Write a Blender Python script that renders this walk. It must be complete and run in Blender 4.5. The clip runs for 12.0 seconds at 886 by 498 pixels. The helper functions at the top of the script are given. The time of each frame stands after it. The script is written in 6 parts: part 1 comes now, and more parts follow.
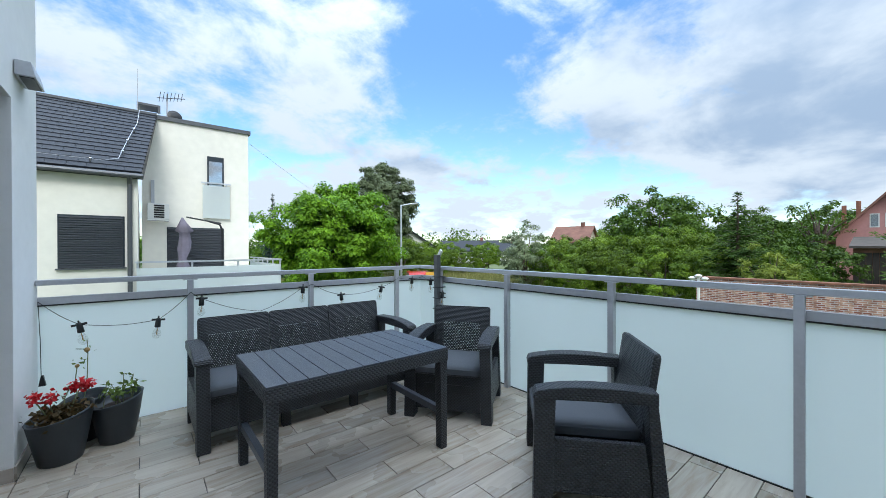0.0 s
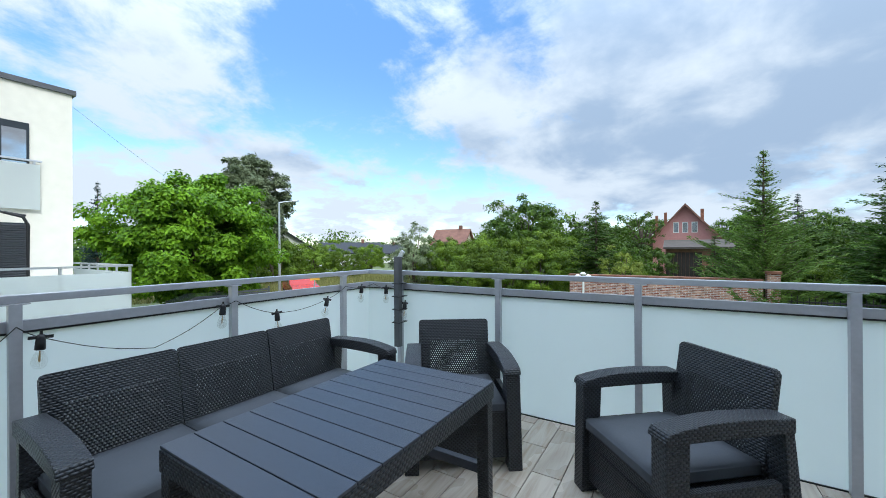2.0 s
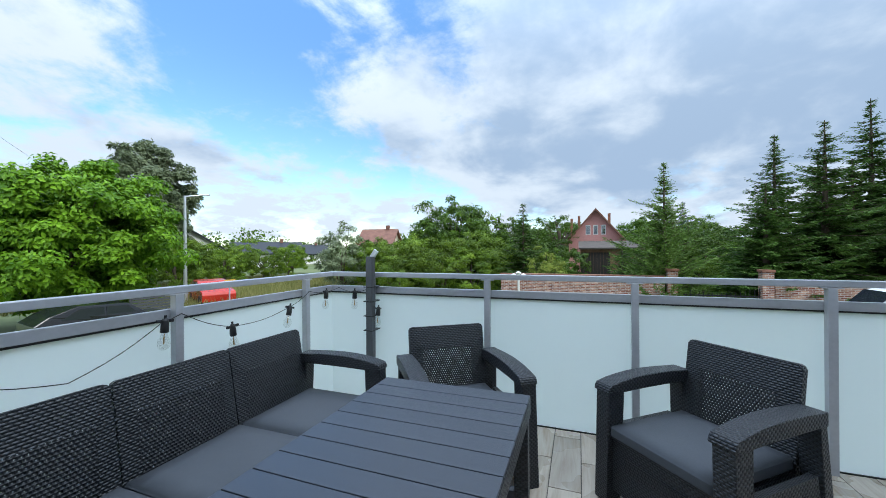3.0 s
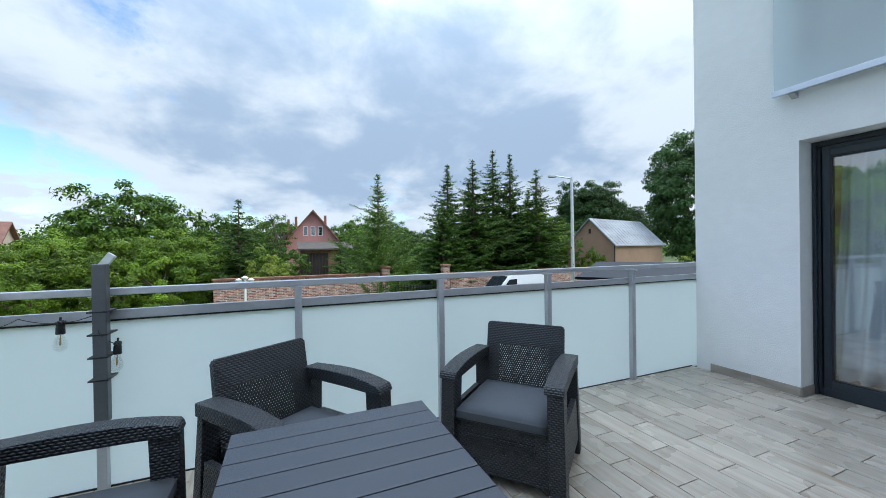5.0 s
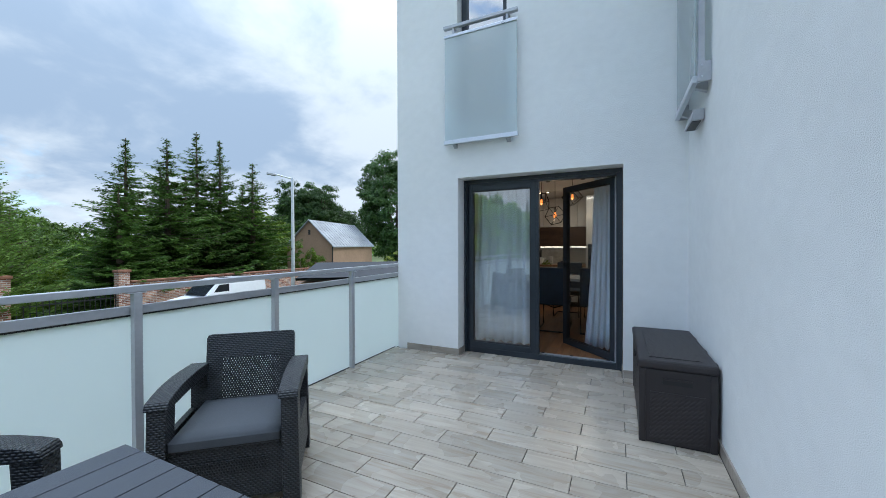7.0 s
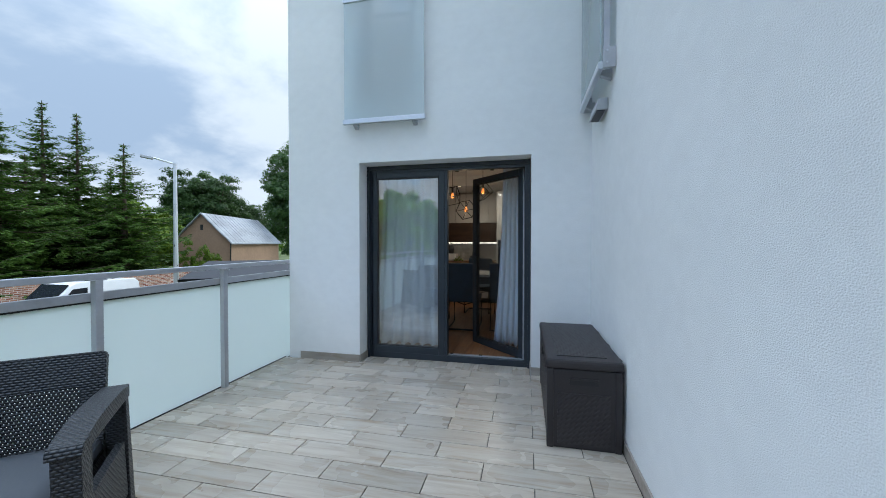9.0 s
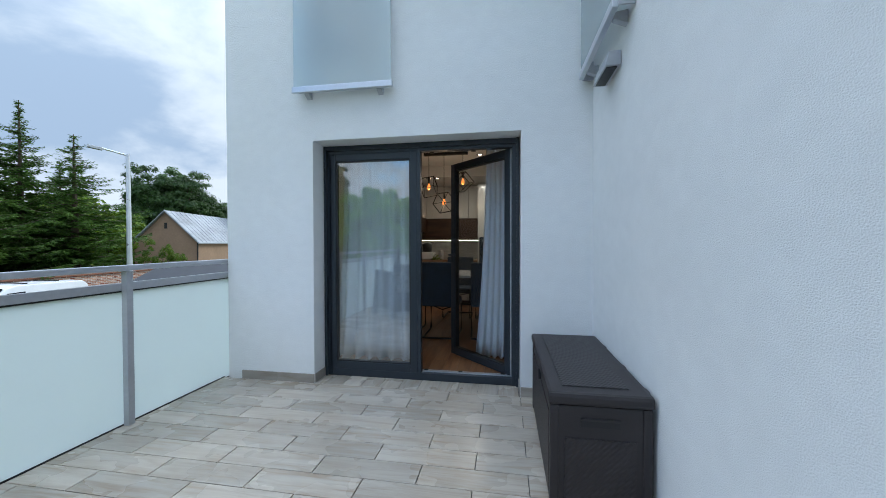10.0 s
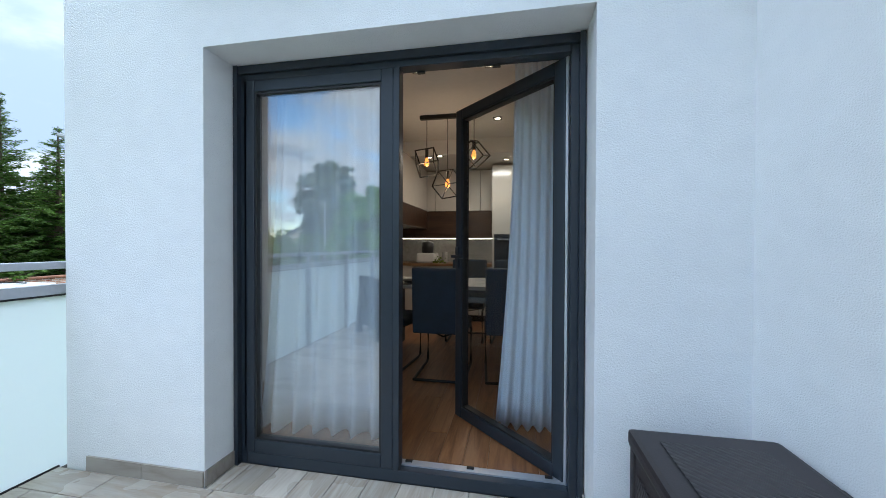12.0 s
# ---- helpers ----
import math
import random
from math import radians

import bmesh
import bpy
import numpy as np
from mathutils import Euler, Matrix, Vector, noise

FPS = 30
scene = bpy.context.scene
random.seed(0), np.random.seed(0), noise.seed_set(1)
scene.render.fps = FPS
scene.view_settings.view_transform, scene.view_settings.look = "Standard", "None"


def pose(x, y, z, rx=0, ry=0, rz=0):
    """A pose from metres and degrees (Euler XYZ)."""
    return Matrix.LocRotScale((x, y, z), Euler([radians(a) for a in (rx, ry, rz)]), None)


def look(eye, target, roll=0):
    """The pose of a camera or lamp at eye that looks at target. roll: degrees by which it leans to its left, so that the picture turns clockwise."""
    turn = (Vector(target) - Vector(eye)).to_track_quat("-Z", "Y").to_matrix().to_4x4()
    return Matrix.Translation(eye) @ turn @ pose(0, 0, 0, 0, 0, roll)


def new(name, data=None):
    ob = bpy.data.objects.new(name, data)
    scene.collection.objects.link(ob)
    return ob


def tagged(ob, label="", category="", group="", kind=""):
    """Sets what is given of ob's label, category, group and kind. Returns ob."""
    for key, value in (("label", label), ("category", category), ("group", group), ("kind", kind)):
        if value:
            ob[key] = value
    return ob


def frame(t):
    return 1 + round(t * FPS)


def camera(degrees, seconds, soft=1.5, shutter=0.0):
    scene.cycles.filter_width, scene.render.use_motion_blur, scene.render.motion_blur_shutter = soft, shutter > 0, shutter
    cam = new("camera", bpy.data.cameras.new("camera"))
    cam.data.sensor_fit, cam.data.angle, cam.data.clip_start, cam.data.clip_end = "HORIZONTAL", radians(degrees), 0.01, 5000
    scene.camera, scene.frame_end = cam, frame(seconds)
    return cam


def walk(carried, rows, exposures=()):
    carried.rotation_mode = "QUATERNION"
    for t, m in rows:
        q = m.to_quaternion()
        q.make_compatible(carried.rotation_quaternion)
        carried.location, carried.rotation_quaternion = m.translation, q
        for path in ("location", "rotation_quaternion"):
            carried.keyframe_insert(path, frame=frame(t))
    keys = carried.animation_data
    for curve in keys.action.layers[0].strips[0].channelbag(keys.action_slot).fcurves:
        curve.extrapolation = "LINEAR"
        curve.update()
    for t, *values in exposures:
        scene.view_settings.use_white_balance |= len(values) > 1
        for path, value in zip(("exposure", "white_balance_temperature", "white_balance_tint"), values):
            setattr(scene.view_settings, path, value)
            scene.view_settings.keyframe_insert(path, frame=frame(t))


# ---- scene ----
cam = camera(100.5, 12.0, soft=0.75)
PATH = [
    (0, (0.091, 0.833, 1.312), (1.357, 2.381, 1.306), -0.2),
    (0.5, (0.084, 1.098, 1.3), (1.459, 2.551, 1.296), -0.2),
    (1, (0.061, 1.376, 1.302), (1.547, 2.715, 1.3), -0.3),
    (1.5, (0.013, 1.648, 1.303), (1.608, 2.855, 1.302), -0.3),
    (2, (0.001, 1.95, 1.299), (1.7, 3.005, 1.301), -0.4),
    (2.5, (0.002, 2.226, 1.295), (1.795, 3.112, 1.298), -0.4),
    (4.5, (0.169, 3.1, 1.288), (2.147, 2.806, 1.281), -0.6),
    (5, (0.186, 3.195, 1.299), (2.03, 2.421, 1.29), -0.8),
    (5.5, (0.221, 3.265, 1.308), (1.866, 2.128, 1.296), -0.8),
    (6, (0.201, 3.317, 1.332), (1.559, 1.849, 1.311), -0.5),
    (6.5, (0.154, 3.351, 1.338), (1.234, 1.668, 1.317), -0.5),
    (7, (0.119, 3.356, 1.338), (0.979, 1.55, 1.318), -0.2),
    (9, (0.124, 2.923, 1.29), (0.563, 0.972, 1.258), 0.0),
    (9.5, (0.17, 2.627, 1.295), (0.55, 0.664, 1.252), -0.0),
    (10, (0.195, 2.273, 1.251), (0.53, 0.301, 1.216), -0.1),
    (10.5, (0.239, 1.942, 1.243), (0.57, -0.03, 1.202), -0.2),
    (11, (0.286, 1.528, 1.228), (0.617, -0.444, 1.199), 0.1),
    (11.5, (0.323, 1.166, 1.203), (0.677, -0.803, 1.179), 0.0),
    (12, (0.39, 0.782, 1.195), (0.769, -1.181, 1.173), 0.2),
]
walk(cam, [(t, look(eye, target, roll)) for t, eye, target, roll in PATH],
     exposures=[(0.0, 1.65, 6000, 5), (5.0, 1.66, 6000, 5), (9.0, 1.69, 6000, 5), (10.5, 1.79, 6000, 5), (12.0, 2.25, 6000, 5)])

# ---------------------------------------------------------------- world and sun
SUN_AZ, SUN_EL = radians(-112), radians(40)      # angle from +x, height
world = bpy.data.worlds.new("sky")
scene.world = world
world.use_nodes = True


def sky_world(w):
    nt = w.node_tree
    nt.nodes.clear()
    N, L = nt.nodes.new, nt.links.new

    def math_node(op, a, b=None, c=None, clamp=False):
        n = N("ShaderNodeMath")
        n.operation, n.use_clamp = op, clamp
        for i, v in enumerate((a, b, c)):
            if v is None:
                continue
            if isinstance(v, (int, float)):
                n.inputs[i].default_value = v
            else:
                L(v, n.inputs[i])
        return n.outputs[0]

    tc = N("ShaderNodeTexCoord")
    direction = tc.outputs["Generated"]
    sky = N("ShaderNodeTexSky")
    sky.sky_type, sky.sun_disc = "NISHITA", False
    sky.sun_elevation, sky.sun_rotation = SUN_EL, radians(90) - SUN_AZ
    sky.air_density, sky.dust_density, sky.ozone_density = 1.0, 0.6, 2.0
    blue = N("ShaderNodeVectorMath")
    blue.operation = "SCALE"
    vivid = N("ShaderNodeHueSaturation")
    vivid.inputs["Saturation"].default_value = 1.12
    L(sky.outputs[0], vivid.inputs["Color"])
    L(vivid.outputs[0], blue.inputs[0])
    blue.inputs["Scale"].default_value = SKY_BLUE
    sep = N("ShaderNodeSeparateXYZ")
    L(direction, sep.inputs[0])
    up = math_node("ADD", math_node("MAXIMUM", sep.outputs[2], 0.0), 0.30)
    flat = N("ShaderNodeCombineXYZ")
    L(math_node("DIVIDE", sep.outputs[0], up), flat.inputs[0])
    L(math_node("DIVIDE", sep.outputs[1], up), flat.inputs[1])

    def cloud_noise(scale, detail, rough, offset, distortion=0.0):
        mp = N("ShaderNodeMapping")
        mp.inputs["Location"].default_value = offset
        L(flat.outputs[0], mp.inputs[0])
        n = N("ShaderNodeTexNoise")
        n.inputs["Scale"].default_value, n.inputs["Detail"].default_value = scale, detail
        n.inputs["Roughness"].default_value, n.inputs["Distortion"].default_value = rough, distortion
        L(mp.outputs[0], n.inputs["Vector"])
        return n.outputs[0]

    def lobe(az, el, power):
        v = N("ShaderNodeVectorMath")
        v.operation = "DOT_PRODUCT"
        L(direction, v.inputs[0])
        v.inputs[1].default_value = (math.cos(radians(az)) * math.cos(radians(el)), math.sin(radians(az)) * math.cos(radians(el)), math.sin(radians(el)))
        return math_node("POWER", math_node("MAXIMUM", v.outputs["Value"], 0.0), power)

    broad = cloud_noise(1.35, 9.0, 0.57, (3.1, 1.7, 0.0), 0.2)
    fine = cloud_noise(3.6, 10.0, 0.64, (7.3, 2.2, 0.4), 0.25)
    cover = math_node("ADD", math_node("MULTIPLY", broad, 0.62), math_node("MULTIPLY", fine, 0.38))
    # the clearing in the north-east, and the heavier bank in the south-east
    cover = math_node("SUBTRACT", cover, math_node("MULTIPLY", lobe(55, 34, 24), 0.105))
    cover = math_node("SUBTRACT", cover, math_node("MULTIPLY", lobe(38, 9, 60), 0.04))
    cover = math_node("SUBTRACT", cover, math_node("MULTIPLY", lobe(84, 6, 60), 0.045))
    cover = math_node("SUBTRACT", cover, math_node("MULTIPLY", lobe(102, 38, 14), 0.05))
    cover = math_node("ADD", cover, math_node("MULTIPLY", lobe(-35, 24, 4), 0.13))
    cover = math_node("ADD", cover, math_node("MULTIPLY", lobe(200, 40, 2), 0.05))
    mask = N("ShaderNodeMapRange")
    mask.interpolation_type = "SMOOTHSTEP"
    mask.inputs["From Min"].default_value, mask.inputs["From Max"].default_value = 0.385, 0.510
    thick = N("ShaderNodeMapRange")
    thick.interpolation_type = "SMOOTHSTEP"
    thick.inputs["From Min"].default_value, thick.inputs["From Max"].default_value = 0.46, 0.76
    grey = math_node("ADD", cloud_noise(2.3, 7.0, 0.54, (1.9, 5.2, 0.8), 0.2), math_node("MULTIPLY", lobe(-18, 20, 5), 0.22))
    grey = math_node("SUBTRACT", grey, math_node("MULTIPLY", lobe(-60, 20, 60), 0.20))
    grey = math_node("SUBTRACT", grey, math_node("MULTIPLY", lobe(65, 20, 5), 0.06))
    # the cloud base ends above a pale band along the horizon
    low = math_node("SUBTRACT", 0.21, sep.outputs[2], clamp=True)
    grey = math_node("SUBTRACT", grey, math_node("MULTIPLY", low, 1.3))
    cover = math_node("SUBTRACT", cover, math_node("MULTIPLY", low, 0.12))
    L(cover, mask.inputs["Value"])
    L(grey, thick.inputs["Value"])
    cloud = N("ShaderNodeMix")
    cloud.data_type = "RGBA"
    cloud.inputs[6].default_value = (0.264, 0.281, 0.308, 1)
    cloud.inputs[7].default_value = (0.140, 0.174, 0.228, 1)
    L(thick.outputs[0], cloud.inputs[0])
    both = N("ShaderNodeMix")
    both.data_type = "RGBA"
    L(mask.outputs[0], both.inputs[0])
    L(blue.outputs[0], both.inputs[6])
    L(cloud.outputs[2], both.inputs[7])
    # an overcast sky is brightest overhead
    zen = math_node("MULTIPLY_ADD", math_node("POWER", math_node("MAXIMUM", sep.outputs[2], 0.0), 4.0), 4.6, 0.97)
    shine = N("ShaderNodeVectorMath")
    shine.operation = "SCALE"
    L(both.outputs[2], shine.inputs[0])
    L(zen, shine.inputs["Scale"])
    bg = N("ShaderNodeBackground")
    bg.inputs["Strength"].default_value = 1.0
    L(shine.outputs[0], bg.inputs["Color"])
    out = N("ShaderNodeOutputWorld")
    L(bg.outputs[0], out.inputs["Surface"])


SKY_BLUE = 0.076
sky_world(world)
sun = new("sun", bpy.data.lights.new("sun", "SUN"))
sun.data.energy, sun.data.angle, sun.data.color = 0.75, radians(22), (1.0, 0.95, 0.87)
sun.matrix_world = look((math.cos(SUN_AZ) * math.cos(SUN_EL) * 50, math.sin(SUN_AZ) * math.cos(SUN_EL) * 50, math.sin(SUN_EL) * 50), (0, 0, 0))


# ---------------------------------------------------------------- materials
def material(name, color, rough=0.6, metal=0.0, vary=0.12, scale=6.0, bump=0.0, bump_scale=60.0, tint=None, stretch=(1, 1, 1), random_tint=0.0, spec=0.5, bump_dist=0.01, rough_vary=0.08):
    """A surface with broad stains, fine grain, relief and uneven gloss, at real-world size."""
    m = bpy.data.materials.new(name)
    m.use_nodes = True
    nt = m.node_tree
    N, L = nt.nodes.new, nt.links.new
    b = nt.nodes["Principled BSDF"]
    tc, mp = N("ShaderNodeTexCoord"), N("ShaderNodeMapping")
    mp.inputs["Scale"].default_value = stretch
    L(tc.outputs["Object"], mp.inputs[0])
    n1, n2 = N("ShaderNodeTexNoise"), N("ShaderNodeTexNoise")
    n1.inputs["Scale"].default_value, n1.inputs["Detail"].default_value = scale, 5
    n2.inputs["Scale"].default_value, n2.inputs["Detail"].default_value = scale * 11, 4
    L(mp.outputs[0], n1.inputs["Vector"])
    L(mp.outputs[0], n2.inputs["Vector"])
    mix = N("ShaderNodeMix")
    mix.data_type = "RGBA"
    dark = tint or tuple(c * (1 - 2.2 * vary) for c in color)
    light = tuple(min(1.0, c * (1 + vary)) for c in color)
    mix.inputs[6].default_value, mix.inputs[7].default_value = (*dark, 1), (*light, 1)
    add = N("ShaderNodeMath")
    add.operation = "MULTIPLY_ADD"
    add.inputs[1].default_value = 0.35
    L(n2.outputs[0], add.inputs[0])
    half = N("ShaderNodeMath")
    half.operation = "MULTIPLY"
    half.inputs[1].default_value = 0.65
    L(n1.outputs[0], half.inputs[0])
    L(half.outputs[0], add.inputs[2])
    ramp = N("ShaderNodeMapRange")
    ramp.inputs["From Min"].default_value, ramp.inputs["From Max"].default_value = 0.3, 0.65
    L(add.outputs[0], ramp.inputs["Value"])
    L(ramp.outputs[0], mix.inputs[0])
    last = mix.outputs[2]
    if random_tint:
        info, hsv = N("ShaderNodeObjectInfo"), N("ShaderNodeHueSaturation")
        r = N("ShaderNodeMapRange")
        r.inputs["To Min"].default_value, r.inputs["To Max"].default_value = 1 - random_tint, 1 + random_tint
        L(info.outputs["Random"], r.inputs["Value"])
        L(r.outputs[0], hsv.inputs["Value"])
        L(last, hsv.inputs["Color"])
        last = hsv.outputs[0]
    L(last, b.inputs["Base Color"])
    rr = N("ShaderNodeMapRange")
    rr.inputs["To Min"].default_value, rr.inputs["To Max"].default_value = max(0.02, rough - rough_vary), min(1, rough + rough_vary)
    L(n1.outputs[0], rr.inputs["Value"])
    L(rr.outputs[0], b.inputs["Roughness"])
    b.inputs["Metallic"].default_value = metal
    b.inputs["Specular IOR Level"].default_value = spec
    if bump:
        n3, bp = N("ShaderNodeTexNoise"), N("ShaderNodeBump")
        n3.inputs["Scale"].default_value, n3.inputs["Detail"].default_value = bump_scale, 3
        L(mp.outputs[0], n3.inputs["Vector"])
        bp.inputs["Strength"].default_value, bp.inputs["Distance"].default_value = bump, bump_dist
        L(n3.outputs[0], bp.inputs["Height"])
        L(bp.outputs[0], b.inputs["Normal"])
    return m


def simple_nodes(name):
    m = bpy.data.materials.new(name)
    m.use_nodes = True
    return m, m.node_tree, m.node_tree.nodes["Principled BSDF"]


def wave_mul(nt, uv, su, sv, op="MULTIPLY"):
    """A woven pattern from the mesh's own UV map, in metres: strands of su by sv, one row shifted against the next."""
    N, L = nt.nodes.new, nt.links.new
    sep = N("ShaderNodeSeparateXYZ")
    L(uv, sep.inputs[0])

    def m(op, a, b=None):
        n = N("ShaderNodeMath")
        n.operation = op
        for i, v in enumerate((a, b)):
            if v is None:
                continue
            if isinstance(v, (int, float)):
                n.inputs[i].default_value = v
            else:
                L(v, n.inputs[i])
        return n.outputs[0]

    v = m("DIVIDE", sep.outputs[1], sv)
    row = m("FLOOR", v)
    shift = m("MULTIPLY", m("MODULO", m("ABSOLUTE", row), 2.0), 0.5)
    u = m("ADD", m("DIVIDE", sep.outputs[0], su), shift)
    fu, fv = m("FRACT", u), m("FRACT", v)
    a = m("SINE", m("MULTIPLY", fu, math.pi))
    b = m("SINE", m("MULTIPLY", fv, math.pi))
    return a, b, m("MULTIPLY", a, b), m


def rattan(name, color, su=0.023, sv=0.0112, holes=0.0):
    m, nt, b = simple_nodes(name)
    N, L = nt.nodes.new, nt.links.new
    tc = N("ShaderNodeUVMap")
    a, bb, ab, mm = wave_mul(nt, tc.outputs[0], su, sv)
    noise_t = N("ShaderNodeTexNoise")
    noise_t.inputs["Scale"].default_value = 35
    L(tc.outputs[0], noise_t.inputs["Vector"])
    col = N("ShaderNodeMix")
    col.data_type = "RGBA"
    # gaps painted darker, strand tops lighter: shade and highlights put into the colour
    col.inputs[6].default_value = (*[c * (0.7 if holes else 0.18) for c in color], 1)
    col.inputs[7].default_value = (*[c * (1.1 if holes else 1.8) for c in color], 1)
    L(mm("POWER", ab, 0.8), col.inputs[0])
    var = N("ShaderNodeMix")
    var.data_type, var.blend_type = "RGBA", "MULTIPLY"
    var.inputs[0].default_value = 0.35
    L(col.outputs[2], var.inputs[6])
    L(noise_t.outputs[0], var.inputs[7])
    L(var.outputs[2], b.inputs["Base Color"])
    b.inputs["Roughness"].default_value = 0.42
    b.inputs["Specular IOR Level"].default_value = 0.5
    bp = N("ShaderNodeBump")
    bp.inputs["Strength"].default_value, bp.inputs["Distance"].default_value = 1.0, 0.0035
    L(ab, bp.inputs["Height"])
    L(bp.outputs[0], b.inputs["Normal"])
    if holes:
        L(mm("LESS_THAN", ab, holes), b.inputs["Alpha"])
        bp.invert = True
    return m


def weave_pressed(name, color):
    """Plastic with a pressed basket-weave relief of short slanting strokes."""
    m, nt, b = simple_nodes(name)
    N, L = nt.nodes.new, nt.links.new
    tc, mp = N("ShaderNodeUVMap"), N("ShaderNodeMapping")
    mp.inputs["Rotation"].default_value = (0, 0, radians(45))
    L(tc.outputs[0], mp.inputs[0])
    a, bb, ab, mm = wave_mul(nt, mp.outputs[0], 0.055, 0.018)
    n = N("ShaderNodeTexNoise")
    n.inputs["Scale"].default_value, n.inputs["Detail"].default_value = 7, 6
    L(tc.outputs[0], n.inputs["Vector"])
    col = N("ShaderNodeMix")
    col.data_type = "RGBA"
    col.inputs[6].default_value, col.inputs[7].default_value = (*[c * 0.8 for c in color], 1), (*[c * 1.5 for c in color], 1)
    L(n.outputs[0], col.inputs[0])
    L(col.outputs[2], b.inputs["Base Color"])
    b.inputs["Roughness"].default_value = 0.5
    bp = N("ShaderNodeBump")
    bp.inputs["Strength"].default_value, bp.inputs["Distance"].default_value = 0.7, 0.0035
    L(ab, bp.inputs["Height"])
    L(bp.outputs[0], b.inputs["Normal"])
    return m


def wood_tile(name, pale, brown, grey, rough=0.32, grain=1.0):
    """Long-grained board: streaks along x, each board shifted by its own random number."""
    m, nt, b = simple_nodes(name)
    N, L = nt.nodes.new, nt.links.new
    tc, info = N("ShaderNodeTexCoord"), N("ShaderNodeObjectInfo")
    shift = N("ShaderNodeVectorMath")
    shift.operation = "MULTIPLY_ADD"
    L(info.outputs["Random"], shift.inputs[0])
    shift.inputs[1].default_value = (37.0, 91.0, 53.0)
    L(tc.outputs["Object"], shift.inputs[2])
    mp = N("ShaderNodeMapping")
    mp.inputs["Scale"].default_value = (1.6, 17.0, 8.0)
    L(shift.outputs[0], mp.inputs[0])
    n1 = N("ShaderNodeTexNoise")
    n1.inputs["Scale"].default_value, n1.inputs["Detail"].default_value, n1.inputs["Roughness"].default_value, n1.inputs["Distortion"].default_value = 1.4 * grain, 6, 0.62, 0.7
    L(mp.outputs[0], n1.inputs["Vector"])
    n2 = N("ShaderNodeTexNoise")
    n2.inputs["Scale"].default_value, n2.inputs["Detail"].default_value = 2.6, 3
    L(shift.outputs[0], n2.inputs["Vector"])
    ramp = N("ShaderNodeValToRGB")
    e = ramp.color_ramp.elements
    e[0].position, e[0].color = 0.28, (*brown, 1)
    e[1].position, e[1].color = 0.62, (*pale, 1)
    mid = ramp.color_ramp.elements.new(0.45)
    mid.color = (*grey, 1)
    L(n1.outputs[0], ramp.inputs[0])
    hsv = N("ShaderNodeHueSaturation")
    r = N("ShaderNodeMapRange")
    r.inputs["To Min"].default_value, r.inputs["To Max"].default_value = 0.86, 1.12
    L(info.outputs["Random"], r.inputs["Value"])
    L(r.outputs[0], hsv.inputs["Value"])
    mixb = N("ShaderNodeMix")
    mixb.data_type, mixb.blend_type = "RGBA", "MULTIPLY"
    mixb.inputs[0].default_value = 0.3
    L(ramp.outputs[0], mixb.inputs[6])
    L(n2.outputs[0], mixb.inputs[7])
    L(mixb.outputs[2], hsv.inputs["Color"])
    L(hsv.outputs[0], b.inputs["Base Color"])
    rr = N("ShaderNodeMapRange")
    rr.inputs["To Min"].default_value, rr.inputs["To Max"].default_value = rough - 0.07, rough + 0.1
    L(n2.outputs[0], rr.inputs["Value"])
    L(rr.outputs[0], b.inputs["Roughness"])
    bp = N("ShaderNodeBump")
    bp.inputs["Strength"].default_value, bp.inputs["Distance"].default_value = 0.25, 0.002
    L(n1.outputs[0], bp.inputs["Height"])
    L(bp.outputs[0], b.inputs["Normal"])
    return m


def frosted(name, color, clear=0.0, ior=1.35, rough=0.22, coat=0.0):
    m = bpy.data.materials.new(name)
    m.use_nodes = True
    nt = m.node_tree
    nt.nodes.clear()
    N, L = nt.nodes.new, nt.links.new
    d, t, g = N("ShaderNodeBsdfDiffuse"), N("ShaderNodeBsdfTranslucent"), N("ShaderNodeBsdfGlossy")
    tc, n, mix = N("ShaderNodeTexCoord"), N("ShaderNodeTexNoise"), N("ShaderNodeMix")
    n.inputs["Scale"].default_value, n.inputs["Detail"].default_value = 1.3, 4
    L(tc.outputs["Object"], n.inputs["Vector"])
    mix.data_type = "RGBA"
    mix.inputs[6].default_value, mix.inputs[7].default_value = (*[c * 0.93 for c in color], 1), (*color, 1)
    L(n.outputs[0], mix.inputs[0])
    L(mix.outputs[2], d.inputs[0])
    L(mix.outputs[2], t.inputs[0])
    g.inputs["Roughness"].default_value = rough
    a, c, fr = N("ShaderNodeMixShader"), N("ShaderNodeMixShader"), N("ShaderNodeFresnel")
    a.inputs[0].default_value = 0.6
    L(d.outputs[0], a.inputs[1])
    L(t.outputs[0], a.inputs[2])
    fr.inputs[0].default_value = ior
    base = N("ShaderNodeMath")
    base.operation, base.use_clamp = "ADD", True
    base.inputs[1].default_value = coat
    L(fr.outputs[0], base.inputs[0])
    L(base.outputs[0], c.inputs[0])
    L(a.outputs[0], c.inputs[1])
    L(g.outputs[0], c.inputs[2])
    last = c.outputs[0]
    if clear:
        tr, e = N("ShaderNodeBsdfTransparent"), N("ShaderNodeMixShader")
        e.inputs[0].default_value = clear
        L(last, e.inputs[1])
        L(tr.outputs[0], e.inputs[2])
        last = e.outputs[0]
    o = N("ShaderNodeOutputMaterial")
    L(last, o.inputs[0])
    return m


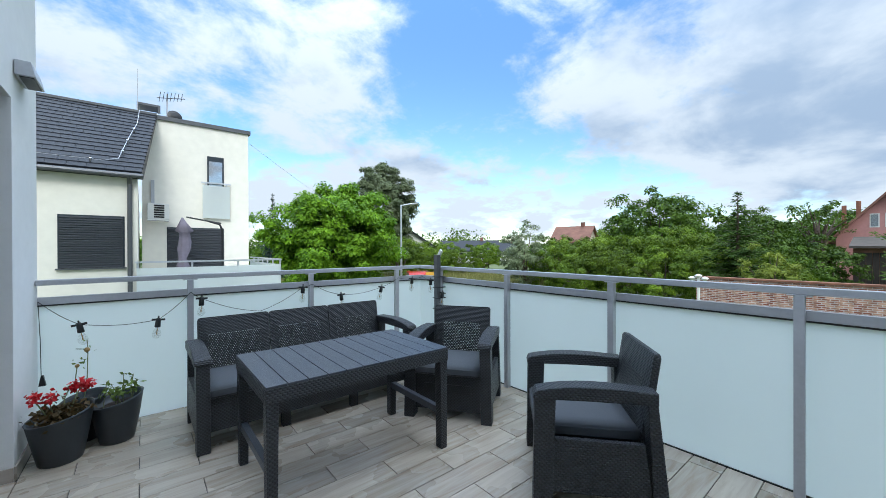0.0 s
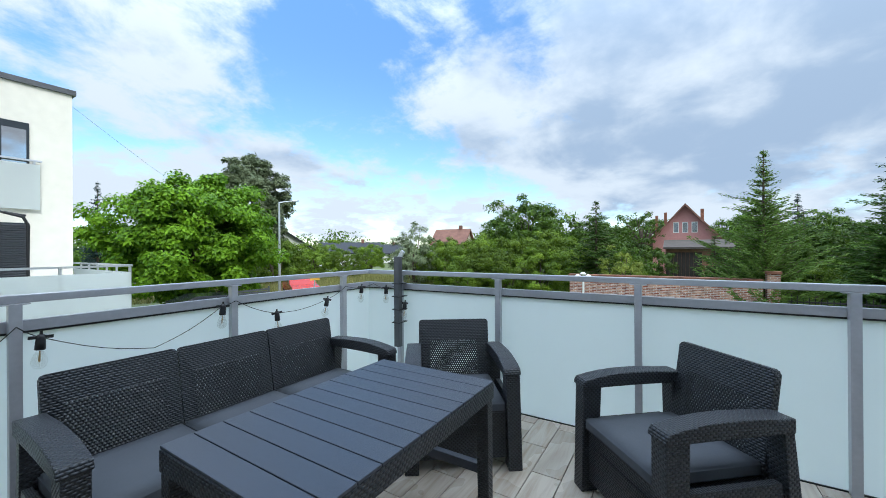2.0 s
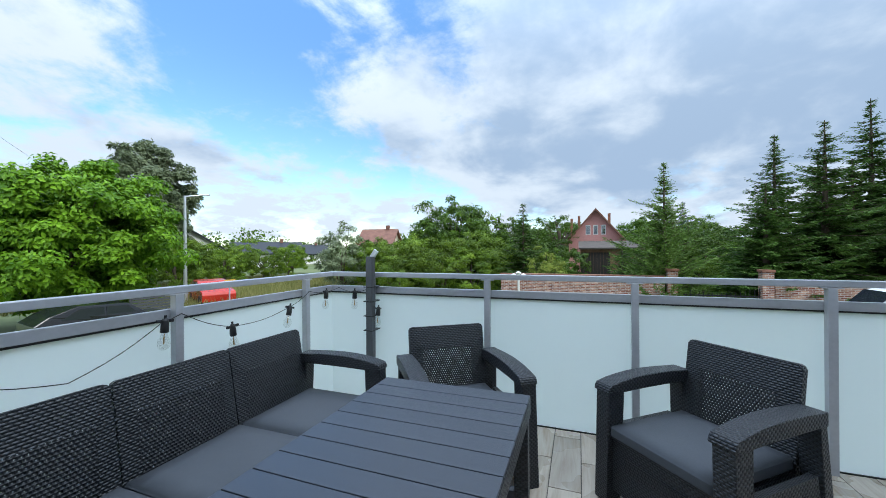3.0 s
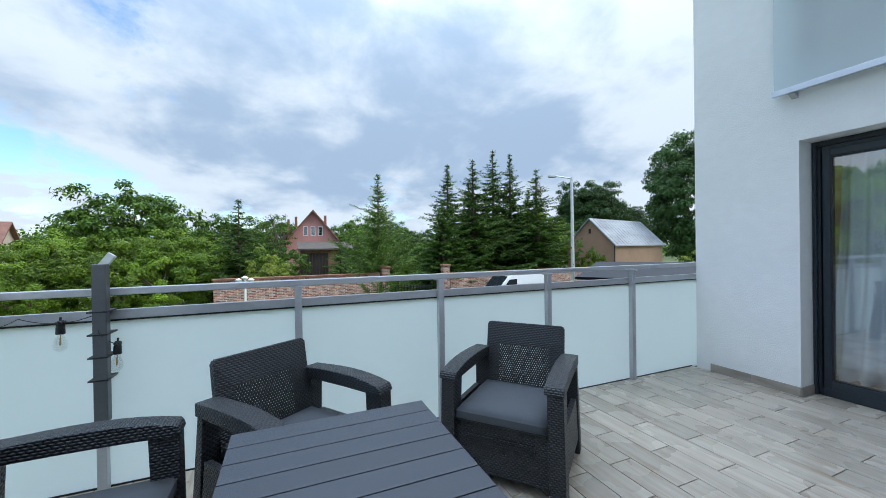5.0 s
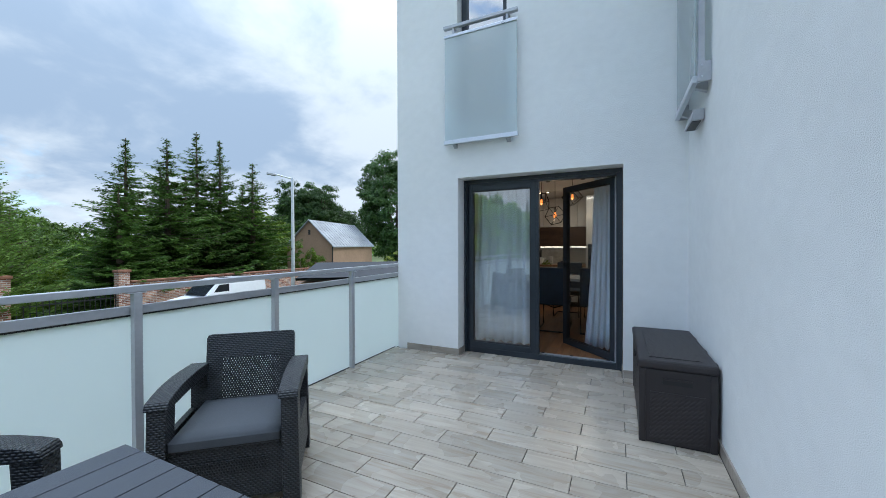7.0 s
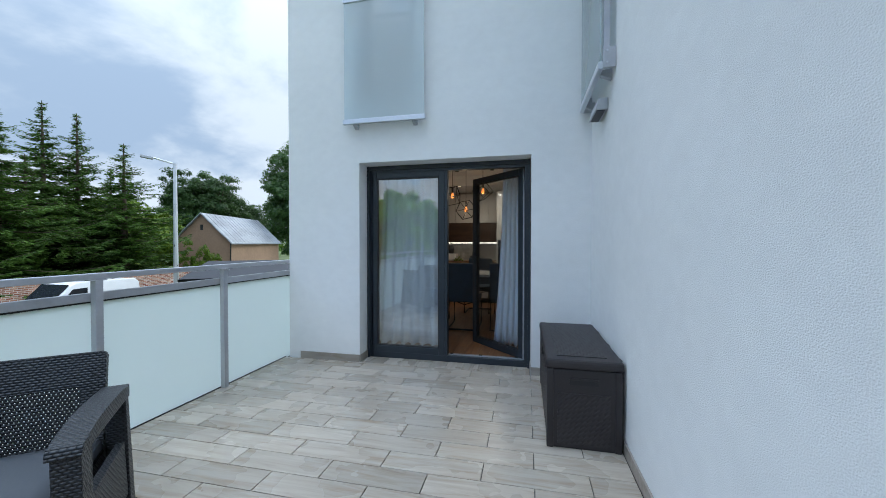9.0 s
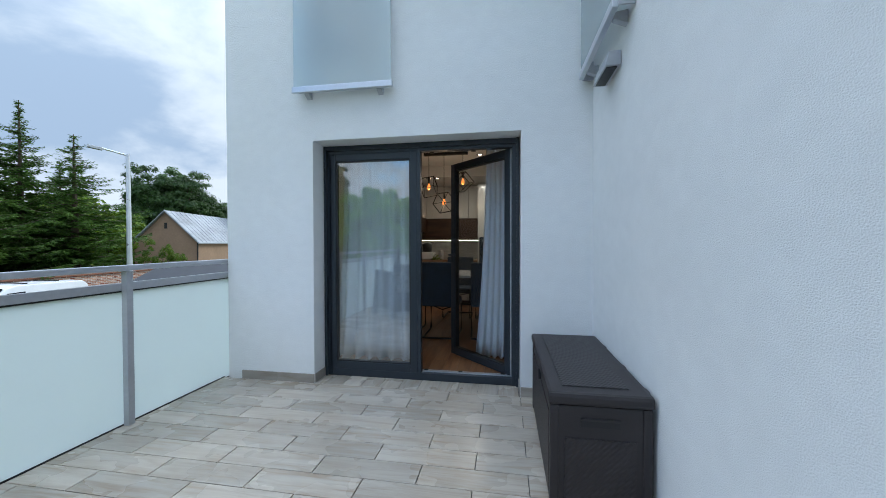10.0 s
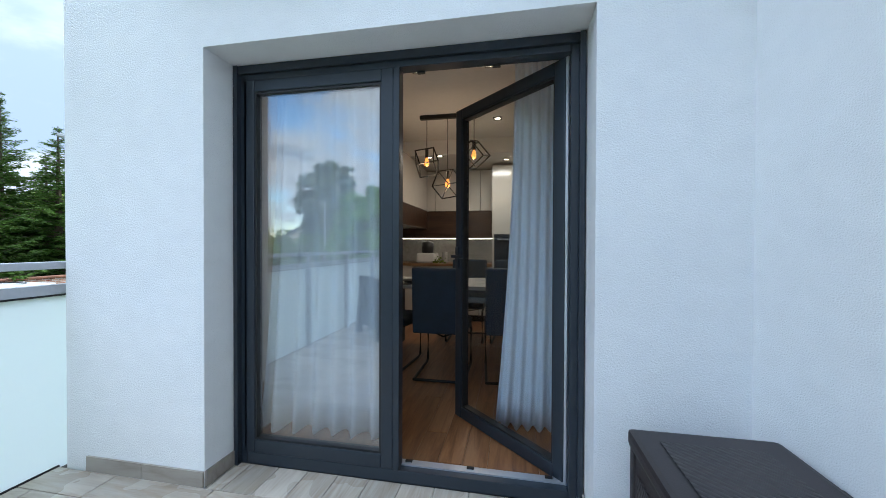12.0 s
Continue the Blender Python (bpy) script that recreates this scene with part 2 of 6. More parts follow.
def clear_pane(name, tint=(0.93, 0.96, 0.975), gloss=0.1):
    m = bpy.data.materials.new(name)
    m.use_nodes = True
    nt = m.node_tree
    nt.nodes.clear()
    N, L = nt.nodes.new, nt.links.new
    t, g, mx, o = N("ShaderNodeBsdfTransparent"), N("ShaderNodeBsdfGlossy"), N("ShaderNodeMixShader"), N("ShaderNodeOutputMaterial")
    t.inputs[0].default_value = (*tint, 1)
    g.inputs["Roughness"].default_value = 0.005
    mx.inputs[0].default_value = gloss
    L(t.outputs[0], mx.inputs[1])
    L(g.outputs[0], mx.inputs[2])
    L(mx.outputs[0], o.inputs[0])
    return m


def sheer_cloth(name, color=(0.93, 0.96, 1.0), open_part=0.09):
    m = bpy.data.materials.new(name)
    m.use_nodes = True
    nt = m.node_tree
    nt.nodes.clear()
    N, L = nt.nodes.new, nt.links.new
    d, t, tr, a, b, o = N("ShaderNodeBsdfDiffuse"), N("ShaderNodeBsdfTranslucent"), N("ShaderNodeBsdfTransparent"), N("ShaderNodeMixShader"), N("ShaderNodeMixShader"), N("ShaderNodeOutputMaterial")
    d.inputs[0].default_value, t.inputs[0].default_value = (*color, 1), (*color, 1)
    a.inputs[0].default_value, b.inputs[0].default_value = 0.28, open_part
    L(d.outputs[0], a.inputs[1])
    L(t.outputs[0], a.inputs[2])
    L(a.outputs[0], b.inputs[1])
    L(tr.outputs[0], b.inputs[2])
    L(b.outputs[0], o.inputs[0])
    return m


def glow(name, color, strength):
    m, nt, b = simple_nodes(name)
    b.inputs["Base Color"].default_value = (*color, 1)
    b.inputs["Emission Color"].default_value, b.inputs["Emission Strength"].default_value = (*color, 1), strength
    return m


def leaf_material(name, dark, light, shine=0.45):
    m, nt, b = simple_nodes(name)
    N, L = nt.nodes.new, nt.links.new
    geo, info, tc, n = N("ShaderNodeNewGeometry"), N("ShaderNodeObjectInfo"), N("ShaderNodeTexCoord"), N("ShaderNodeTexNoise")
    n.inputs["Scale"].default_value = 0.55
    L(tc.outputs["Object"], n.inputs["Vector"])
    add = N("ShaderNodeMath")
    add.operation = "MULTIPLY_ADD"
    add.inputs[1].default_value = 0.55
    L(geo.outputs["Random Per Island"], add.inputs[0])
    sub = N("ShaderNodeMath")
    sub.operation = "MULTIPLY_ADD"
    sub.inputs[1].default_value, sub.inputs[2].default_value = 1.3, -0.4
    L(n.outputs[0], sub.inputs[0])
    L(sub.outputs[0], add.inputs[2])
    mix = N("ShaderNodeMix")
    mix.data_type = "RGBA"
    mix.inputs[6].default_value, mix.inputs[7].default_value = (*dark, 1), (*light, 1)
    L(add.outputs[0], mix.inputs[0])
    hsv, r = N("ShaderNodeHueSaturation"), N("ShaderNodeMapRange")
    r.inputs["To Min"].default_value, r.inputs["To Max"].default_value = 0.72, 1.28
    L(info.outputs["Random"], r.inputs["Value"])
    L(r.outputs[0], hsv.inputs["Value"])
    L(mix.outputs[2], hsv.inputs["Color"])
    L(hsv.outputs[0], b.inputs["Base Color"])
    b.inputs["Roughness"].default_value = shine
    b.inputs["Specular IOR Level"].default_value = 0.18
    t, ms = N("ShaderNodeBsdfTranslucent"), N("ShaderNodeMixShader")
    L(hsv.outputs[0], t.inputs[0])
    ms.inputs[0].default_value = 0.26
    L(b.outputs[0], ms.inputs[1])
    L(t.outputs[0], ms.inputs[2])
    L(ms.outputs[0], nt.nodes["Material Output"].inputs[0])
    return m


def brick_material(name, scale=1.0):
    m, nt, b = simple_nodes(name)
    N, L = nt.nodes.new, nt.links.new
    uv, br, n = N("ShaderNodeUVMap"), N("ShaderNodeTexBrick"), N("ShaderNodeTexNoise")
    L(uv.outputs[0], br.inputs["Vector"])
    br.inputs["Scale"].default_value = 1.0
    br.inputs["Brick Width"].default_value, br.inputs["Row Height"].default_value = 0.21, 0.07
    br.inputs["Mortar Size"].default_value, br.inputs["Bias"].default_value = 0.010, 0.0
    br.inputs["Color1"].default_value, br.inputs["Color2"].default_value, br.inputs["Mortar"].default_value = (0.19, 0.055, 0.030, 1), (0.42, 0.25, 0.17, 1), (0.46, 0.44, 0.41, 1)
    n.inputs["Scale"].default_value, n.inputs["Detail"].default_value = 5, 8
    L(uv.outputs[0], n.inputs["Vector"])
    mix = N("ShaderNodeMix")
    mix.data_type, mix.blend_type = "RGBA", "OVERLAY"
    mix.inputs[0].default_value = 0.8
    L(br.outputs[0], mix.inputs[6])
    L(n.outputs[0], mix.inputs[7])
    gain = N("ShaderNodeHueSaturation")
    gain.inputs["Value"].default_value = 1.05
    L(mix.outputs[2], gain.inputs["Color"])
    L(gain.outputs[0], b.inputs["Base Color"])
    b.inputs["Roughness"].default_value = 0.9
    bp = N("ShaderNodeBump")
    bp.inputs["Strength"].default_value, bp.inputs["Distance"].default_value, bp.invert = 0.8, 0.012, True
    L(br.outputs["Fac"], bp.inputs["Height"])
    L(bp.outputs[0], b.inputs["Normal"])
    return m


PLASTER = material("white_plaster", (0.80, 0.80, 0.79), 0.9, vary=0.03, scale=1.2, bump=0.7, bump_scale=250, bump_dist=0.0038, stretch=(0.7, 0.7, 1.0))
PLASTER_FAR = material("far_white_plaster", (0.80, 0.77, 0.69), 0.9, vary=0.05, scale=0.5)
ANTHRACITE = material("anthracite_frame", (0.021, 0.029, 0.039), 0.35, vary=0.06, scale=3)
ALU = material("grey_coated_metal", (0.46, 0.47, 0.50), 0.36, 0.25, vary=0.06, scale=4)
ALU_LIGHT = material("brushed_aluminium", (0.62, 0.64, 0.68), 0.3, 0.7, vary=0.05, scale=5)
ALU_DARK = material("dark_grey_metal", (0.10, 0.105, 0.115), 0.4, 0.3, vary=0.08, scale=4)
BLACK = material("black_plastic", (0.012, 0.012, 0.013), 0.45, vary=0.1)
GROUT = material("grout", (0.085, 0.078, 0.072), 0.95, vary=0.15, scale=3, bump=0.3)
TILE = wood_tile("wood_look_tile", (0.54, 0.475, 0.39), (0.36, 0.27, 0.19), (0.455, 0.385, 0.305), 0.26)
SKIRT = wood_tile("skirting_tile", (0.46, 0.41, 0.35), (0.30, 0.25, 0.20), (0.40, 0.35, 0.30))
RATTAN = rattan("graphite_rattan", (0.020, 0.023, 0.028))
RATTAN_OPEN = rattan("graphite_open_weave", (0.016, 0.018, 0.022), 0.0150, 0.0135, holes=0.85)
RATTAN_FINE = rattan("graphite_dense_weave", (0.019, 0.0215, 0.026), 0.0165, 0.0135, holes=0.93)
SLAT = material("graphite_slat", (0.045, 0.052, 0.067), 0.36, vary=0.07, scale=5, bump=0.12, bump_scale=300, stretch=(8, 1, 1), random_tint=0.05)
CUSHION = material("grey_cushion", (0.070, 0.077, 0.088), 0.85, vary=0.06, scale=8, bump=0.25, bump_scale=500, bump_dist=0.002)
BOX_PLASTIC = material("dark_brown_plastic", (0.026, 0.021, 0.022), 0.5, vary=0.10, scale=6, bump=0.1, bump_scale=200)
BOX_WEAVE = weave_pressed("dark_brown_pressed_weave", (0.024, 0.0195, 0.020))
FROST = frosted("frosted_glass", (0.94, 0.99, 0.99))
GLASS_BODY = clear_pane("glass_body", (0.96, 0.99, 0.985), 0.03)
FROST_SHEER = frosted("light_frosted_glass", (0.80, 0.91, 0.93), clear=0.34, ior=1.45, rough=0.14, coat=0.14)
PANE = clear_pane("window_glass", gloss=0.20)
PANE_THIN = clear_pane("door_glass", gloss=0.05)
BULB = clear_pane("bulb_glass", (0.97, 0.97, 0.96), 0.08)
SHEER = sheer_cloth("sheer_curtain")
POT = material("graphite_pot", (0.035, 0.042, 0.048), 0.45, vary=0.08, scale=12, bump=0.15, bump_scale=160)
SOIL = material("soil", (0.04, 0.028, 0.02), 0.95, vary=0.3, scale=20, bump=0.9, bump_scale=70)
OAK = wood_tile("oak_floor", (0.36, 0.17, 0.07), (0.14, 0.055, 0.02), (0.26, 0.11, 0.045), 0.3)
PLASTER_IN = material("inner_paint", (0.72, 0.70, 0.66), 0.8, vary=0.03, scale=1.5)
BLACKOUT = material("dark_glass", (0.02, 0.024, 0.03), 0.06, vary=0.05)


# ---------------------------------------------------------------- mesh helpers
def mesh_of(name, bm, mats, smooth=False):
    """Finish a bmesh: UVs in metres by each face's main direction, materials, shading."""
    me = bpy.data.meshes.new(name)
    uv = bm.loops.layers.uv.verify()
    for f in bm.faces:
        n = f.normal
        k = max(range(3), key=lambda i: abs(n[i]))
        for lp in f.loops:
            c = lp.vert.co
            lp[uv].uv = (c.y, c.z) if k == 0 else (c.x, c.z) if k == 1 else (c.x, c.y)
        f.smooth = smooth
    bm.to_mesh(me)
    bm.free()
    for m in mats if isinstance(mats, (list, tuple)) else [mats]:
        me.materials.append(m)
    return me


def part(name, bm, mat, parent=None, label="", m=None, smooth=False):
    bm.normal_update()
    ob = new(name, mesh_of(name, bm, mat, smooth))
    if parent:
        ob.parent = parent
    if m is not None:
        ob.matrix_basis = m
    if label:
        tagged(ob, label)
    return ob


def thing(name, label, category, group="", kind="", m=None):
    ob = new(name)
    tagged(ob, label, category, group, kind)
    if m is not None:
        ob.matrix_basis = m
    return ob


def add_box(bm, x0, x1, y0, y1, z0, z1, bevel=0.0, m=None, mat=0):
    geo = bmesh.ops.create_cube(bm, size=1.0)
    vs = geo["verts"]
    for v in vs:
        v.co = Vector((x0 + (v.co.x + 0.5) * (x1 - x0), y0 + (v.co.y + 0.5) * (y1 - y0), z0 + (v.co.z + 0.5) * (z1 - z0)))
    if bevel:
        es = list({e for v in vs for e in v.link_edges})
        r = bmesh.ops.bevel(bm, geom=es, offset=bevel, segments=2, affect="EDGES", profile=0.6)
        vs = list({v for f in r["faces"] for v in f.verts} | {v for v in vs if v.is_valid})
    if m is not None:
        bmesh.ops.transform(bm, matrix=m, verts=[v for v in vs if v.is_valid])
    if mat:
        for f in {f for v in vs if v.is_valid for f in v.link_faces}:
            f.material_index = mat
    return vs


def box(x0, x1, y0, y1, z0, z1, bevel=0.0, m=None):
    bm = bmesh.new()
    add_box(bm, x0, x1, y0, y1, z0, z1, bevel, m)
    return bm


def boxes(*rows, bevel=0.0):
    bm = bmesh.new()
    for r in rows:
        add_box(bm, *r, bevel)
    return bm


def prism(points, axis, a, b, bevel=0.0):
    """A polygon in two axes, drawn out along the third from a to b."""
    bm = bmesh.new()

    def place(p, d):
        return {"x": (d, p[0], p[1]), "y": (p[0], d, p[1]), "z": (p[0], p[1], d)}[axis]

    lo, hi = [bm.verts.new(place(p, a)) for p in points], [bm.verts.new(place(p, b)) for p in points]
    bm.faces.new(lo[::-1])
    bm.faces.new(hi)
    for i in range(len(points)):
        j = (i + 1) % len(points)
        bm.faces.new((lo[i], lo[j], hi[j], hi[i]))
    bmesh.ops.recalc_face_normals(bm, faces=bm.faces)
    if bevel:
        bmesh.ops.bevel(bm, geom=list(bm.edges), offset=bevel, segments=2, affect="EDGES", profile=0.6)
    return bm


def tube(points, radius, sides=8, radii=None, bm=None):
    """A round bar through the points."""
    bm = bm or bmesh.new()
    pts = [Vector(p) for p in points]
    rings = []
    for i, p in enumerate(pts):
        d = (pts[min(i + 1, len(pts) - 1)] - pts[max(i - 1, 0)]).normalized()
        q = d.to_track_quat("Z", "Y")
        r = radii[i] if radii else radius
        rings.append([bm.verts.new(p + q @ Vector((r * math.cos(2 * math.pi * k / sides), r * math.sin(2 * math.pi * k / sides), 0))) for k in range(sides)])
    for a, b in zip(rings, rings[1:]):
        for k in range(sides):
            bm.faces.new((a[k], a[(k + 1) % sides], b[(k + 1) % sides], b[k]))
    bm.faces.new(rings[0][::-1])
    bm.faces.new(rings[-1])
    return bm


def lathe(profile, sides=24, bm=None, squash=1.0):
    """Turn (radius, z) pairs round the z axis."""
    bm = bm or bmesh.new()
    rings = [[bm.verts.new((r * math.cos(2 * math.pi * k / sides), squash * r * math.sin(2 * math.pi * k / sides), z)) for k in range(sides)] for r, z in profile]
    for a, b in zip(rings, rings[1:]):
        for k in range(sides):
            bm.faces.new((a[k], a[(k + 1) % sides], b[(k + 1) % sides], b[k]))
    bm.faces.new(rings[0][::-1])
    bm.faces.new(rings[-1])
    return bm


def raw_mesh(name, verts, faces, mat, smooth=False):
    me = bpy.data.meshes.new(name)
    me.from_pydata(verts, [], faces)
    me.materials.append(mat)
    if smooth:
        me.shade_smooth()
    return me


def structure(name, bm, mat, label, category):
    return tagged(part(name, bm, mat), label, category, kind="structure")


# ---------------------------------------------------------------- the house
GROUND = -2.0
WX, SY, EX, NY = -0.475, -0.763, 2.735, 4.62     # west wall face, south wall face, east corner, north end
TOP = 6.6
D0, D1, DTOP = 0.075, 1.878, 2.152             # terrace door opening

# south wall with the door opening and the upper window
UW0, UW1, UZ0, UZ1 = 1.27, 1.88, 2.80, 4.70
bm = boxes((D1, EX, SY - 0.32, SY, -0.3, UZ0), (WX - 0.4, D0, SY - 0.32, SY, -0.3, UZ0), (D0, D1, SY - 0.32, SY, DTOP, UZ0),
           (UW1, EX, SY - 0.32, SY, UZ0, TOP), (WX - 0.4, UW0, SY - 0.32, SY, UZ0, TOP), (UW0, UW1, SY - 0.32, SY, UZ1, TOP))
wall_south = structure("wall_south", bm, PLASTER, "white textured render house wall with terrace door", "wall")
structure("wall_east_house", box(EX - 0.3, EX, -6.2, SY - 0.32, -0.3, TOP), PLASTER, "white rendered side wall of the house", "wall")
structure("house_base", boxes((WX - 3.2, EX - 0.02, -6.2, SY - 0.02, GROUND, -0.3)), PLASTER, "white rendered base storey under the house", "wall")
# west wall with a door opening near its north end
WD0, WD1, WDTOP = 3.03, 3.985, 2.17
bm = boxes((WX - 0.35, WX, SY, WD0, -0.3, TOP), (WX - 0.35, WX, WD1, NY, -0.3, TOP), (WX - 0.35, WX, WD0, WD1, WDTOP, TOP))
wall_west = structure("wall_west", bm, PLASTER, "white textured render side wall along the terrace", "wall")
structure("wall_west_back", boxes((WX - 3.2, WX - 0.35, NY - 0.3, NY, GROUND, TOP), (WX - 3.2, WX - 3.0, -6.2, NY - 0.3, GROUND, TOP), (WX - 3.0, EX - 0.3, -6.5, -6.2, GROUND, TOP)), PLASTER, "white rendered outer walls of the house", "wall")
structure("roof_slab", box(WX - 3.2, EX, -6.5, SY, TOP, TOP + 0.2), ALU_DARK, "dark flat roof edge of the house", "roof")
structure("roof_slab_west", box(WX - 3.2, WX, SY, NY, TOP, TOP + 0.2), ALU_DARK, "dark flat roof edge of the west wing", "roof")

door_2 = thing("door_2", "closed anthracite framed glass door in a plaster reveal", "door", kind="structure")
y0, y1 = WD0 + 0.004, WD1 - 0.004
part("door_frame", boxes((WX - 0.30, WX - 0.23, y0, y0 + 0.08, 0.0, WDTOP - 0.004), (WX - 0.30, WX - 0.23, y1 - 0.08, y1, 0.0, WDTOP - 0.004), (WX - 0.30, WX - 0.23, y0 + 0.08, y1 - 0.08, WDTOP - 0.09, WDTOP - 0.004), (WX - 0.30, WX - 0.23, y0 + 0.08, y1 - 0.08, 0.0, 0.09)), ANTHRACITE, door_2)
part("pane", box(WX - 0.28, WX - 0.26, y0 + 0.08, y1 - 0.08, 0.09, WDTOP - 0.09), BLACKOUT, door_2)

# terrace slab and its base
structure("terrace_slab", boxes((WX, 2.83, SY - 0.32, 4.63, -0.30, -0.012), (WX - 0.3, WX, WD0, WD1, -0.29, -0.012)), GROUT, "grouted concrete terrace slab", "floor")
structure("terrace_base", boxes((WX, 2.70, SY, 4.5, GROUND, -0.30)), PLASTER, "white rendered base under the terrace", "wall")

# ---------------------------------------------------------------- terrace railing
def milky(x0, x1, y0, y1, z0, z1, axis):
    """A pane with clear glass all round and an etched face towards the terrace."""
    bm = box(x0, x1, y0, y1, z0, z1)
    k = 0 if axis == "x" else 1
    bm.normal_update()
    for f in bm.faces:
        if f.normal[k] < -0.9:
            f.material_index = 1
    return bm


RX, RY = 2.756, 4.538          # post lines, east and north
railing = thing("railing", "grey metal railing with frosted glass panels round the terrace", "railing", kind="structure")
CX, CY = 2.77, 4.555
part("top_rail", boxes((CX - 0.028, CX + 0.028, SY - 0.2, CY + 0.028, 1.062, 1.10), bevel=0.004), ALU, railing)
part("top_rail", boxes((WX + 0.003, CX - 0.030, CY - 0.028, CY + 0.028, 1.062, 1.10), bevel=0.004), ALU, railing)
posts_e, posts_n = [0.146, 1.144, 2.142, 3.14, 4.14], [0.403, 1.405, 2.413]
post_mesh = None
for x, y in [(RX, v) for v in posts_e] + [(v, RY) for v in posts_n]:
    if post_mesh is None:
        o = part("post", boxes((-0.022, 0.022, -0.022, 0.022, -0.012, 1.060), (-0.05, 0.05, -0.018, 0.018, 1.054, 1.0605), bevel=0.003), ALU, railing, m=pose(x, y, 0))
        post_mesh = o.data
    else:
        o = new("post", post_mesh)
        o.parent = railing
        o.matrix_basis = pose(x, y, 0, 0, 0, 90 if x == RX else 0)
GX, GY = RX + 0.038, RY + 0.038
ys = [SY - 0.2] + posts_e + [GY + 0.004]
for a, b in zip(ys, ys[1:]):
    part("glass_rail", boxes((GX - 0.014, GX + 0.014, a + 0.002, b - 0.002, 0.925, 0.978), bevel=0.003), ALU, railing)
    # black strip drawn for the shadow gap under the glass rail
    part("shadow_gap_strip", boxes((GX - 0.012, GX + 0.012, a + 0.003, b - 0.003, 0.915, 0.9245)), BLACK, railing)
    part("glass_panel", milky(GX - 0.005, GX + 0.005, a + 0.003, b - 0.003, -0.05, 0.93, "x"), [GLASS_BODY, FROST], railing, "milky frosted glass panel")
xs = [WX + 0.004] + posts_n + [GX - 0.004]
for a, b in zip(xs, xs[1:]):
    part("glass_rail", boxes((a + 0.002, b - 0.002, GY - 0.014, GY + 0.014, 0.925, 0.978), bevel=0.003), ALU, railing)
    # same black strip, standing in for shade under the north rail
    part("shadow_gap_strip", boxes((a + 0.003, b - 0.003, GY - 0.012, GY + 0.012, 0.915, 0.9245)), BLACK, railing)
    part("glass_panel", milky(a + 0.003, b - 0.003, GY - 0.005, GY + 0.005, -0.05, 0.93, "y"), [GLASS_BODY, FROST], railing, "milky frosted glass panel")
part("bottom_seal", boxes((GX - 0.012, GX - 0.0055, SY + 0.003, GY - 0.02, -0.012, 0.006)), BLACK, railing)

pole = thing("awning_pole", "dark grey square pole strapped to the railing corner", "pole")
part("shaft", box(2.665, 2.715, 4.085, 4.145, 0.40, 1.235, 0.004), ALU_DARK, pole)
part("tip", box(-0.012, 0.012, -0.02, 0.02, -0.03, 0.05, 0.003, m=pose(2.715, 4.10, 1.245, 35, 0, 0)), ALU_LIGHT, pole)
for z in (0.62, 0.74, 0.86, 0.98):
    part("strap", box(2.660, 2.785, 4.080, 4.165, z, z + 0.008), BLACK, pole)

# ---------------------------------------------------------------- terrace door
door_1 = thing("door_1", "anthracite double terrace door with one leaf open inwards", "door", kind="structure")
FY0, FY1 = -1.055, -0.980
fr = [(D0 + 0.004, D0 + 0.064, FY0, FY1, 0.0, DTOP - 0.004), (D1 - 0.064, D1 - 0.004, FY0, FY1, 0.0, DTOP - 0.004),
      (D0 + 0.064, D1 - 0.064, FY0, FY1, DTOP - 0.075, DTOP - 0.004), (D0 + 0.064, D1 - 0.064, FY0, FY1, 0.0, 0.062)]
part("door_frame", boxes(*fr, bevel=0.004), ANTHRACITE, door_1)
part("threshold_strip", box(D0 + 0.07, 1.0, FY0 - 0.015, FY0 + 0.03, 0.0625, 0.07), ALU_LIGHT, door_1, "pale metal threshold strip")
for x in (0.92, 0.60, 0.22):
    part("striker", box(x - 0.018, x + 0.018, FY0 - 0.006, FY0 + 0.012, 0.0705, 0.078, 0.002), BLACK, door_1, "small black lock striker")
for x in (0.86, 0.48):
    part("striker", box(x - 0.02, x + 0.02, FY0 - 0.006, FY0 + 0.012, DTOP - 0.084, DTOP - 0.0755, 0.002), BLACK, door_1, "small black lock striker")
part("shutter_guide", boxes((D0 + 0.006, D0 + 0.03, FY1 + 0.001, FY1 + 0.032, 0.0, DTOP - 0.004), (D1 - 0.03, D1 - 0.006, FY1 + 0.001, FY1 + 0.032, 0.0, DTOP - 0.004), (D0 + 0.03, D1 - 0.03, FY1 + 0.001, FY1 + 0.022, DTOP - 0.045, DTOP - 0.004)), ANTHRACITE, door_1)


def sash(name, w, h, parent, m, pane_mat, label=""):
    """A leaf of width w and height h, hinged at x = 0, with its glass and bead."""
    k, kb = 0.064, 0.070
    s = part(name, boxes((0, k, -0.03, 0.03, 0, h), (w - k, w, -0.03, 0.03, 0, h), (k, w - k, -0.03, 0.03, 0, kb), (k, w - k, -0.03, 0.03, h - k, h), bevel=0.006), ANTHRACITE, parent, label, m)
    part("glass_bead", boxes((k, k + 0.011, -0.022, 0.022, kb, h - k), (w - k - 0.011, w - k, -0.022, 0.022, kb, h - k), (k + 0.011, w - k - 0.011, -0.022, 0.022, kb, kb + 0.011), (k + 0.011, w - k - 0.011, -0.022, 0.022, h - k - 0.011, h - k)), BLACK, s)
    pn = part("pane", box(k + 0.008, w - k - 0.008, -0.008, 0.008, kb + 0.008, h - k - 0.008), pane_mat, s, "clear reflecting glass")
    pn.visible_shadow = False
    return s


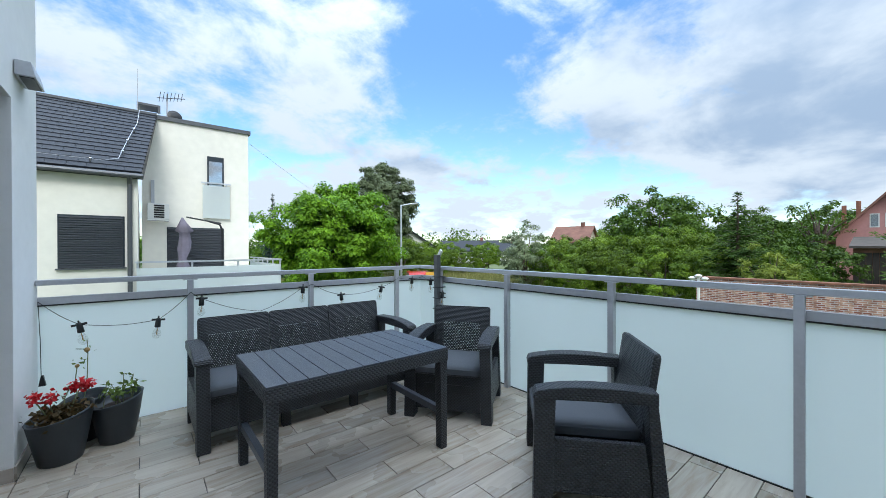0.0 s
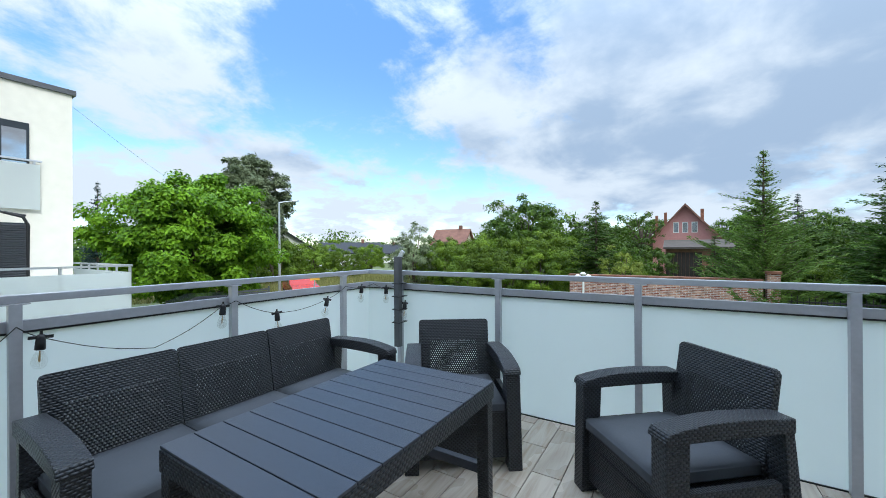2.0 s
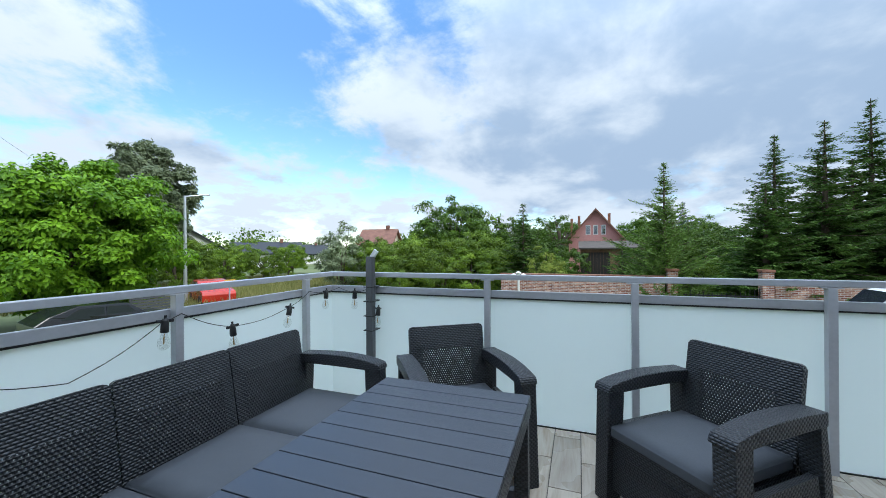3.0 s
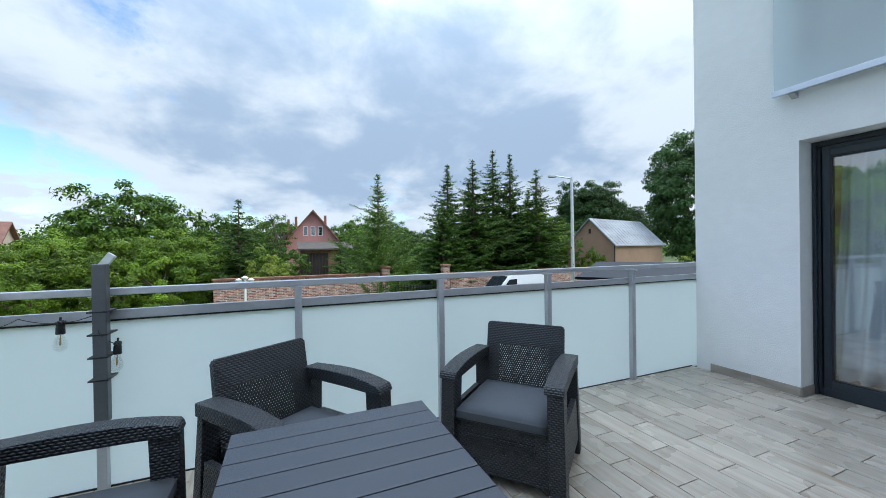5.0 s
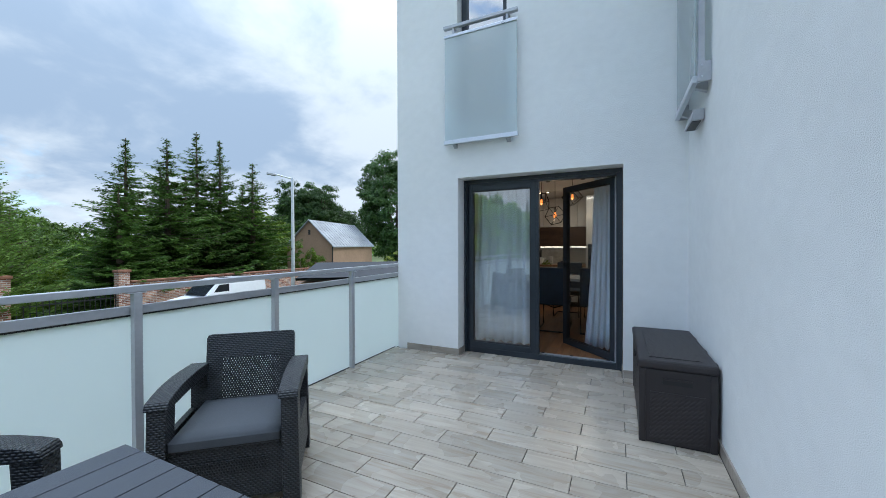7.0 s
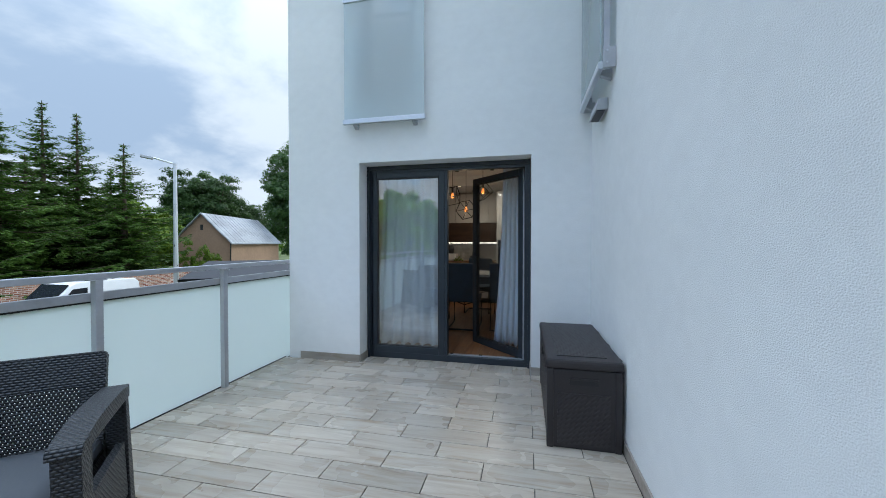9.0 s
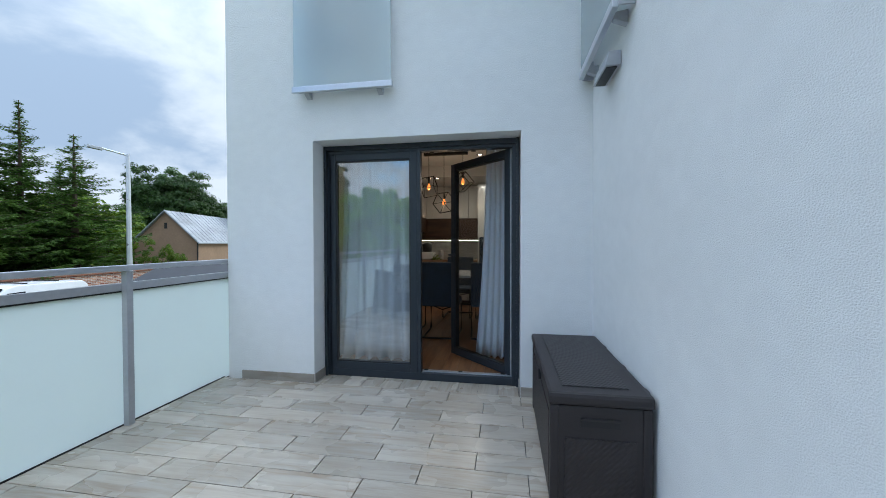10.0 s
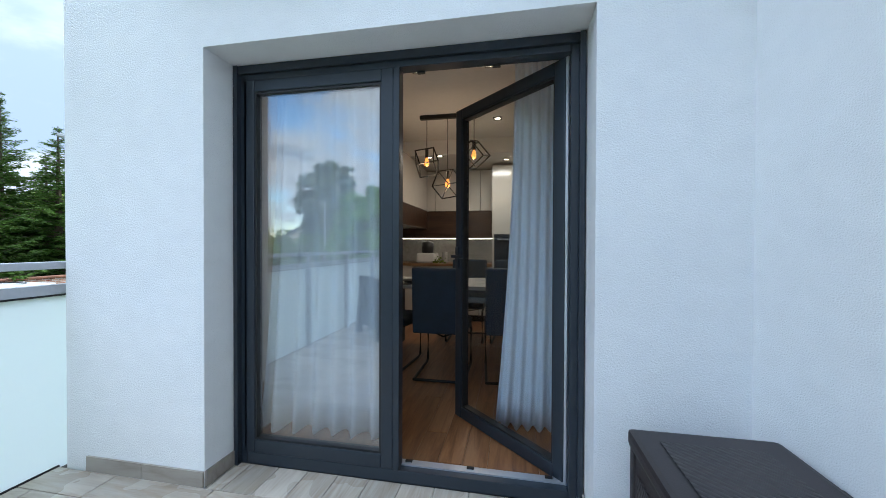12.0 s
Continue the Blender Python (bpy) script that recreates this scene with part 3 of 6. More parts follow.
sash("fixed_leaf", 0.85, DTOP - 0.135, door_1, pose(0.985, FY0 + 0.045, 0.062), PANE)
part("mullion_cover", box(0.952, 0.984, FY0 + 0.012, FY1 + 0.005, 0.062, DTOP - 0.075, 0.004), ANTHRACITE, door_1)
leaf = sash("open_leaf", 0.87, DTOP - 0.135, door_1, pose(D0 + 0.062, FY0 + 0.005, 0.062, 0, 0, -45), PANE_THIN, "leaf swung open into the room")
part("handle_rosette", box(0.825, 0.86, 0.0305, 0.042, 0.98, 1.12, 0.004), ANTHRACITE, leaf)
part("handle", boxes((0.835, 0.85, 0.042, 0.075, 1.05, 1.068), (0.73, 0.85, 0.068, 0.082, 1.048, 1.07), bevel=0.004), ANTHRACITE, leaf)
part("edge_seal", box(-0.016, -0.002, -0.028, 0.028, 0.0, DTOP - 0.135), ALU_LIGHT, leaf, "pale grey hinge-side seal")

# ---------------------------------------------------------------- upper windows and their guards
window_1 = thing("window_1", "upper anthracite window above the terrace door", "window", kind="structure")
part("window_frame", boxes((UW0 + 0.004, UW0 + 0.08, SY - 0.2, SY - 0.13, UZ0, UZ1 - 0.004), (UW1 - 0.08, UW1 - 0.004, SY - 0.2, SY - 0.13, UZ0, UZ1 - 0.004), (UW0 + 0.08, UW1 - 0.08, SY - 0.2, SY - 0.13, UZ0, UZ0 + 0.08), (UW0 + 0.08, UW1 - 0.08, SY - 0.2, SY - 0.13, UZ1 - 0.09, UZ1 - 0.004), bevel=0.004), ANTHRACITE, window_1)
part("pane", box(UW0 + 0.08, UW1 - 0.08, SY - 0.175, SY - 0.16, UZ0 + 0.08, UZ1 - 0.09), clear_pane("sky_reflecting_pane", (0.10, 0.13, 0.17), 0.7), window_1)
part("window_sill", box(UW0 + 0.003, UW1 - 0.003, SY - 0.13, SY + 0.02, UZ0 + 0.001, UZ0 + 0.02), ALU, window_1)


def glass_guard(name, label, w, h, m, out=0.0):
    """A frosted pane before an upper window: bottom channel, brackets, hand rail. Local x along the wall, y outwards, z up from its lower edge.
    out: how far it stands off further, on side plates."""
    g = thing(name, label, "window guard", m=m)
    part("glass_panel", box(0, w, out + 0.072, out + 0.082, 0.012, h), FROST_SHEER, g)
    part("bottom_channel", boxes((-0.012, w + 0.012, out + 0.060, out + 0.094, 0.0, 0.05), bevel=0.003), ALU_LIGHT, g)
    part("top_rail", box(-0.012, w + 0.012, out + 0.052, out + 0.102, h + 0.075, h + 0.11, 0.003), ALU, g)
    part("top_channel", box(-0.008, w + 0.008, out + 0.062, out + 0.092, h - 0.03, h + 0.004, 0.003), ALU_LIGHT, g)
    for x in (0.11, w - 0.11):
        part("bracket", prism([(0.003, -0.035), (0.003, 0.04), (out + 0.058, 0.03), (out + 0.058, -0.004)], "x", x - 0.022, x + 0.022), ALU, g)
        part("stem", box(x - 0.012, x + 0.012, out + 0.066, out + 0.088, h + 0.004, h + 0.076), ALU, g)
        part("arm", box(x - 0.012, x + 0.012, 0.003, out + 0.053, h + 0.08, h + 0.104), ALU, g)
    if out:
        for x, s in ((-0.006, -1), (w + 0.006, 1)):
            part("side_profile", box(x - 0.012, x + 0.012, out + 0.020, out + 0.0595, 0.05, h + 0.07, 0.002), ALU, g)
            plate = part("side_plate", box(x - 0.006 + s * 0.019, x + 0.006 + s * 0.019, 0.003, out + 0.066, 0.0, 0.14, 0.002), ALU, g)
            for z in (0.03, 0.11):
                part("bolt", lathe([(0.008, 0.0), (0.008, 0.006), (0.004, 0.008)], 8), ALU_LIGHT, plate, m=pose(x + s * 0.025, out + 0.04, z, 0, 90 * s, 0))
    return g


glass_guard("window_guard", "frosted glass window guard with aluminium channel above the door", 0.875, 1.30, pose(1.133, SY, 2.545))
glass_guard("window_guard", "frosted glass window guard on the side wall", 0.875, 1.30, pose(WX, 0.16, 2.50, 0, 0, -90), 0.02)


def wall_lamp(y0, y1, z):
    lamp = thing("wall_lamp", "grey metal box lamp fixed high on the rendered wall", "wall lamp", "wall lamps", m=pose(WX, (y0 + y1) / 2, z))
    h = (y1 - y0) / 2
    part("housing", prism([(0.003, -0.04), (0.003, 0.045), (0.07, 0.045), (0.09, -0.04)], "y", -h, h, 0.003), ALU, lamp)
    part("diffuser", box(0.02, 0.08, -h + 0.02, h - 0.02, -0.045, -0.0405), BLACK, lamp)


wall_lamp(-0.36, -0.05, 2.335)
wall_lamp(4.02, 4.29, 2.36)


# ---------------------------------------------------------------- rattan furniture (front towards -y)
def weave_back(bm_parent, x0, x1, yb, yt, z0, z1, open_z0, open_z1, margin, th=0.035, weave=None):
    """A leaning back: solid woven border and an open-woven field. Runs from (yb, z0) to (yt, z1)."""
    lean = math.degrees(math.atan2(yt - yb, z1 - z0))
    length = math.hypot(yt - yb, z1 - z0)
    m = pose(0, yb, z0, -lean, 0, 0)
    a, b = open_z0 * length, open_z1 * length
    frame_bm = bmesh.new()
    xi0, xi1 = x0 + margin, x1 - margin
    outer = [(x0, 0), (x1, 0), (x1, length - 0.014), (x1 - 0.014, length), (x0 + 0.014, length), (x0, length - 0.014)]
    rings = {}
    for key, pts in (("o", outer), ("i", [(xi0, a), (xi1, a), (xi1, b), (xi0, b)])):
        for d, y in (("f", 0.0), ("b", th)):
            rings[key + d] = [frame_bm.verts.new((p[0], y - 0.012 * math.sin(math.pi * p[1] / length), p[1])) for p in pts]
    for d in "fb":
        o, n = rings["o" + d], rings["i" + d]
        for vs in ((o[0], o[1], n[1], n[0]), (o[1], o[2], n[2], n[1]), (o[2], o[3], o[4], o[5], n[3], n[2]), (o[5], o[0], n[0], n[3])):
            frame_bm.faces.new(vs)
    for key in "oi":
        f_, b_ = rings[key + "f"], rings[key + "b"]
        for q in range(len(f_)):
            w_ = (q + 1) % len(f_)
            frame_bm.faces.new((f_[q], f_[w_], b_[w_], b_[q]))
    bmesh.ops.recalc_face_normals(frame_bm, faces=frame_bm.faces)
    es = [e for e in frame_bm.edges if all(v.co.z > length - 0.02 for v in e.verts)]
    bmesh.ops.bevel(frame_bm, geom=es, offset=0.005, segments=2, affect="EDGES")
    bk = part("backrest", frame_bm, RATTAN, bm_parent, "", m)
    ya, yb_ = -0.012 * math.sin(math.pi * a / length), -0.012 * math.sin(math.pi * b / length)
    part("open_weave", prism([(ya, a + 0.0005), (yb_, b - 0.0005), (yb_ + 0.004, b - 0.0005), (ya + 0.004, a + 0.0005)], "x", xi0 + 0.0005, xi1 - 0.0005), weave or RATTAN_OPEN, bk, "open-woven see-through field")
    return bk


def arm_part(parent, side, w, front, back, z_arm, arm_w=0.095, inset=0.0):
    """Arm with its front leg: a curved top that bows down to the front and a leg that tapers to the floor."""
    def splay(bm):
        for v in bm.verts:
            v.co.x -= side * inset * (1 - v.co.z / z_arm)

    x_out = side * w / 2
    x_in = x_out - side * arm_w
    lo, hi = min(x_out, x_in), max(x_out, x_in)
    span = back - front
    back += 0.025
    span = back - front
    top, under = [(front - 0.004, z_arm - 0.055), (front + 0.002, z_arm - 0.034)], []
    for i in range(9):
        s = max(0.02, i / 8)
        y = front + span * s
        bow = 0.014 * math.sin(math.pi * min(1, s * 1.05)) - 0.022 * (1 - s) ** 5
        top.append((y, z_arm + bow))
        under.append((y + (0.02 if i == 0 else 0), z_arm + 0.2 * bow - 0.060))
    bm = prism(top + under[::-1], "x", lo, hi, 0.006)
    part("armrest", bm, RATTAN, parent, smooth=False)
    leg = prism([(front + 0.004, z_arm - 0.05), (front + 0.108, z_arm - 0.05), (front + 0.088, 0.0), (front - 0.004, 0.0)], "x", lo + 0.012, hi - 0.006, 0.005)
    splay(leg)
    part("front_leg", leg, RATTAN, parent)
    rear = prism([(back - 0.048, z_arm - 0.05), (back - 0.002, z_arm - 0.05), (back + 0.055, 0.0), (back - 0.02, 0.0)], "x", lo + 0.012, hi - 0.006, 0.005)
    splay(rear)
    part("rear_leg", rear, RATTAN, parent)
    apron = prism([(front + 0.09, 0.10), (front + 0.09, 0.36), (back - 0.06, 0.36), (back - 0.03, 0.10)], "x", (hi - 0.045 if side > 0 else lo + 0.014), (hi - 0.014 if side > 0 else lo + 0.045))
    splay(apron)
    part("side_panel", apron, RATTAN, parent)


def cushion_part(parent, x0, x1, y0, y1, z0, z1):
    bm = box(x0, x1, y0, y1, z0, z1)
    bmesh.ops.subdivide_edges(bm, edges=list(bm.edges), cuts=5, use_grid_fill=True)
    for v in bm.verts:
        u, w = (v.co.x - x0) / (x1 - x0), (v.co.y - y0) / (y1 - y0)
        if v.co.z > (z0 + z1) / 2:
            v.co.z += 0.012 * max(0.0, math.sin(math.pi * u) * math.sin(math.pi * w)) ** 0.5 - 0.004 * (u < 0.01 or u > 0.99 or w < 0.01 or w > 0.99)
    bmesh.ops.bevel(bm, geom=[e for e in bm.edges if len(e.link_faces) == 2 and e.calc_face_angle() > 0.8], offset=0.008, segments=2, affect="EDGES")
    c = part("cushion", bm, CUSHION, parent, "grey fabric seat cushion", smooth=True)
    part("piping", boxes((x0 - 0.002, x1 + 0.002, y0 - 0.002, y0 + 0.004, z0 + 0.008, z0 + 0.013)), BLACK, c)


def armchair(m, label):
    ch = thing("armchair", label, "armchair", "rattan garden set", m=m)
    w, f, b = 0.68, -0.325, 0.23
    arm_part(ch, -1, w, f, b, 0.615, 0.10, -0.012)
    arm_part(ch, 1, w, f, b, 0.615, 0.10, -0.012)
    inner = w / 2 - 0.085
    part("seat", boxes((-inner, inner, f + 0.035, b + 0.03, 0.285, 0.33)), RATTAN, ch)
    part("front_panel", boxes((-inner, inner, f + 0.035, f + 0.06, 0.065, 0.2845)), RATTAN, ch)
    part("front_weave", boxes((-inner + 0.07, inner - 0.07, f + 0.030, f + 0.0345, 0.2, 0.265)), RATTAN_OPEN, ch)
    part("rear_panel", boxes((-inner, inner, b + 0.005, b + 0.03, 0.115, 0.2845)), RATTAN, ch)
    weave_back(ch, -0.255, 0.255, b - 0.035, b + 0.035, 0.33, 0.782, 0.06, 0.68, 0.085)
    cushion_part(ch, -inner + 0.005, inner - 0.005, f + 0.012, b - 0.03, 0.338, 0.402)
    return ch


armchair(pose(2.137, 3.17, 0, 0, 0, -54.3), "graphite rattan garden armchair with grey cushion in the terrace corner")
armchair(pose(2.075, 1.948, 0, 0, 0, -139.2), "graphite rattan garden armchair with grey cushion beside the glass railing")

sofa = thing("sofa", "three-seat graphite rattan garden sofa with grey cushions", "sofa", "rattan garden set", m=pose(1.19, 3.93, 0))
w, f, b = 1.70, -0.325, 0.24
arm_part(sofa, -1, w, f, b, 0.625)
arm_part(sofa, 1, w, f, b, 0.625)
inner = w / 2 - 0.055
part("seat", boxes((-inner, inner, f + 0.04, b + 0.03, 0.285, 0.33)), RATTAN, sofa)
part("front_panel", boxes((-inner, inner, f + 0.04, f + 0.065, 0.115, 0.2845)), RATTAN, sofa)
part("rear_panel", boxes((-inner, inner, b + 0.005, b + 0.03, 0.115, 0.2845)), RATTAN, sofa)
for x in (-0.27, 0.27):
    part("middle_leg", box(x - 0.03, x + 0.03, f + 0.07, f + 0.12, 0.0, 0.1145), RATTAN, sofa)
    part("middle_leg", box(x - 0.03, x + 0.03, b - 0.06, b - 0.01, 0.0, 0.1145), RATTAN, sofa)
bw = 1.55 / 3
for i in range(3):
    x0 = -0.775 + i * bw
    weave_back(sofa, x0 + 0.003, x0 + bw - 0.003, b - 0.035, b + 0.045, 0.33, 0.778, 0.05, 0.70, 0.065, weave=RATTAN_FINE)
    cushion_part(sofa, -inner + 0.004 + i * 2 * inner / 3, -inner - 0.004 + (i + 1) * 2 * inner / 3, f + 0.015, b - 0.03, 0.338, 0.402)

# table
table = thing("garden_table", "graphite garden table with a slatted top and woven apron", "table", "rattan garden set", m=pose(1.092, 3.038, 0))
TL, TW, TH = 1.115, 0.70, 0.66
for sx in (-1, 1):
    part("apron", box(-TL / 2, TL / 2, sx * (TW / 2 - 0.015) - 0.015, sx * (TW / 2 - 0.015) + 0.015, TH - 0.085, TH - 0.012, 0.004), RATTAN, table)
    part("apron", box(sx * (TL / 2 - 0.015) - 0.015, sx * (TL / 2 - 0.015) + 0.015, -TW / 2 + 0.031, TW / 2 - 0.031, TH - 0.085, TH - 0.012, 0.004), RATTAN, table)
part("underframe", box(-TL / 2 + 0.03, TL / 2 - 0.03, -TW / 2 + 0.03, TW / 2 - 0.03, TH - 0.03, TH - 0.016), BLACK, table)
n_sl = 11
for i in range(n_sl):
    x0 = -TL / 2 + 0.001 + i * (TL - 0.002) / n_sl
    part("slat", box(x0 + 0.002, x0 + (TL - 0.002) / n_sl - 0.002, -TW / 2 + 0.001, TW / 2 - 0.001, TH - 0.0115, TH, 0.003), SLAT, table)
for sx in (-1, 1):
    for sy in (-1, 1):
        leg = prism([(sx * (TL / 2 - 0.004), TH - 0.0865), (sx * (TL / 2 - 0.062), TH - 0.0865), (sx * (TL / 2 - 0.055), 0.0), (sx * (TL / 2 - 0.008), 0.0)], "y", sy * (TW / 2 - 0.065), sy * (TW / 2 - 0.006), 0.004)
        part("leg", leg, RATTAN, table)
    part("stretcher", box(sx * (TL / 2 - 0.031) - 0.018, sx * (TL / 2 - 0.031) + 0.018, -TW / 2 + 0.066, TW / 2 - 0.066, 0.215, 0.26, 0.003), SLAT, table)

# ---------------------------------------------------------------- storage box
chest = thing("storage_box", "dark brown plastic deck storage box with woven-relief panels", "storage box")
X0, X1, Y0, Y1 = -0.462, 0.0, -0.60, 0.528
part("body", boxes((X0 + 0.015, X1 - 0.015, Y0 + 0.015, Y1 - 0.015, 0.0, 0.50), bevel=0.012), BOX_PLASTIC, chest)
for x in (X0 + 0.008, X1 - 0.05):
    for y in (Y0 + 0.008, Y1 - 0.05):
        part("corner_post", box(x, x + 0.042, y, y + 0.042, 0.0, 0.502, 0.008), BOX_PLASTIC, chest)
part("end_panel", boxes((X0 + 0.075, X1 - 0.075, Y1 - 0.0148, Y1 - 0.009, 0.03, 0.35)), BOX_WEAVE, chest)
part("end_panel", boxes((X0 + 0.075, X1 - 0.075, Y0 + 0.009, Y0 + 0.0148, 0.03, 0.35)), BOX_WEAVE, chest)
part("side_panel", boxes((X1 - 0.0148, X1 - 0.010, Y0 + 0.08, Y1 - 0.08, 0.05, 0.44)), BOX_WEAVE, chest)
part("handle_recess", box((X0 + X1) / 2 - 0.085, (X0 + X1) / 2 + 0.085, Y1 - 0.0148, Y1 - 0.0105, 0.405, 0.435, 0.001), BLACK, chest)
part("grip", box((X0 + X1) / 2 - 0.085, (X0 + X1) / 2 + 0.085, Y1 - 0.014, Y1 - 0.004, 0.435, 0.447, 0.003), BOX_PLASTIC, chest)
lid = part("lid", boxes((X0, X1, Y0, Y1, 0.503, 0.560), bevel=0.018), BOX_PLASTIC, chest)
part("lid_panel", boxes((X0 + 0.085, X1 - 0.075, Y0 + 0.09, Y1 - 0.09, 0.5605, 0.5645)), BOX_WEAVE, lid)
part("lid_groove", boxes((X0 + 0.081, X1 - 0.071, Y0 + 0.086, Y1 - 0.086, 0.5601, 0.5608)), BLACK, lid)
part("latch", box(X1 - 0.012, X1 + 0.004, 0.0, 0.06, 0.45, 0.51, 0.003), BLACK, chest)
for y in (-0.37, 0.03, 0.38):
    part("hinge", box(X0 - 0.008, X0 + 0.01, y, y + 0.05, 0.52, 0.55, 0.002), BLACK, lid)


# ---------------------------------------------------------------- plants in pots
def leaf_cloud(points, size, rng, aspect=0.55, up=0.35, facing=None):
    """Folded leaves at the points, two triangles each; facing: the way that each blade looks. Returns vertices and faces."""
    n = len(points)
    P = np.asarray(points, float)
    d = rng.normal(size=(n, 3))
    d[:, 2] = d[:, 2] * 0.7 - up * 0.4
    d /= np.linalg.norm(d, axis=1)[:, None]
    q = rng.normal(size=(n, 3))
    q[:, 2] += up
    if facing is not None:
        q = facing / (np.linalg.norm(facing, axis=1)[:, None] + 1e-9)
        d = d - q * (d * q).sum(1)[:, None] * 0.85
        d[:, 2] -= 0.25
        d /= np.linalg.norm(d, axis=1)[:, None] + 1e-9
    s = np.cross(d, q)
    s /= np.linalg.norm(s, axis=1)[:, None] + 1e-9
    nrm = np.cross(s, d)
    L = size * rng.uniform(0.6, 1.3, n)[:, None]
    W = L * aspect * 0.5
    a, tip = P, P + d * L
    mid = P + d * L * 0.45
    V = np.stack([a, mid + s * W + nrm * W * 0.25, tip, mid - s * W + nrm * W * 0.25], 1).reshape(-1, 3)
    i = np.arange(n) * 4
    F = np.concatenate([np.stack([i, i + 1, i + 2], 1), np.stack([i, i + 2, i + 3], 1)])
    return V, F


LEAF_POT = leaf_material("pot_leaves", (0.06, 0.10, 0.02), (0.22, 0.30, 0.07))
LEAF_RED = leaf_material("geranium_leaves", (0.05, 0.05, 0.02), (0.20, 0.12, 0.05))
PETAL = material("red_petals", (0.60, 0.006, 0.012), 0.5, vary=0.2, scale=40)
STEM = material("green_stem", (0.14, 0.16, 0.06), 0.6, vary=0.2, scale=30)
DRY = material("dry_fruit", (0.35, 0.22, 0.07), 0.6, vary=0.2, scale=60)


def flower_pot(x, y, rz, h, r0, r1, label):
    """An oval pot whose rim slants up to one side."""
    pot = thing("flower_pot", label, "flower pot", "flower pots", m=pose(x, y, 0, 0, 0, rz))
    bm = lathe([(r0 * 0.96, 0.0), (r0, 0.012), (r0 + (r1 - r0) * 0.5, h * 0.5), (r1 - 0.004, h - 0.012), (r1, h), (r1 - 0.008, h + 0.002), (r1 - 0.014, h - 0.012), (r1 - 0.03, h - 0.06)], 36)
    for v in bm.verts:
        v.co.z += max(0.0, v.co.z / h) ** 2 * 0.22 * v.co.x
    part("shell", bm, POT, pot, smooth=True)
    soil = lathe([(r1 - 0.05, h - 0.09), (r1 - 0.032, h - 0.055), (0.001, h - 0.05)], 24)
    for v in soil.verts:
        v.co.z += 0.15 * v.co.x + random.uniform(-0.004, 0.006)
    part("soil", soil, SOIL, pot)
    return pot


def stems(pot, lines, r=0.0035):
    for pts in lines:
        part("stem", tube(pts, r, 6), STEM, pot)


rng = np.random.default_rng(4)
pot_a = flower_pot(-0.305, 4.12, 20, 0.295, 0.105, 0.158, "graphite pot with a red-flowering geranium beside the wall")
pts = rng.normal(size=(320, 3)) * (0.058, 0.058, 0.02) + (0.0, 0.0, 0.30)
V, F = leaf_cloud(pts, 0.034, rng, 0.9)
ob = new("leaves", raw_mesh("leaves", V.tolist(), F.tolist(), LEAF_RED))
ob.parent = pot_a
stems(pot_a, [[(-0.05, 0.02, 0.27), (-0.09, 0.0, 0.36), (-0.12, -0.02, 0.42)], [(-0.03, 0.0, 0.27), (-0.05, -0.03, 0.36), (-0.06, -0.04, 0.41)], [(0.04, 0.0, 0.28), (0.08, 0.03, 0.37), (0.11, 0.04, 0.42)], [(0.02, 0.02, 0.28), (0.03, 0.05, 0.36), (0.06, 0.08, 0.41)]])
for c in ((-0.12, -0.02, 0.425), (-0.06, -0.04, 0.41), (0.11, 0.04, 0.43), (0.08, 0.08, 0.415), (0.14, 0.06, 0.42)):
    V, F = leaf_cloud(rng.normal(size=(60, 3)) * 0.016 + c, 0.024, rng, 0.9)
    ob = new("blossom", raw_mesh("blossom", V.tolist(), F.tolist(), PETAL))
    ob.parent = pot_a
    tagged(ob, "bright red geranium blossom")
pot_b = flower_pot(-0.045, 4.23, 10, 0.285, 0.095, 0.145, "graphite pot with young pale-green plants")
lines, pts = [], []
for i in range(9):
    x, y = rng.uniform(-0.08, 0.09), rng.uniform(-0.06, 0.06)
    h = rng.uniform(0.36, 0.45)
    bend = rng.normal(size=2) * 0.02
    lines.append([(x, y, 0.25), (x + bend[0] * 0.5, y + bend[1] * 0.5, h - 0.06), (x + bend[0], y + bend[1], h)])
    for k in range(12):
        f = rng.uniform(0.35, 1)
        pts.append((x + bend[0] * f + rng.normal() * 0.012, y + bend[1] * f + rng.normal() * 0.012, 0.27 + (h - 0.27) * f))
stems(pot_b, lines, 0.0025)
V, F = leaf_cloud(np.array(pts), 0.042, rng, 0.5)
ob = new("leaves", raw_mesh("leaves", V.tolist(), F.tolist(), LEAF_POT))
ob.parent = pot_b
pot_c = flower_pot(-0.225, 4.39, 30, 0.285, 0.085, 0.125, "graphite pot with a tall thin rose stem")
stems(pot_c, [[(0.0, 0.0, 0.25), (0.02, 0.0, 0.42), (0.03, 0.01, 0.60), (0.02, 0.0, 0.68)], [(-0.03, 0.0, 0.25), (-0.045, 0.0, 0.42), (-0.03, 0.01, 0.51)], [(0.03, 0.01, 0.58), (0.0, 0.0, 0.62), (-0.04, 0.0, 0.63)]], 0.003)
for c, r in (((0.02, 0.0, 0.61), 0.017), ((-0.03, 0.01, 0.51), 0.013)):
    bm = bmesh.new()
    bmesh.ops.create_icosphere(bm, subdivisions=2, radius=r)
    part("rose_hip", bm, DRY, pot_c, "dried brownish rose hip", pose(*c), True)
V, F = leaf_cloud(rng.normal(size=(16, 3)) * (0.03, 0.02, 0.09) + (0.0, 0.0, 0.5), 0.03, rng, 0.6)
ob = new("leaves", raw_mesh("leaves", V.tolist(), F.tolist(), LEAF_POT))
ob.parent = pot_c

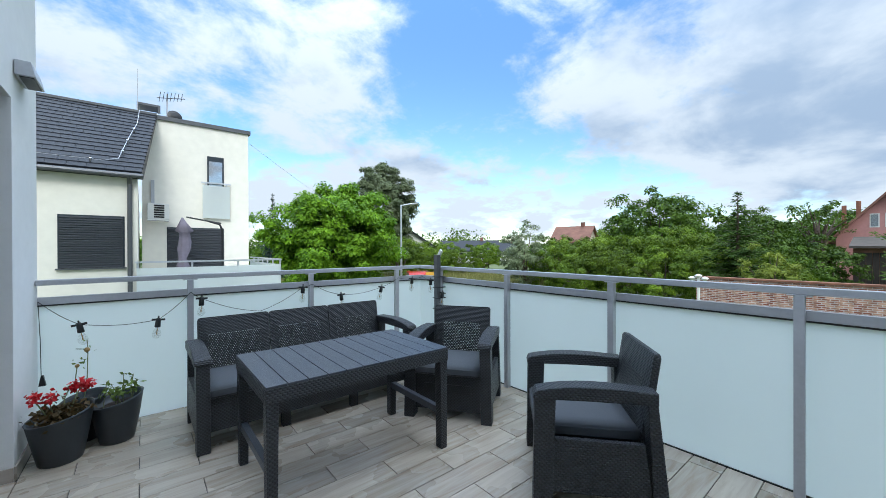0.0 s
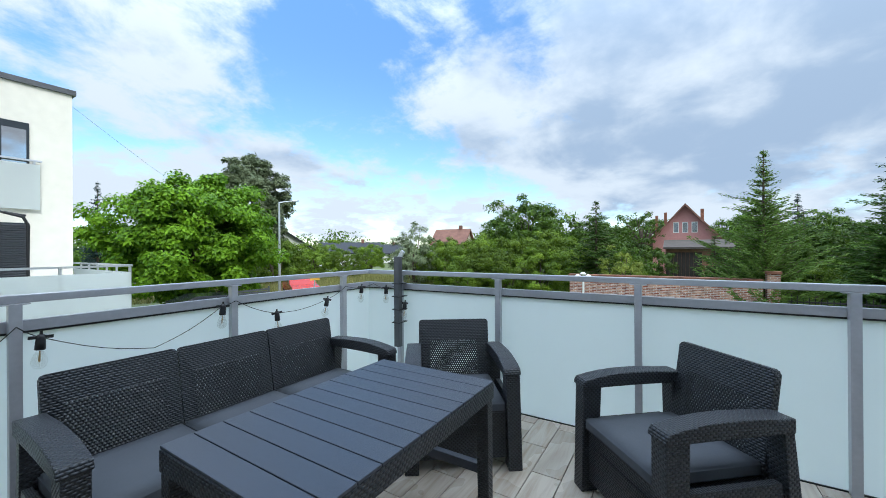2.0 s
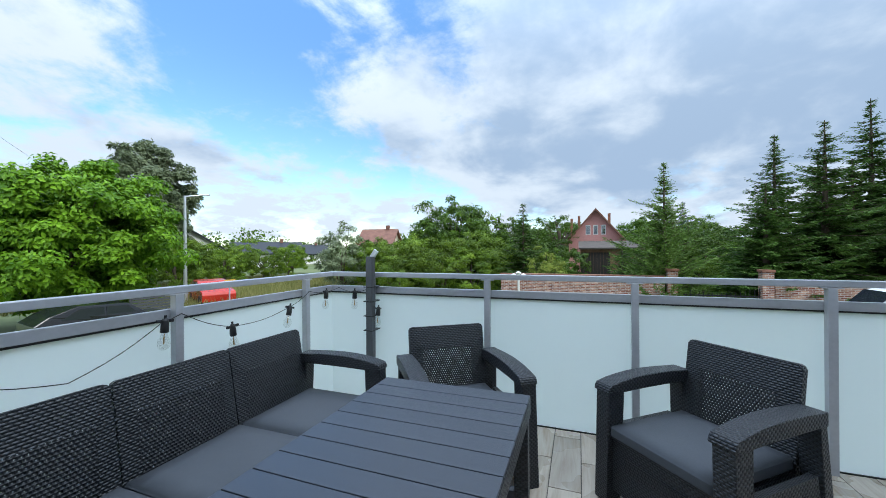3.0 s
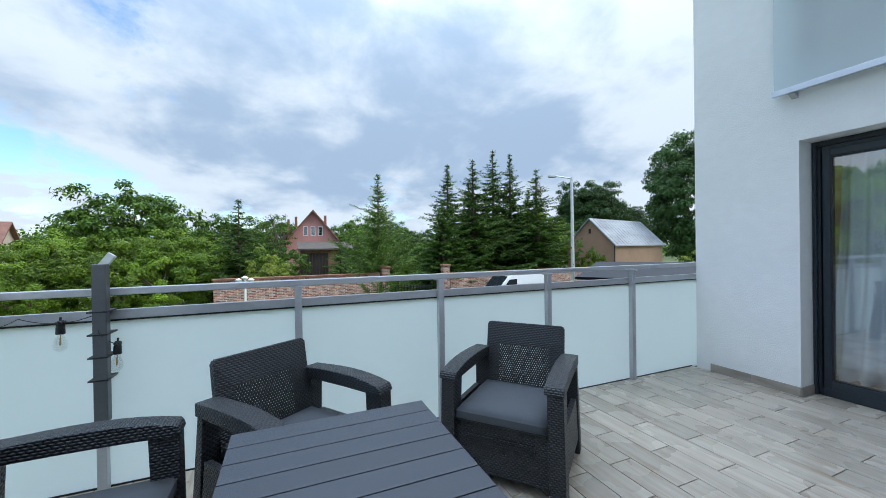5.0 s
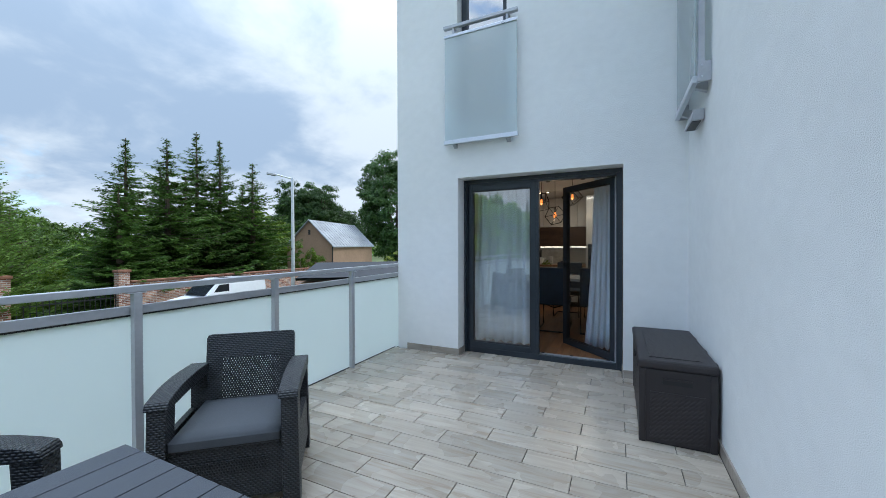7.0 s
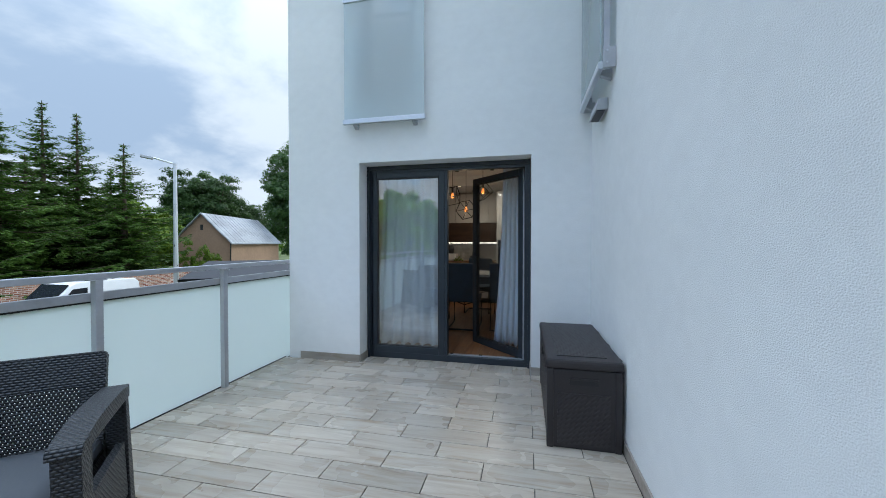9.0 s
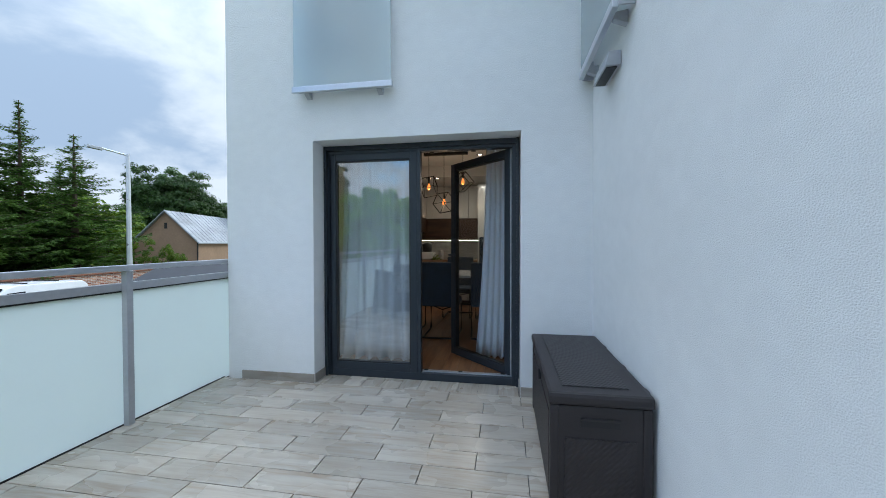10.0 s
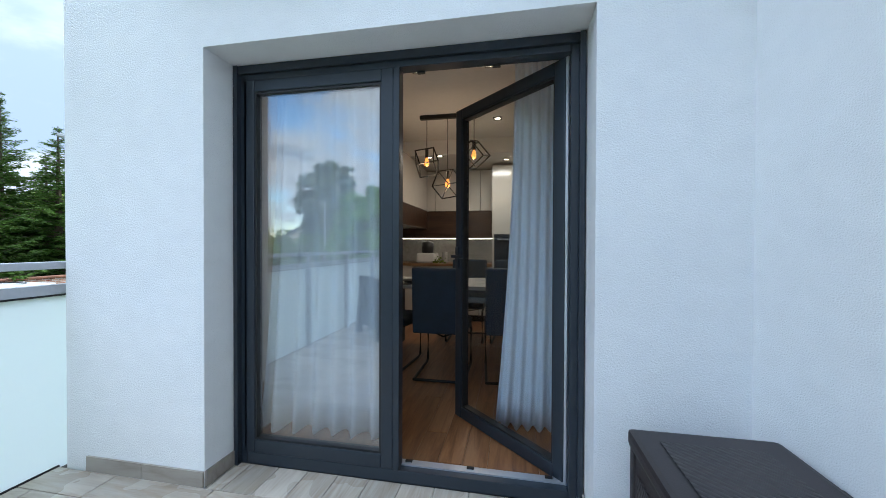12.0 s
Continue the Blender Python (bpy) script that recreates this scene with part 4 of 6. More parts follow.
# ---------------------------------------------------------------- string of bulbs along the railing
lights = thing("string_lights", "black string of clear festoon bulbs hung along the railing", "string lights")
NYL = 4.500
knots = [((WX + 0.02, 4.50, 0.955), None), ((-0.254, NYL, 0.775), 1), ((0.19, NYL, 0.755), 1), ((0.403, 4.505, 0.955), None), ((0.477, NYL, 0.895), 1), ((0.93, NYL, 0.74), None), ((1.31, NYL, 0.93), 1),
         ((1.405, 4.505, 0.955), None), ((1.703, NYL, 0.825), 1), ((2.182, NYL, 0.87), 1), ((2.413, 4.505, 0.965), None), ((2.60, NYL, 0.94), 1), ((2.735, 4.46, 0.965), None), ((2.735, 4.31, 0.93), 1), ((2.70, 4.15, 0.965), None), ((2.655, 4.11, 0.87), None), ((2.72, 4.07, 0.80), 1)]
for (a, ka), (b, kb) in zip(knots, knots[1:]):
    a, b = Vector(a), Vector(b)
    sag = 0.05 * (b - a).length
    pts = [a.lerp(b, s / 6) - Vector((0, 0, sag * math.sin(math.pi * s / 6))) for s in range(7)]
    part("cable", tube(pts, 0.0022, 5), BLACK, lights)
part("cable", tube([(WX + 0.02, 4.5, 0.955), (WX + 0.03, 4.5, 0.7), (WX + 0.035, 4.49, 0.44)], 0.0022, 5), BLACK, lights)
part("plug", prism([(-0.018, 0.0), (0.018, 0.0), (0.006, 0.07), (-0.006, 0.07)], "y", -0.012, 0.012), BLACK, lights, m=pose(WX + 0.04, 4.49, 0.385))
for k, ((x, y, z), b) in enumerate(knots):
    if b is None:
        continue
    tilt = (14, -10, 6, -16, 3, -8, 4, 9, -5)[k % 9]
    s = part("socket", lathe([(0.010, 0.012), (0.013, 0.0), (0.015, -0.018), (0.016, -0.045), (0.013, -0.047)], 12), BLACK, lights, m=pose(x, y - 0.012, z, 0, tilt, 0) @ Matrix.Scale(1.22, 4), smooth=True)
    part("lug", boxes((-0.034, 0.034, -0.004, 0.004, -0.004, 0.008), (-0.004, 0.004, -0.003, 0.003, 0.008, 0.026)), BLACK, s)
    part("bulb", lathe([(0.010, -0.046), (0.013, -0.056), (0.021, -0.075), (0.024, -0.092), (0.021, -0.108), (0.012, -0.118), (0.002, -0.121)], 16), BULB, s, "clear glass bulb", smooth=True)
    part("filament", lathe([(0.0015, -0.05), (0.003, -0.07), (0.0035, -0.09), (0.001, -0.095)], 6), DRY, s)

# ---------------------------------------------------------------- the room behind the terrace door
RXA, RXB, RYB, CEIL = -2.6, EX - 0.3, -5.2, 2.55
RYF = SY - 0.32
structure("room_walls", boxes((RXA - 0.1, RXA, RYB, RYF, 0.0, CEIL), (RXB - 0.012, RXB - 0.002, RYB, RYF, 0.0, CEIL), (RXA, RXB - 0.012, RYB - 0.1, RYB, 0.0, CEIL), (RXA, D0, RYF - 0.012, RYF - 0.002, 0.0, CEIL), (D1, RXB - 0.012, RYF - 0.012, RYF - 0.002, 0.0, CEIL), (D0, D1, RYF - 0.012, RYF - 0.002, DTOP, CEIL)), PLASTER_IN, "pale painted inner walls of the dining kitchen", "wall")
structure("ceiling", box(RXA - 0.1, RXB, RYB - 0.1, RYF - 0.002, CEIL + 0.001, CEIL + 0.1), PLASTER_IN, "pale painted room ceiling", "ceiling")
structure("ceiling_drop", box(RXA, RXB - 0.02, RYB, -3.9, 2.36, CEIL), PLASTER_IN, "lowered ceiling over the kitchen", "ceiling")
room_floor = thing("room_floor", "warm brown oak plank floor", "floor", kind="structure")
x, k = RXA, 0
while x < RXB - 0.02:
    yy = RYB - 0.3 * (k % 3)
    while yy < RYF:
        a, b = max(yy, RYB), min(yy + 1.1, RYF + 0.08)
        if b - a > 0.02:
            o = part("plank", box(-(b - a) / 2 + 0.001, (b - a) / 2 - 0.001, -0.064, 0.064, 0, 0.012), OAK, room_floor, m=pose(x + 0.065, (a + b) / 2, 0.045, 0, 0, 90))
        yy += 1.1
    x, k = x + 0.13, k + 1
structure("room_subfloor", box(RXA, RXB, RYB, RYF + 0.08, -0.29, 0.044), BLACK, "dark underlay below the planks", "floor")
FL = 0.057


def curtain(x0, x1, y, z0, z1, folds, depth, label, gather=0.0, lean=0.0):
    """A hanging sheet with folds; gather pulls its lower hem to one side."""
    c = thing("curtain", label, "curtain", "sheer curtains")
    nx, nz = folds * 10, 14
    V, F = [], []
    for j in range(nz + 1):
        s = j / nz
        for i in range(nx + 1):
            u = i / nx
            wob = math.sin(2 * math.pi * folds * u + 0.6 * math.sin(3 * u + 2 * s)) * depth * (0.6 + 0.4 * (1 - s)) + 0.4 * depth * math.sin(5.3 * folds * u + 1.0)
            z = z0 + (z1 - z0) * s + (0.015 * math.sin(7 * u * folds) if j == 0 else 0)
            V.append((x0 + (x1 - x0) * u + gather * (1 - s) ** 2 * (u - 0.2) + lean * (1 - s), y + wob, z))
    for j in range(nz):
        for i in range(nx):
            a = j * (nx + 1) + i
            F.append((a, a + 1, a + nx + 2, a + nx + 1))
    ob = new("cloth", raw_mesh("cloth", V, F, SHEER, True))
    ob.parent = c
    sol = ob.modifiers.new("thickness", "SOLIDIFY")
    sol.thickness = 0.0012


curtain(1.015, 1.765, -1.17, 0.115, 2.42, 7, 0.042, "white sheer curtain hanging behind the closed leaf", 0.13)
curtain(0.09, 0.39, -1.52, 0.075, 2.42, 6, 0.03, "white sheer curtain gathered behind the open leaf", 0.14, 0.0)
structure("curtain_rail", box(RXA + 0.1, RXB - 0.1, -1.50, -1.44, CEIL - 0.012, CEIL - 0.001), PLASTER_IN, "white ceiling curtain rail", "curtain rail")

CABINET = material("glossy_cream_front", (0.55, 0.52, 0.47), 0.15, vary=0.03, scale=1)
WALNUT = wood_tile("dark_walnut_panel", (0.075, 0.035, 0.016), (0.03, 0.012, 0.006), (0.05, 0.022, 0.01), 0.4)
COUNTER = wood_tile("oak_worktop", (0.34, 0.20, 0.10), (0.18, 0.09, 0.04), (0.28, 0.15, 0.07), 0.4)
MARBLE = material("grey_marble", (0.34, 0.33, 0.31), 0.25, vary=0.16, scale=2.2)
CHAIR_BLUE = material("blue_grey_upholstery", (0.030, 0.052, 0.080), 0.75, vary=0.12, scale=9, bump=0.2, bump_scale=300)
WHITE_TOP = material("white_tabletop", (0.70, 0.70, 0.68), 0.2, vary=0.03)
LED = glow("led_strip", (1.0, 0.86, 0.66), 1.6)
SPOT = glow("downlight_lens", (1.0, 0.78, 0.5), 3.0)
BULB_WARM = glow("warm_bulb", (1.0, 0.27, 0.05), 0.42)
KY = RYB + 0.002
for i in range(6):
    x = -1.9 + i * 0.7
    u = thing("wall_cabinet", "glossy cream handleless kitchen wall cabinet", "kitchen cabinet", "wall cabinets")
    part("body", box(x + 0.002, x + 0.698, KY, KY + 0.33, 1.72, 2.34), CABINET, u)
    part("door", box(x + 0.003, x + 0.697, KY + 0.331, KY + 0.35, 1.722, 2.338, 0.002), CABINET, u)
    u = thing("base_cabinet", "glossy cream kitchen base cabinet", "kitchen cabinet", "base cabinets")
    part("body", box(x + 0.002, x + 0.698, KY, KY + 0.56, FL + 0.1, 0.879), CABINET, u)
    part("door", box(x + 0.003, x + 0.697, KY + 0.561, KY + 0.58, FL + 0.11, 0.875, 0.002), CABINET, u)
    part("plinth", box(x + 0.003, x + 0.697, KY, KY + 0.5, FL, FL + 0.099), BLACK, u)
worktop = tagged(part("worktop", box(-1.9, 2.3, KY, KY + 0.6, 0.88, 0.918, 0.003), COUNTER), "oak kitchen worktop along the back wall", "worktop")
tagged(part("walnut_cabinet", boxes((-1.9, 2.3, KY, KY + 0.345, 1.30, 1.718)), WALNUT), "dark walnut cabinet row below the cream fronts", "kitchen cabinet")
tagged(part("splashback", box(-1.9, 2.3, KY, KY + 0.012, 0.92, 1.298), MARBLE), "grey veined marble splashback", "splashback")
tagged(part("led_strip", box(-1.8, 2.2, KY + 0.30, KY + 0.32, 1.288, 1.2985), LED), "warm white led strip under the cabinets", "light strip")
tower = thing("tall_cabinet", "tall dark oven cabinet with glass doors", "kitchen cabinet", m=pose(0.40, RYB + 0.62, 0))
part("body", box(-0.36, 0.3, -0.0, 0.06, FL, 2.33), CABINET, tower)
part("oven_door", box(-0.33, 0.27, 0.061, 0.075, 0.75, 1.35, 0.004), BLACKOUT, tower)
part("handle", box(-0.28, 0.22, 0.085, 0.1, 1.27, 1.285), ALU_LIGHT, tower)
side = thing("side_cabinet_run", "glossy cream wall cabinets along the side wall", "kitchen cabinet")
part("body", box(1.72, RXB - 0.014, -4.8, -3.0, 1.72, 2.34), CABINET, side)
part("walnut_trim", box(1.725, RXB - 0.014, -4.8, -3.0, 1.45, 1.7195), WALNUT, side)
mixer = thing("kitchen_machine", "white and black food processor on the worktop", "kitchen appliance", m=pose(1.72, RYB + 0.36, 0.919))
part("base", box(-0.15, 0.15, -0.14, 0.14, 0, 0.15, 0.03), WHITE_TOP, mixer)
part("jug", lathe([(0.07, 0.151), (0.09, 0.16), (0.10, 0.30), (0.07, 0.32), (0.03, 0.34)], 20), BLACK, mixer, smooth=True)
can = thing("canister", "pale ceramic canister on the worktop", "canister", m=pose(1.45, RYB + 0.3, 0.919))
part("jar", lathe([(0.05, 0), (0.052, 0.01), (0.052, 0.16), (0.046, 0.17)], 20), MARBLE, can, smooth=True)

dining = thing("dining_table", "dining table with pale top on a dark metal frame", "table", m=pose(0.95, -3.05, FL))
part("tabletop", box(-0.85, 0.85, -0.45, 0.45, 0.72, 0.755, 0.004), WHITE_TOP, dining)
for sx in (-0.75, 0.75):
    for sy in (-0.36, 0.36):
        part("leg", box(sx - 0.035, sx + 0.035, sy - 0.035, sy + 0.035, 0, 0.7195), BLACK, dining)
bowl = thing("bowl", "dark shallow bowl on the dining table", "bowl", m=pose(1.36, -2.75, FL + 0.756))
part("dish", lathe([(0.05, 0), (0.09, 0.012), (0.13, 0.035), (0.125, 0.037), (0.05, 0.014)], 24), BLACK, bowl, smooth=True)
plant = thing("leafy_greens", "small bunch of green leaves on the worktop", "plant", m=pose(1.52, RYB + 0.5, 0.925))
V, F = leaf_cloud(rng.normal(size=(40, 3)) * (0.05, 0.03, 0.02) + (0, 0, 0.03), 0.05, rng, 0.8)
ob = new("leaves", raw_mesh("leaves", V.tolist(), F.tolist(), LEAF_POT))
ob.parent = plant


def dining_chair(x, y, rz):
    ch = thing("dining_chair", "blue-grey upholstered cantilever dining chair", "chair", "dining chairs", m=pose(x, y, FL, 0, 0, rz))
    part("backrest", box(-0.22, 0.22, 0.19, 0.25, 0.42, 0.97, 0.02, m=pose(0, 0, 0, -4, 0, 0)), CHAIR_BLUE, ch)
    part("seat", box(-0.225, 0.225, -0.23, 0.2, 0.40, 0.48, 0.025), CHAIR_BLUE, ch)
    for s in (-1, 1):
        part("leg", tube([(s * 0.21, 0.16, 0.40), (s * 0.21, -0.24, 0.39), (s * 0.21, -0.27, 0.33), (s * 0.21, -0.26, 0.03), (s * 0.21, -0.2, 0.013), (s * 0.21, 0.26, 0.013)], 0.012, 8), BLACK, ch)
    part("foot_bar", tube([(-0.21, 0.26, 0.013), (0.21, 0.26, 0.013)], 0.012, 8), BLACK, ch)
    part("seat_brace", tube([(-0.21, -0.05, 0.388), (0.0, 0.05, 0.33), (0.21, -0.05, 0.388)], 0.008, 6), BLACK, ch)


for x, y, rz in ((1.0, -2.45, 0), (0.42, -2.5, 5), (1.56, -2.62, -6), (0.95, -3.65, 180), (0.42, -3.65, 176)):
    dining_chair(x, y, rz)

pendant = thing("pendant_lamp", "black bar with three open cube shades and warm bulbs", "pendant lamp")
part("ceiling_bar", box(0.73, 1.37, -3.025, -2.975, CEIL - 0.04, CEIL, 0.003), BLACK, pendant)
for x, z, tw, ti in ((1.297, 2.06, 20, 10), (1.074, 1.83, 48, 18), (0.80, 2.12, 75, 12)):
    part("cord", tube([(x, -3.0, CEIL - 0.04), (x, -3.0, z + 0.13)], 0.004, 6), BLACK, pendant)
    s, r = 0.09, 0.0085
    bm = bmesh.new()
    bmesh.ops.create_cube(bm, size=2 * s + 2 * r)
    bmesh.ops.wireframe(bm, faces=list(bm.faces), thickness=2 * r, use_replace=True, use_boundary=True, use_even_offset=True)
    sh = part("cube_shade", bm, BLACK, pendant, "open black wire cube", pose(x, -3.0, z, ti + 25, 12, tw))
    part("bulb_holder", lathe([(0.016, 0.06), (0.018, 0.05), (0.018, 0.14), (0.01, 0.145)], 12), BLACK, pendant, m=pose(x, -3.0, z))
    part("bulb", lathe([(0.010, 0.05), (0.022, 0.015), (0.026, -0.008), (0.019, -0.03), (0.003, -0.04)], 16), BULB_WARM, pendant, "glowing warm bulb", pose(x, -3.0, z), True)
    lp = new("pendant_light", bpy.data.lights.new("pendant_light", "POINT"))
    lp.data.energy, lp.data.color, lp.data.shadow_soft_size = 0.5, (1.0, 0.68, 0.42), 0.05
    lp.matrix_basis = pose(x, -3.0, z - 0.08)
for x, y, z in ((1.137, -2.0, CEIL), (0.572, -2.0, CEIL), (1.70, -2.0, CEIL), (0.5, -4.3, 2.36), (0.0, -4.3, 2.36), (1.05, -4.2, 2.36), (1.5, -4.0, 2.36), (1.35, -3.95, 2.36), (0.572, -3.2, CEIL)):
    d = thing("downlight", "small square recessed ceiling downlight", "downlight", "downlights", m=pose(x, y, z))
    part("rim", boxes((-0.045, 0.045, -0.045, -0.03, -0.008, 0.0), (-0.045, 0.045, 0.03, 0.045, -0.008, 0.0), (-0.045, -0.03, -0.03, 0.03, -0.008, 0.0), (0.03, 0.045, -0.03, 0.03, -0.008, 0.0)), ALU_DARK, d)
    part("lens", lathe([(0.026, -0.006), (0.027, -0.004), (0.02, -0.001)], 16), SPOT, d)
room_light = new("room_light", bpy.data.lights.new("room_light", "AREA"))
room_light.data.energy, room_light.data.size, room_light.data.color = 2.6, 0.3, (1.0, 0.87, 0.74)
room_light.matrix_basis = pose(0.6, -3.9, 2.34)


# ---------------------------------------------------------------- ground
ground = structure("ground", box(-1500, 1500, -1500, 1500, GROUND - 0.5, GROUND), material("meadow_ground", (0.11, 0.13, 0.05), 0.95, vary=0.3, scale=0.15, tint=(0.05, 0.08, 0.02)), "green meadow ground with drier patches", "ground")


# ---------------------------------------------------------------- trees and shrubs
BARK = material("bark", (0.10, 0.075, 0.055), 0.95, vary=0.25, scale=4, bump=0.8, bump_scale=12, bump_dist=0.05, stretch=(1, 1, 0.3))
LEAF_WALNUT = leaf_material("walnut_leaves", (0.024, 0.080, 0.004), (0.185, 0.345, 0.016))
LEAF_OAK = leaf_material("oak_leaves", (0.018, 0.050, 0.005), (0.125, 0.215, 0.022))
LEAF_BUSH = leaf_material("shrub_leaves", (0.030, 0.072, 0.006), (0.19, 0.285, 0.022))
LEAF_GREY = leaf_material("willow_leaves", (0.085, 0.12, 0.055), (0.30, 0.36, 0.20))
LEAF_YELLOW = leaf_material("yellow_green_leaves", (0.09, 0.15, 0.02), (0.33, 0.38, 0.06))
NEEDLE = leaf_material("spruce_needles", (0.012, 0.036, 0.007), (0.105, 0.19, 0.034), 0.6)
NEEDLE_LIGHT = leaf_material("larch_needles", (0.055, 0.13, 0.02), (0.25, 0.38, 0.085), 0.6)
NEEDLE_BLUE = leaf_material("blue_spruce_needles", (0.02, 0.045, 0.04), (0.06, 0.10, 0.085), 0.6)


def broadleaf_meshes(name, height, radius, clear, clusters, per, leaf, mat, seed, flat=1.0, aspect=0.55, limbs=9):
    """Trunk-and-limbs mesh and crown mesh of a leafy tree that stands at the origin."""
    r = np.random.default_rng(seed)
    cz = clear + (height - clear) * 0.52
    half = (height - clear) * 0.5 * flat
    k = r.normal(size=(clusters, 3))
    k /= np.linalg.norm(k, axis=1)[:, None]
    lump = 1 + 0.20 * np.sin(3.1 * k[:, 0] + seed) * np.cos(2.7 * k[:, 1] - seed) + 0.13 * np.sin(5.3 * k[:, 2] + 2 * k[:, 0] * 3 + seed)
    rad = r.uniform(0.30, 1.0, clusters) ** 0.5 * lump
    C = k * rad[:, None] * (radius, radius, half) + (0, 0, cz)
    C[:, 2] = np.maximum(C[:, 2], clear * 0.6 + 0.1)
    sig = radius * r.uniform(0.09, 0.19, clusters)
    o = r.normal(size=(clusters, per, 3))
    o[:, :, 2] = np.where(o[:, :, 2] < 0, o[:, :, 2] * 0.45, o[:, :, 2])
    o /= np.linalg.norm(o, axis=2)[:, :, None]
    P = (C[:, None, :] + o * sig[:, None, None] * (r.uniform(0.25, 1.12, (clusters, per, 1)) ** 0.6) * (1, 1, 0.72)).reshape(-1, 3)
    P[:, 2] = np.maximum(P[:, 2], 0.05)
    facing = o * 0.9 + k[:, None, :] * 0.5 + (0, 0, 0.55) + r.normal(size=o.shape) * 0.42
    V, F = leaf_cloud(P, leaf, r, aspect, facing=facing.reshape(-1, 3))
    crown = raw_mesh("crown", V.tolist(), F.tolist(), mat)
    bm = bmesh.new()
    tr = 0.028 * height
    tube([(0, 0, -0.1), (0.02 * height, 0, clear * 0.6), (0, 0.02 * height, clear + (height - clear) * 0.3), (0.02 * height, 0, height * 0.82)], 0, 9, [tr * 1.4, tr, tr * 0.75, tr * 0.15], bm)
    for i in range(limbs):
        e = Vector(C[int(i * clusters / limbs)])
        z0 = clear * 0.7 + (height - clear) * 0.4 * (i / limbs)
        s = Vector((0, 0, min(z0, e.z - 0.05 * height)))
        mid = s.lerp(e, 0.5) + Vector((0, 0, 0.04 * height))
        tube([s, mid, e], 0, 6, [tr * 0.5, tr * 0.3, tr * 0.08], bm)
    bm.normal_update()
    return mesh_of("trunk", bm, BARK), crown


def conifer_meshes(name, height, radius, mat, seed, whorls=34, sag=0.30, lift=0.30, per=26, tuft=0.30, sparse=1.0, start=0.05, full=0.75):
    """Conifer: a straight trunk and ragged tiers of boughs that sag and lift again at their tips, set with needle sprays."""
    r = np.random.default_rng(seed)
    bm = bmesh.new()
    tr = 0.014 * height
    tube([(0, 0, -0.1), (0, 0, height * 0.5), (0, 0, height)], 0, 8, [tr * 1.4, tr * 0.8, tr * 0.1], bm)
    P, D, size = [], [], []
    lean = r.uniform(0.75, 1.2, 8)
    for w in range(whorls):
        s = start + (0.985 - start) * (w / (whorls - 1))
        reach = radius * min((1 - s) ** full, 1.4 * (1 - s) ** 1.15 + 0.015) * r.uniform(0.6, 1.15) + 0.03
        n = max(4, int(r.integers(7, 11) * sparse * (1.15 - 0.55 * s)))
        a0 = r.uniform(0, 6.28)
        for b in range(n):
            a = a0 + 6.283 * b / n + r.normal() * 0.25
            z = min(height * 0.985, max(0.1, height * s + r.normal() * 0.022 * height))
            L = reach * r.choice((r.uniform(0.35, 0.7), r.uniform(0.7, 1.1), r.uniform(0.85, 1.3))) * lean[int(a / 0.7854) % 8]
            dr, up = sag * r.uniform(0.6, 1.4) * (1.15 - s), lift * r.uniform(0.6, 1.4)
            m = max(4, int(per * (L / radius) ** 0.8))
            ts = np.linspace(0.10, 1.0, m)
            ends = [(math.cos(a) * L * t, math.sin(a) * L * t, z + L * (up * t * t - dr * t)) for t in ts]
            for t, e in zip(ts, ends):
                for side in (-1.0, -0.55, 0.0, 0.55, 1.0):
                    P.append(e)
                    aa = a + side * r.uniform(0.6, 1.2)
                    D.append((math.cos(aa), math.sin(aa), r.uniform(-0.55, 0.25) + (0.4 if sag < 0 else 0.0)))
                    size.append(1.25 - 0.5 * t if side else 0.8)
            tube([(0, 0, z), ends[len(ends) // 2], ends[-1]], 0, 4, [0.022, 0.013, 0.004], bm)
    for i in range(24):
        P.append((0, 0, height * (0.90 + 0.10 * i / 24)))
        D.append((r.normal() * 0.6, r.normal() * 0.6, 0.8))
        size.append(0.6)
    P, D, size = np.array(P), np.array(D), np.array(size)
    P = P + r.normal(size=P.shape) * tuft * 0.12
    D /= np.linalg.norm(D, axis=1)[:, None]
    n = len(P)
    S = np.cross(D, r.normal(size=(n, 3)))
    S /= np.linalg.norm(S, axis=1)[:, None] + 1e-9
    L = tuft * size[:, None] * r.uniform(0.5, 1.3, n)[:, None] * (1.15 - 0.8 * (P[:, 2:3] / height))
    W = L * 0.13
    V = np.stack([P - S * W * 0.3, P + D * L * 0.6 + S * W, P + D * L, P + D * L * 0.55 - S * W], 1).reshape(-1, 3)
    i = np.arange(n) * 4
    F = np.concatenate([np.stack([i, i + 1, i + 2], 1), np.stack([i, i + 2, i + 3], 1)])
    bm.normal_update()
    return mesh_of("trunk", bm, BARK), raw_mesh("crown", V.tolist(), F.tolist(), mat)


def plant_tree(meshes, name, label, category, x, y, rz=0.0, s=1.0, group="", sz=None, z=None):
    t = thing(name, label, category, group, m=pose(x, y, GROUND if z is None else z, 0, 0, rz) @ Matrix.Diagonal((s, s, sz or s, 1)))
    for n, me in zip(("trunk", "crown"), meshes):
        o = new(n, me)
        o.parent = t
    return t


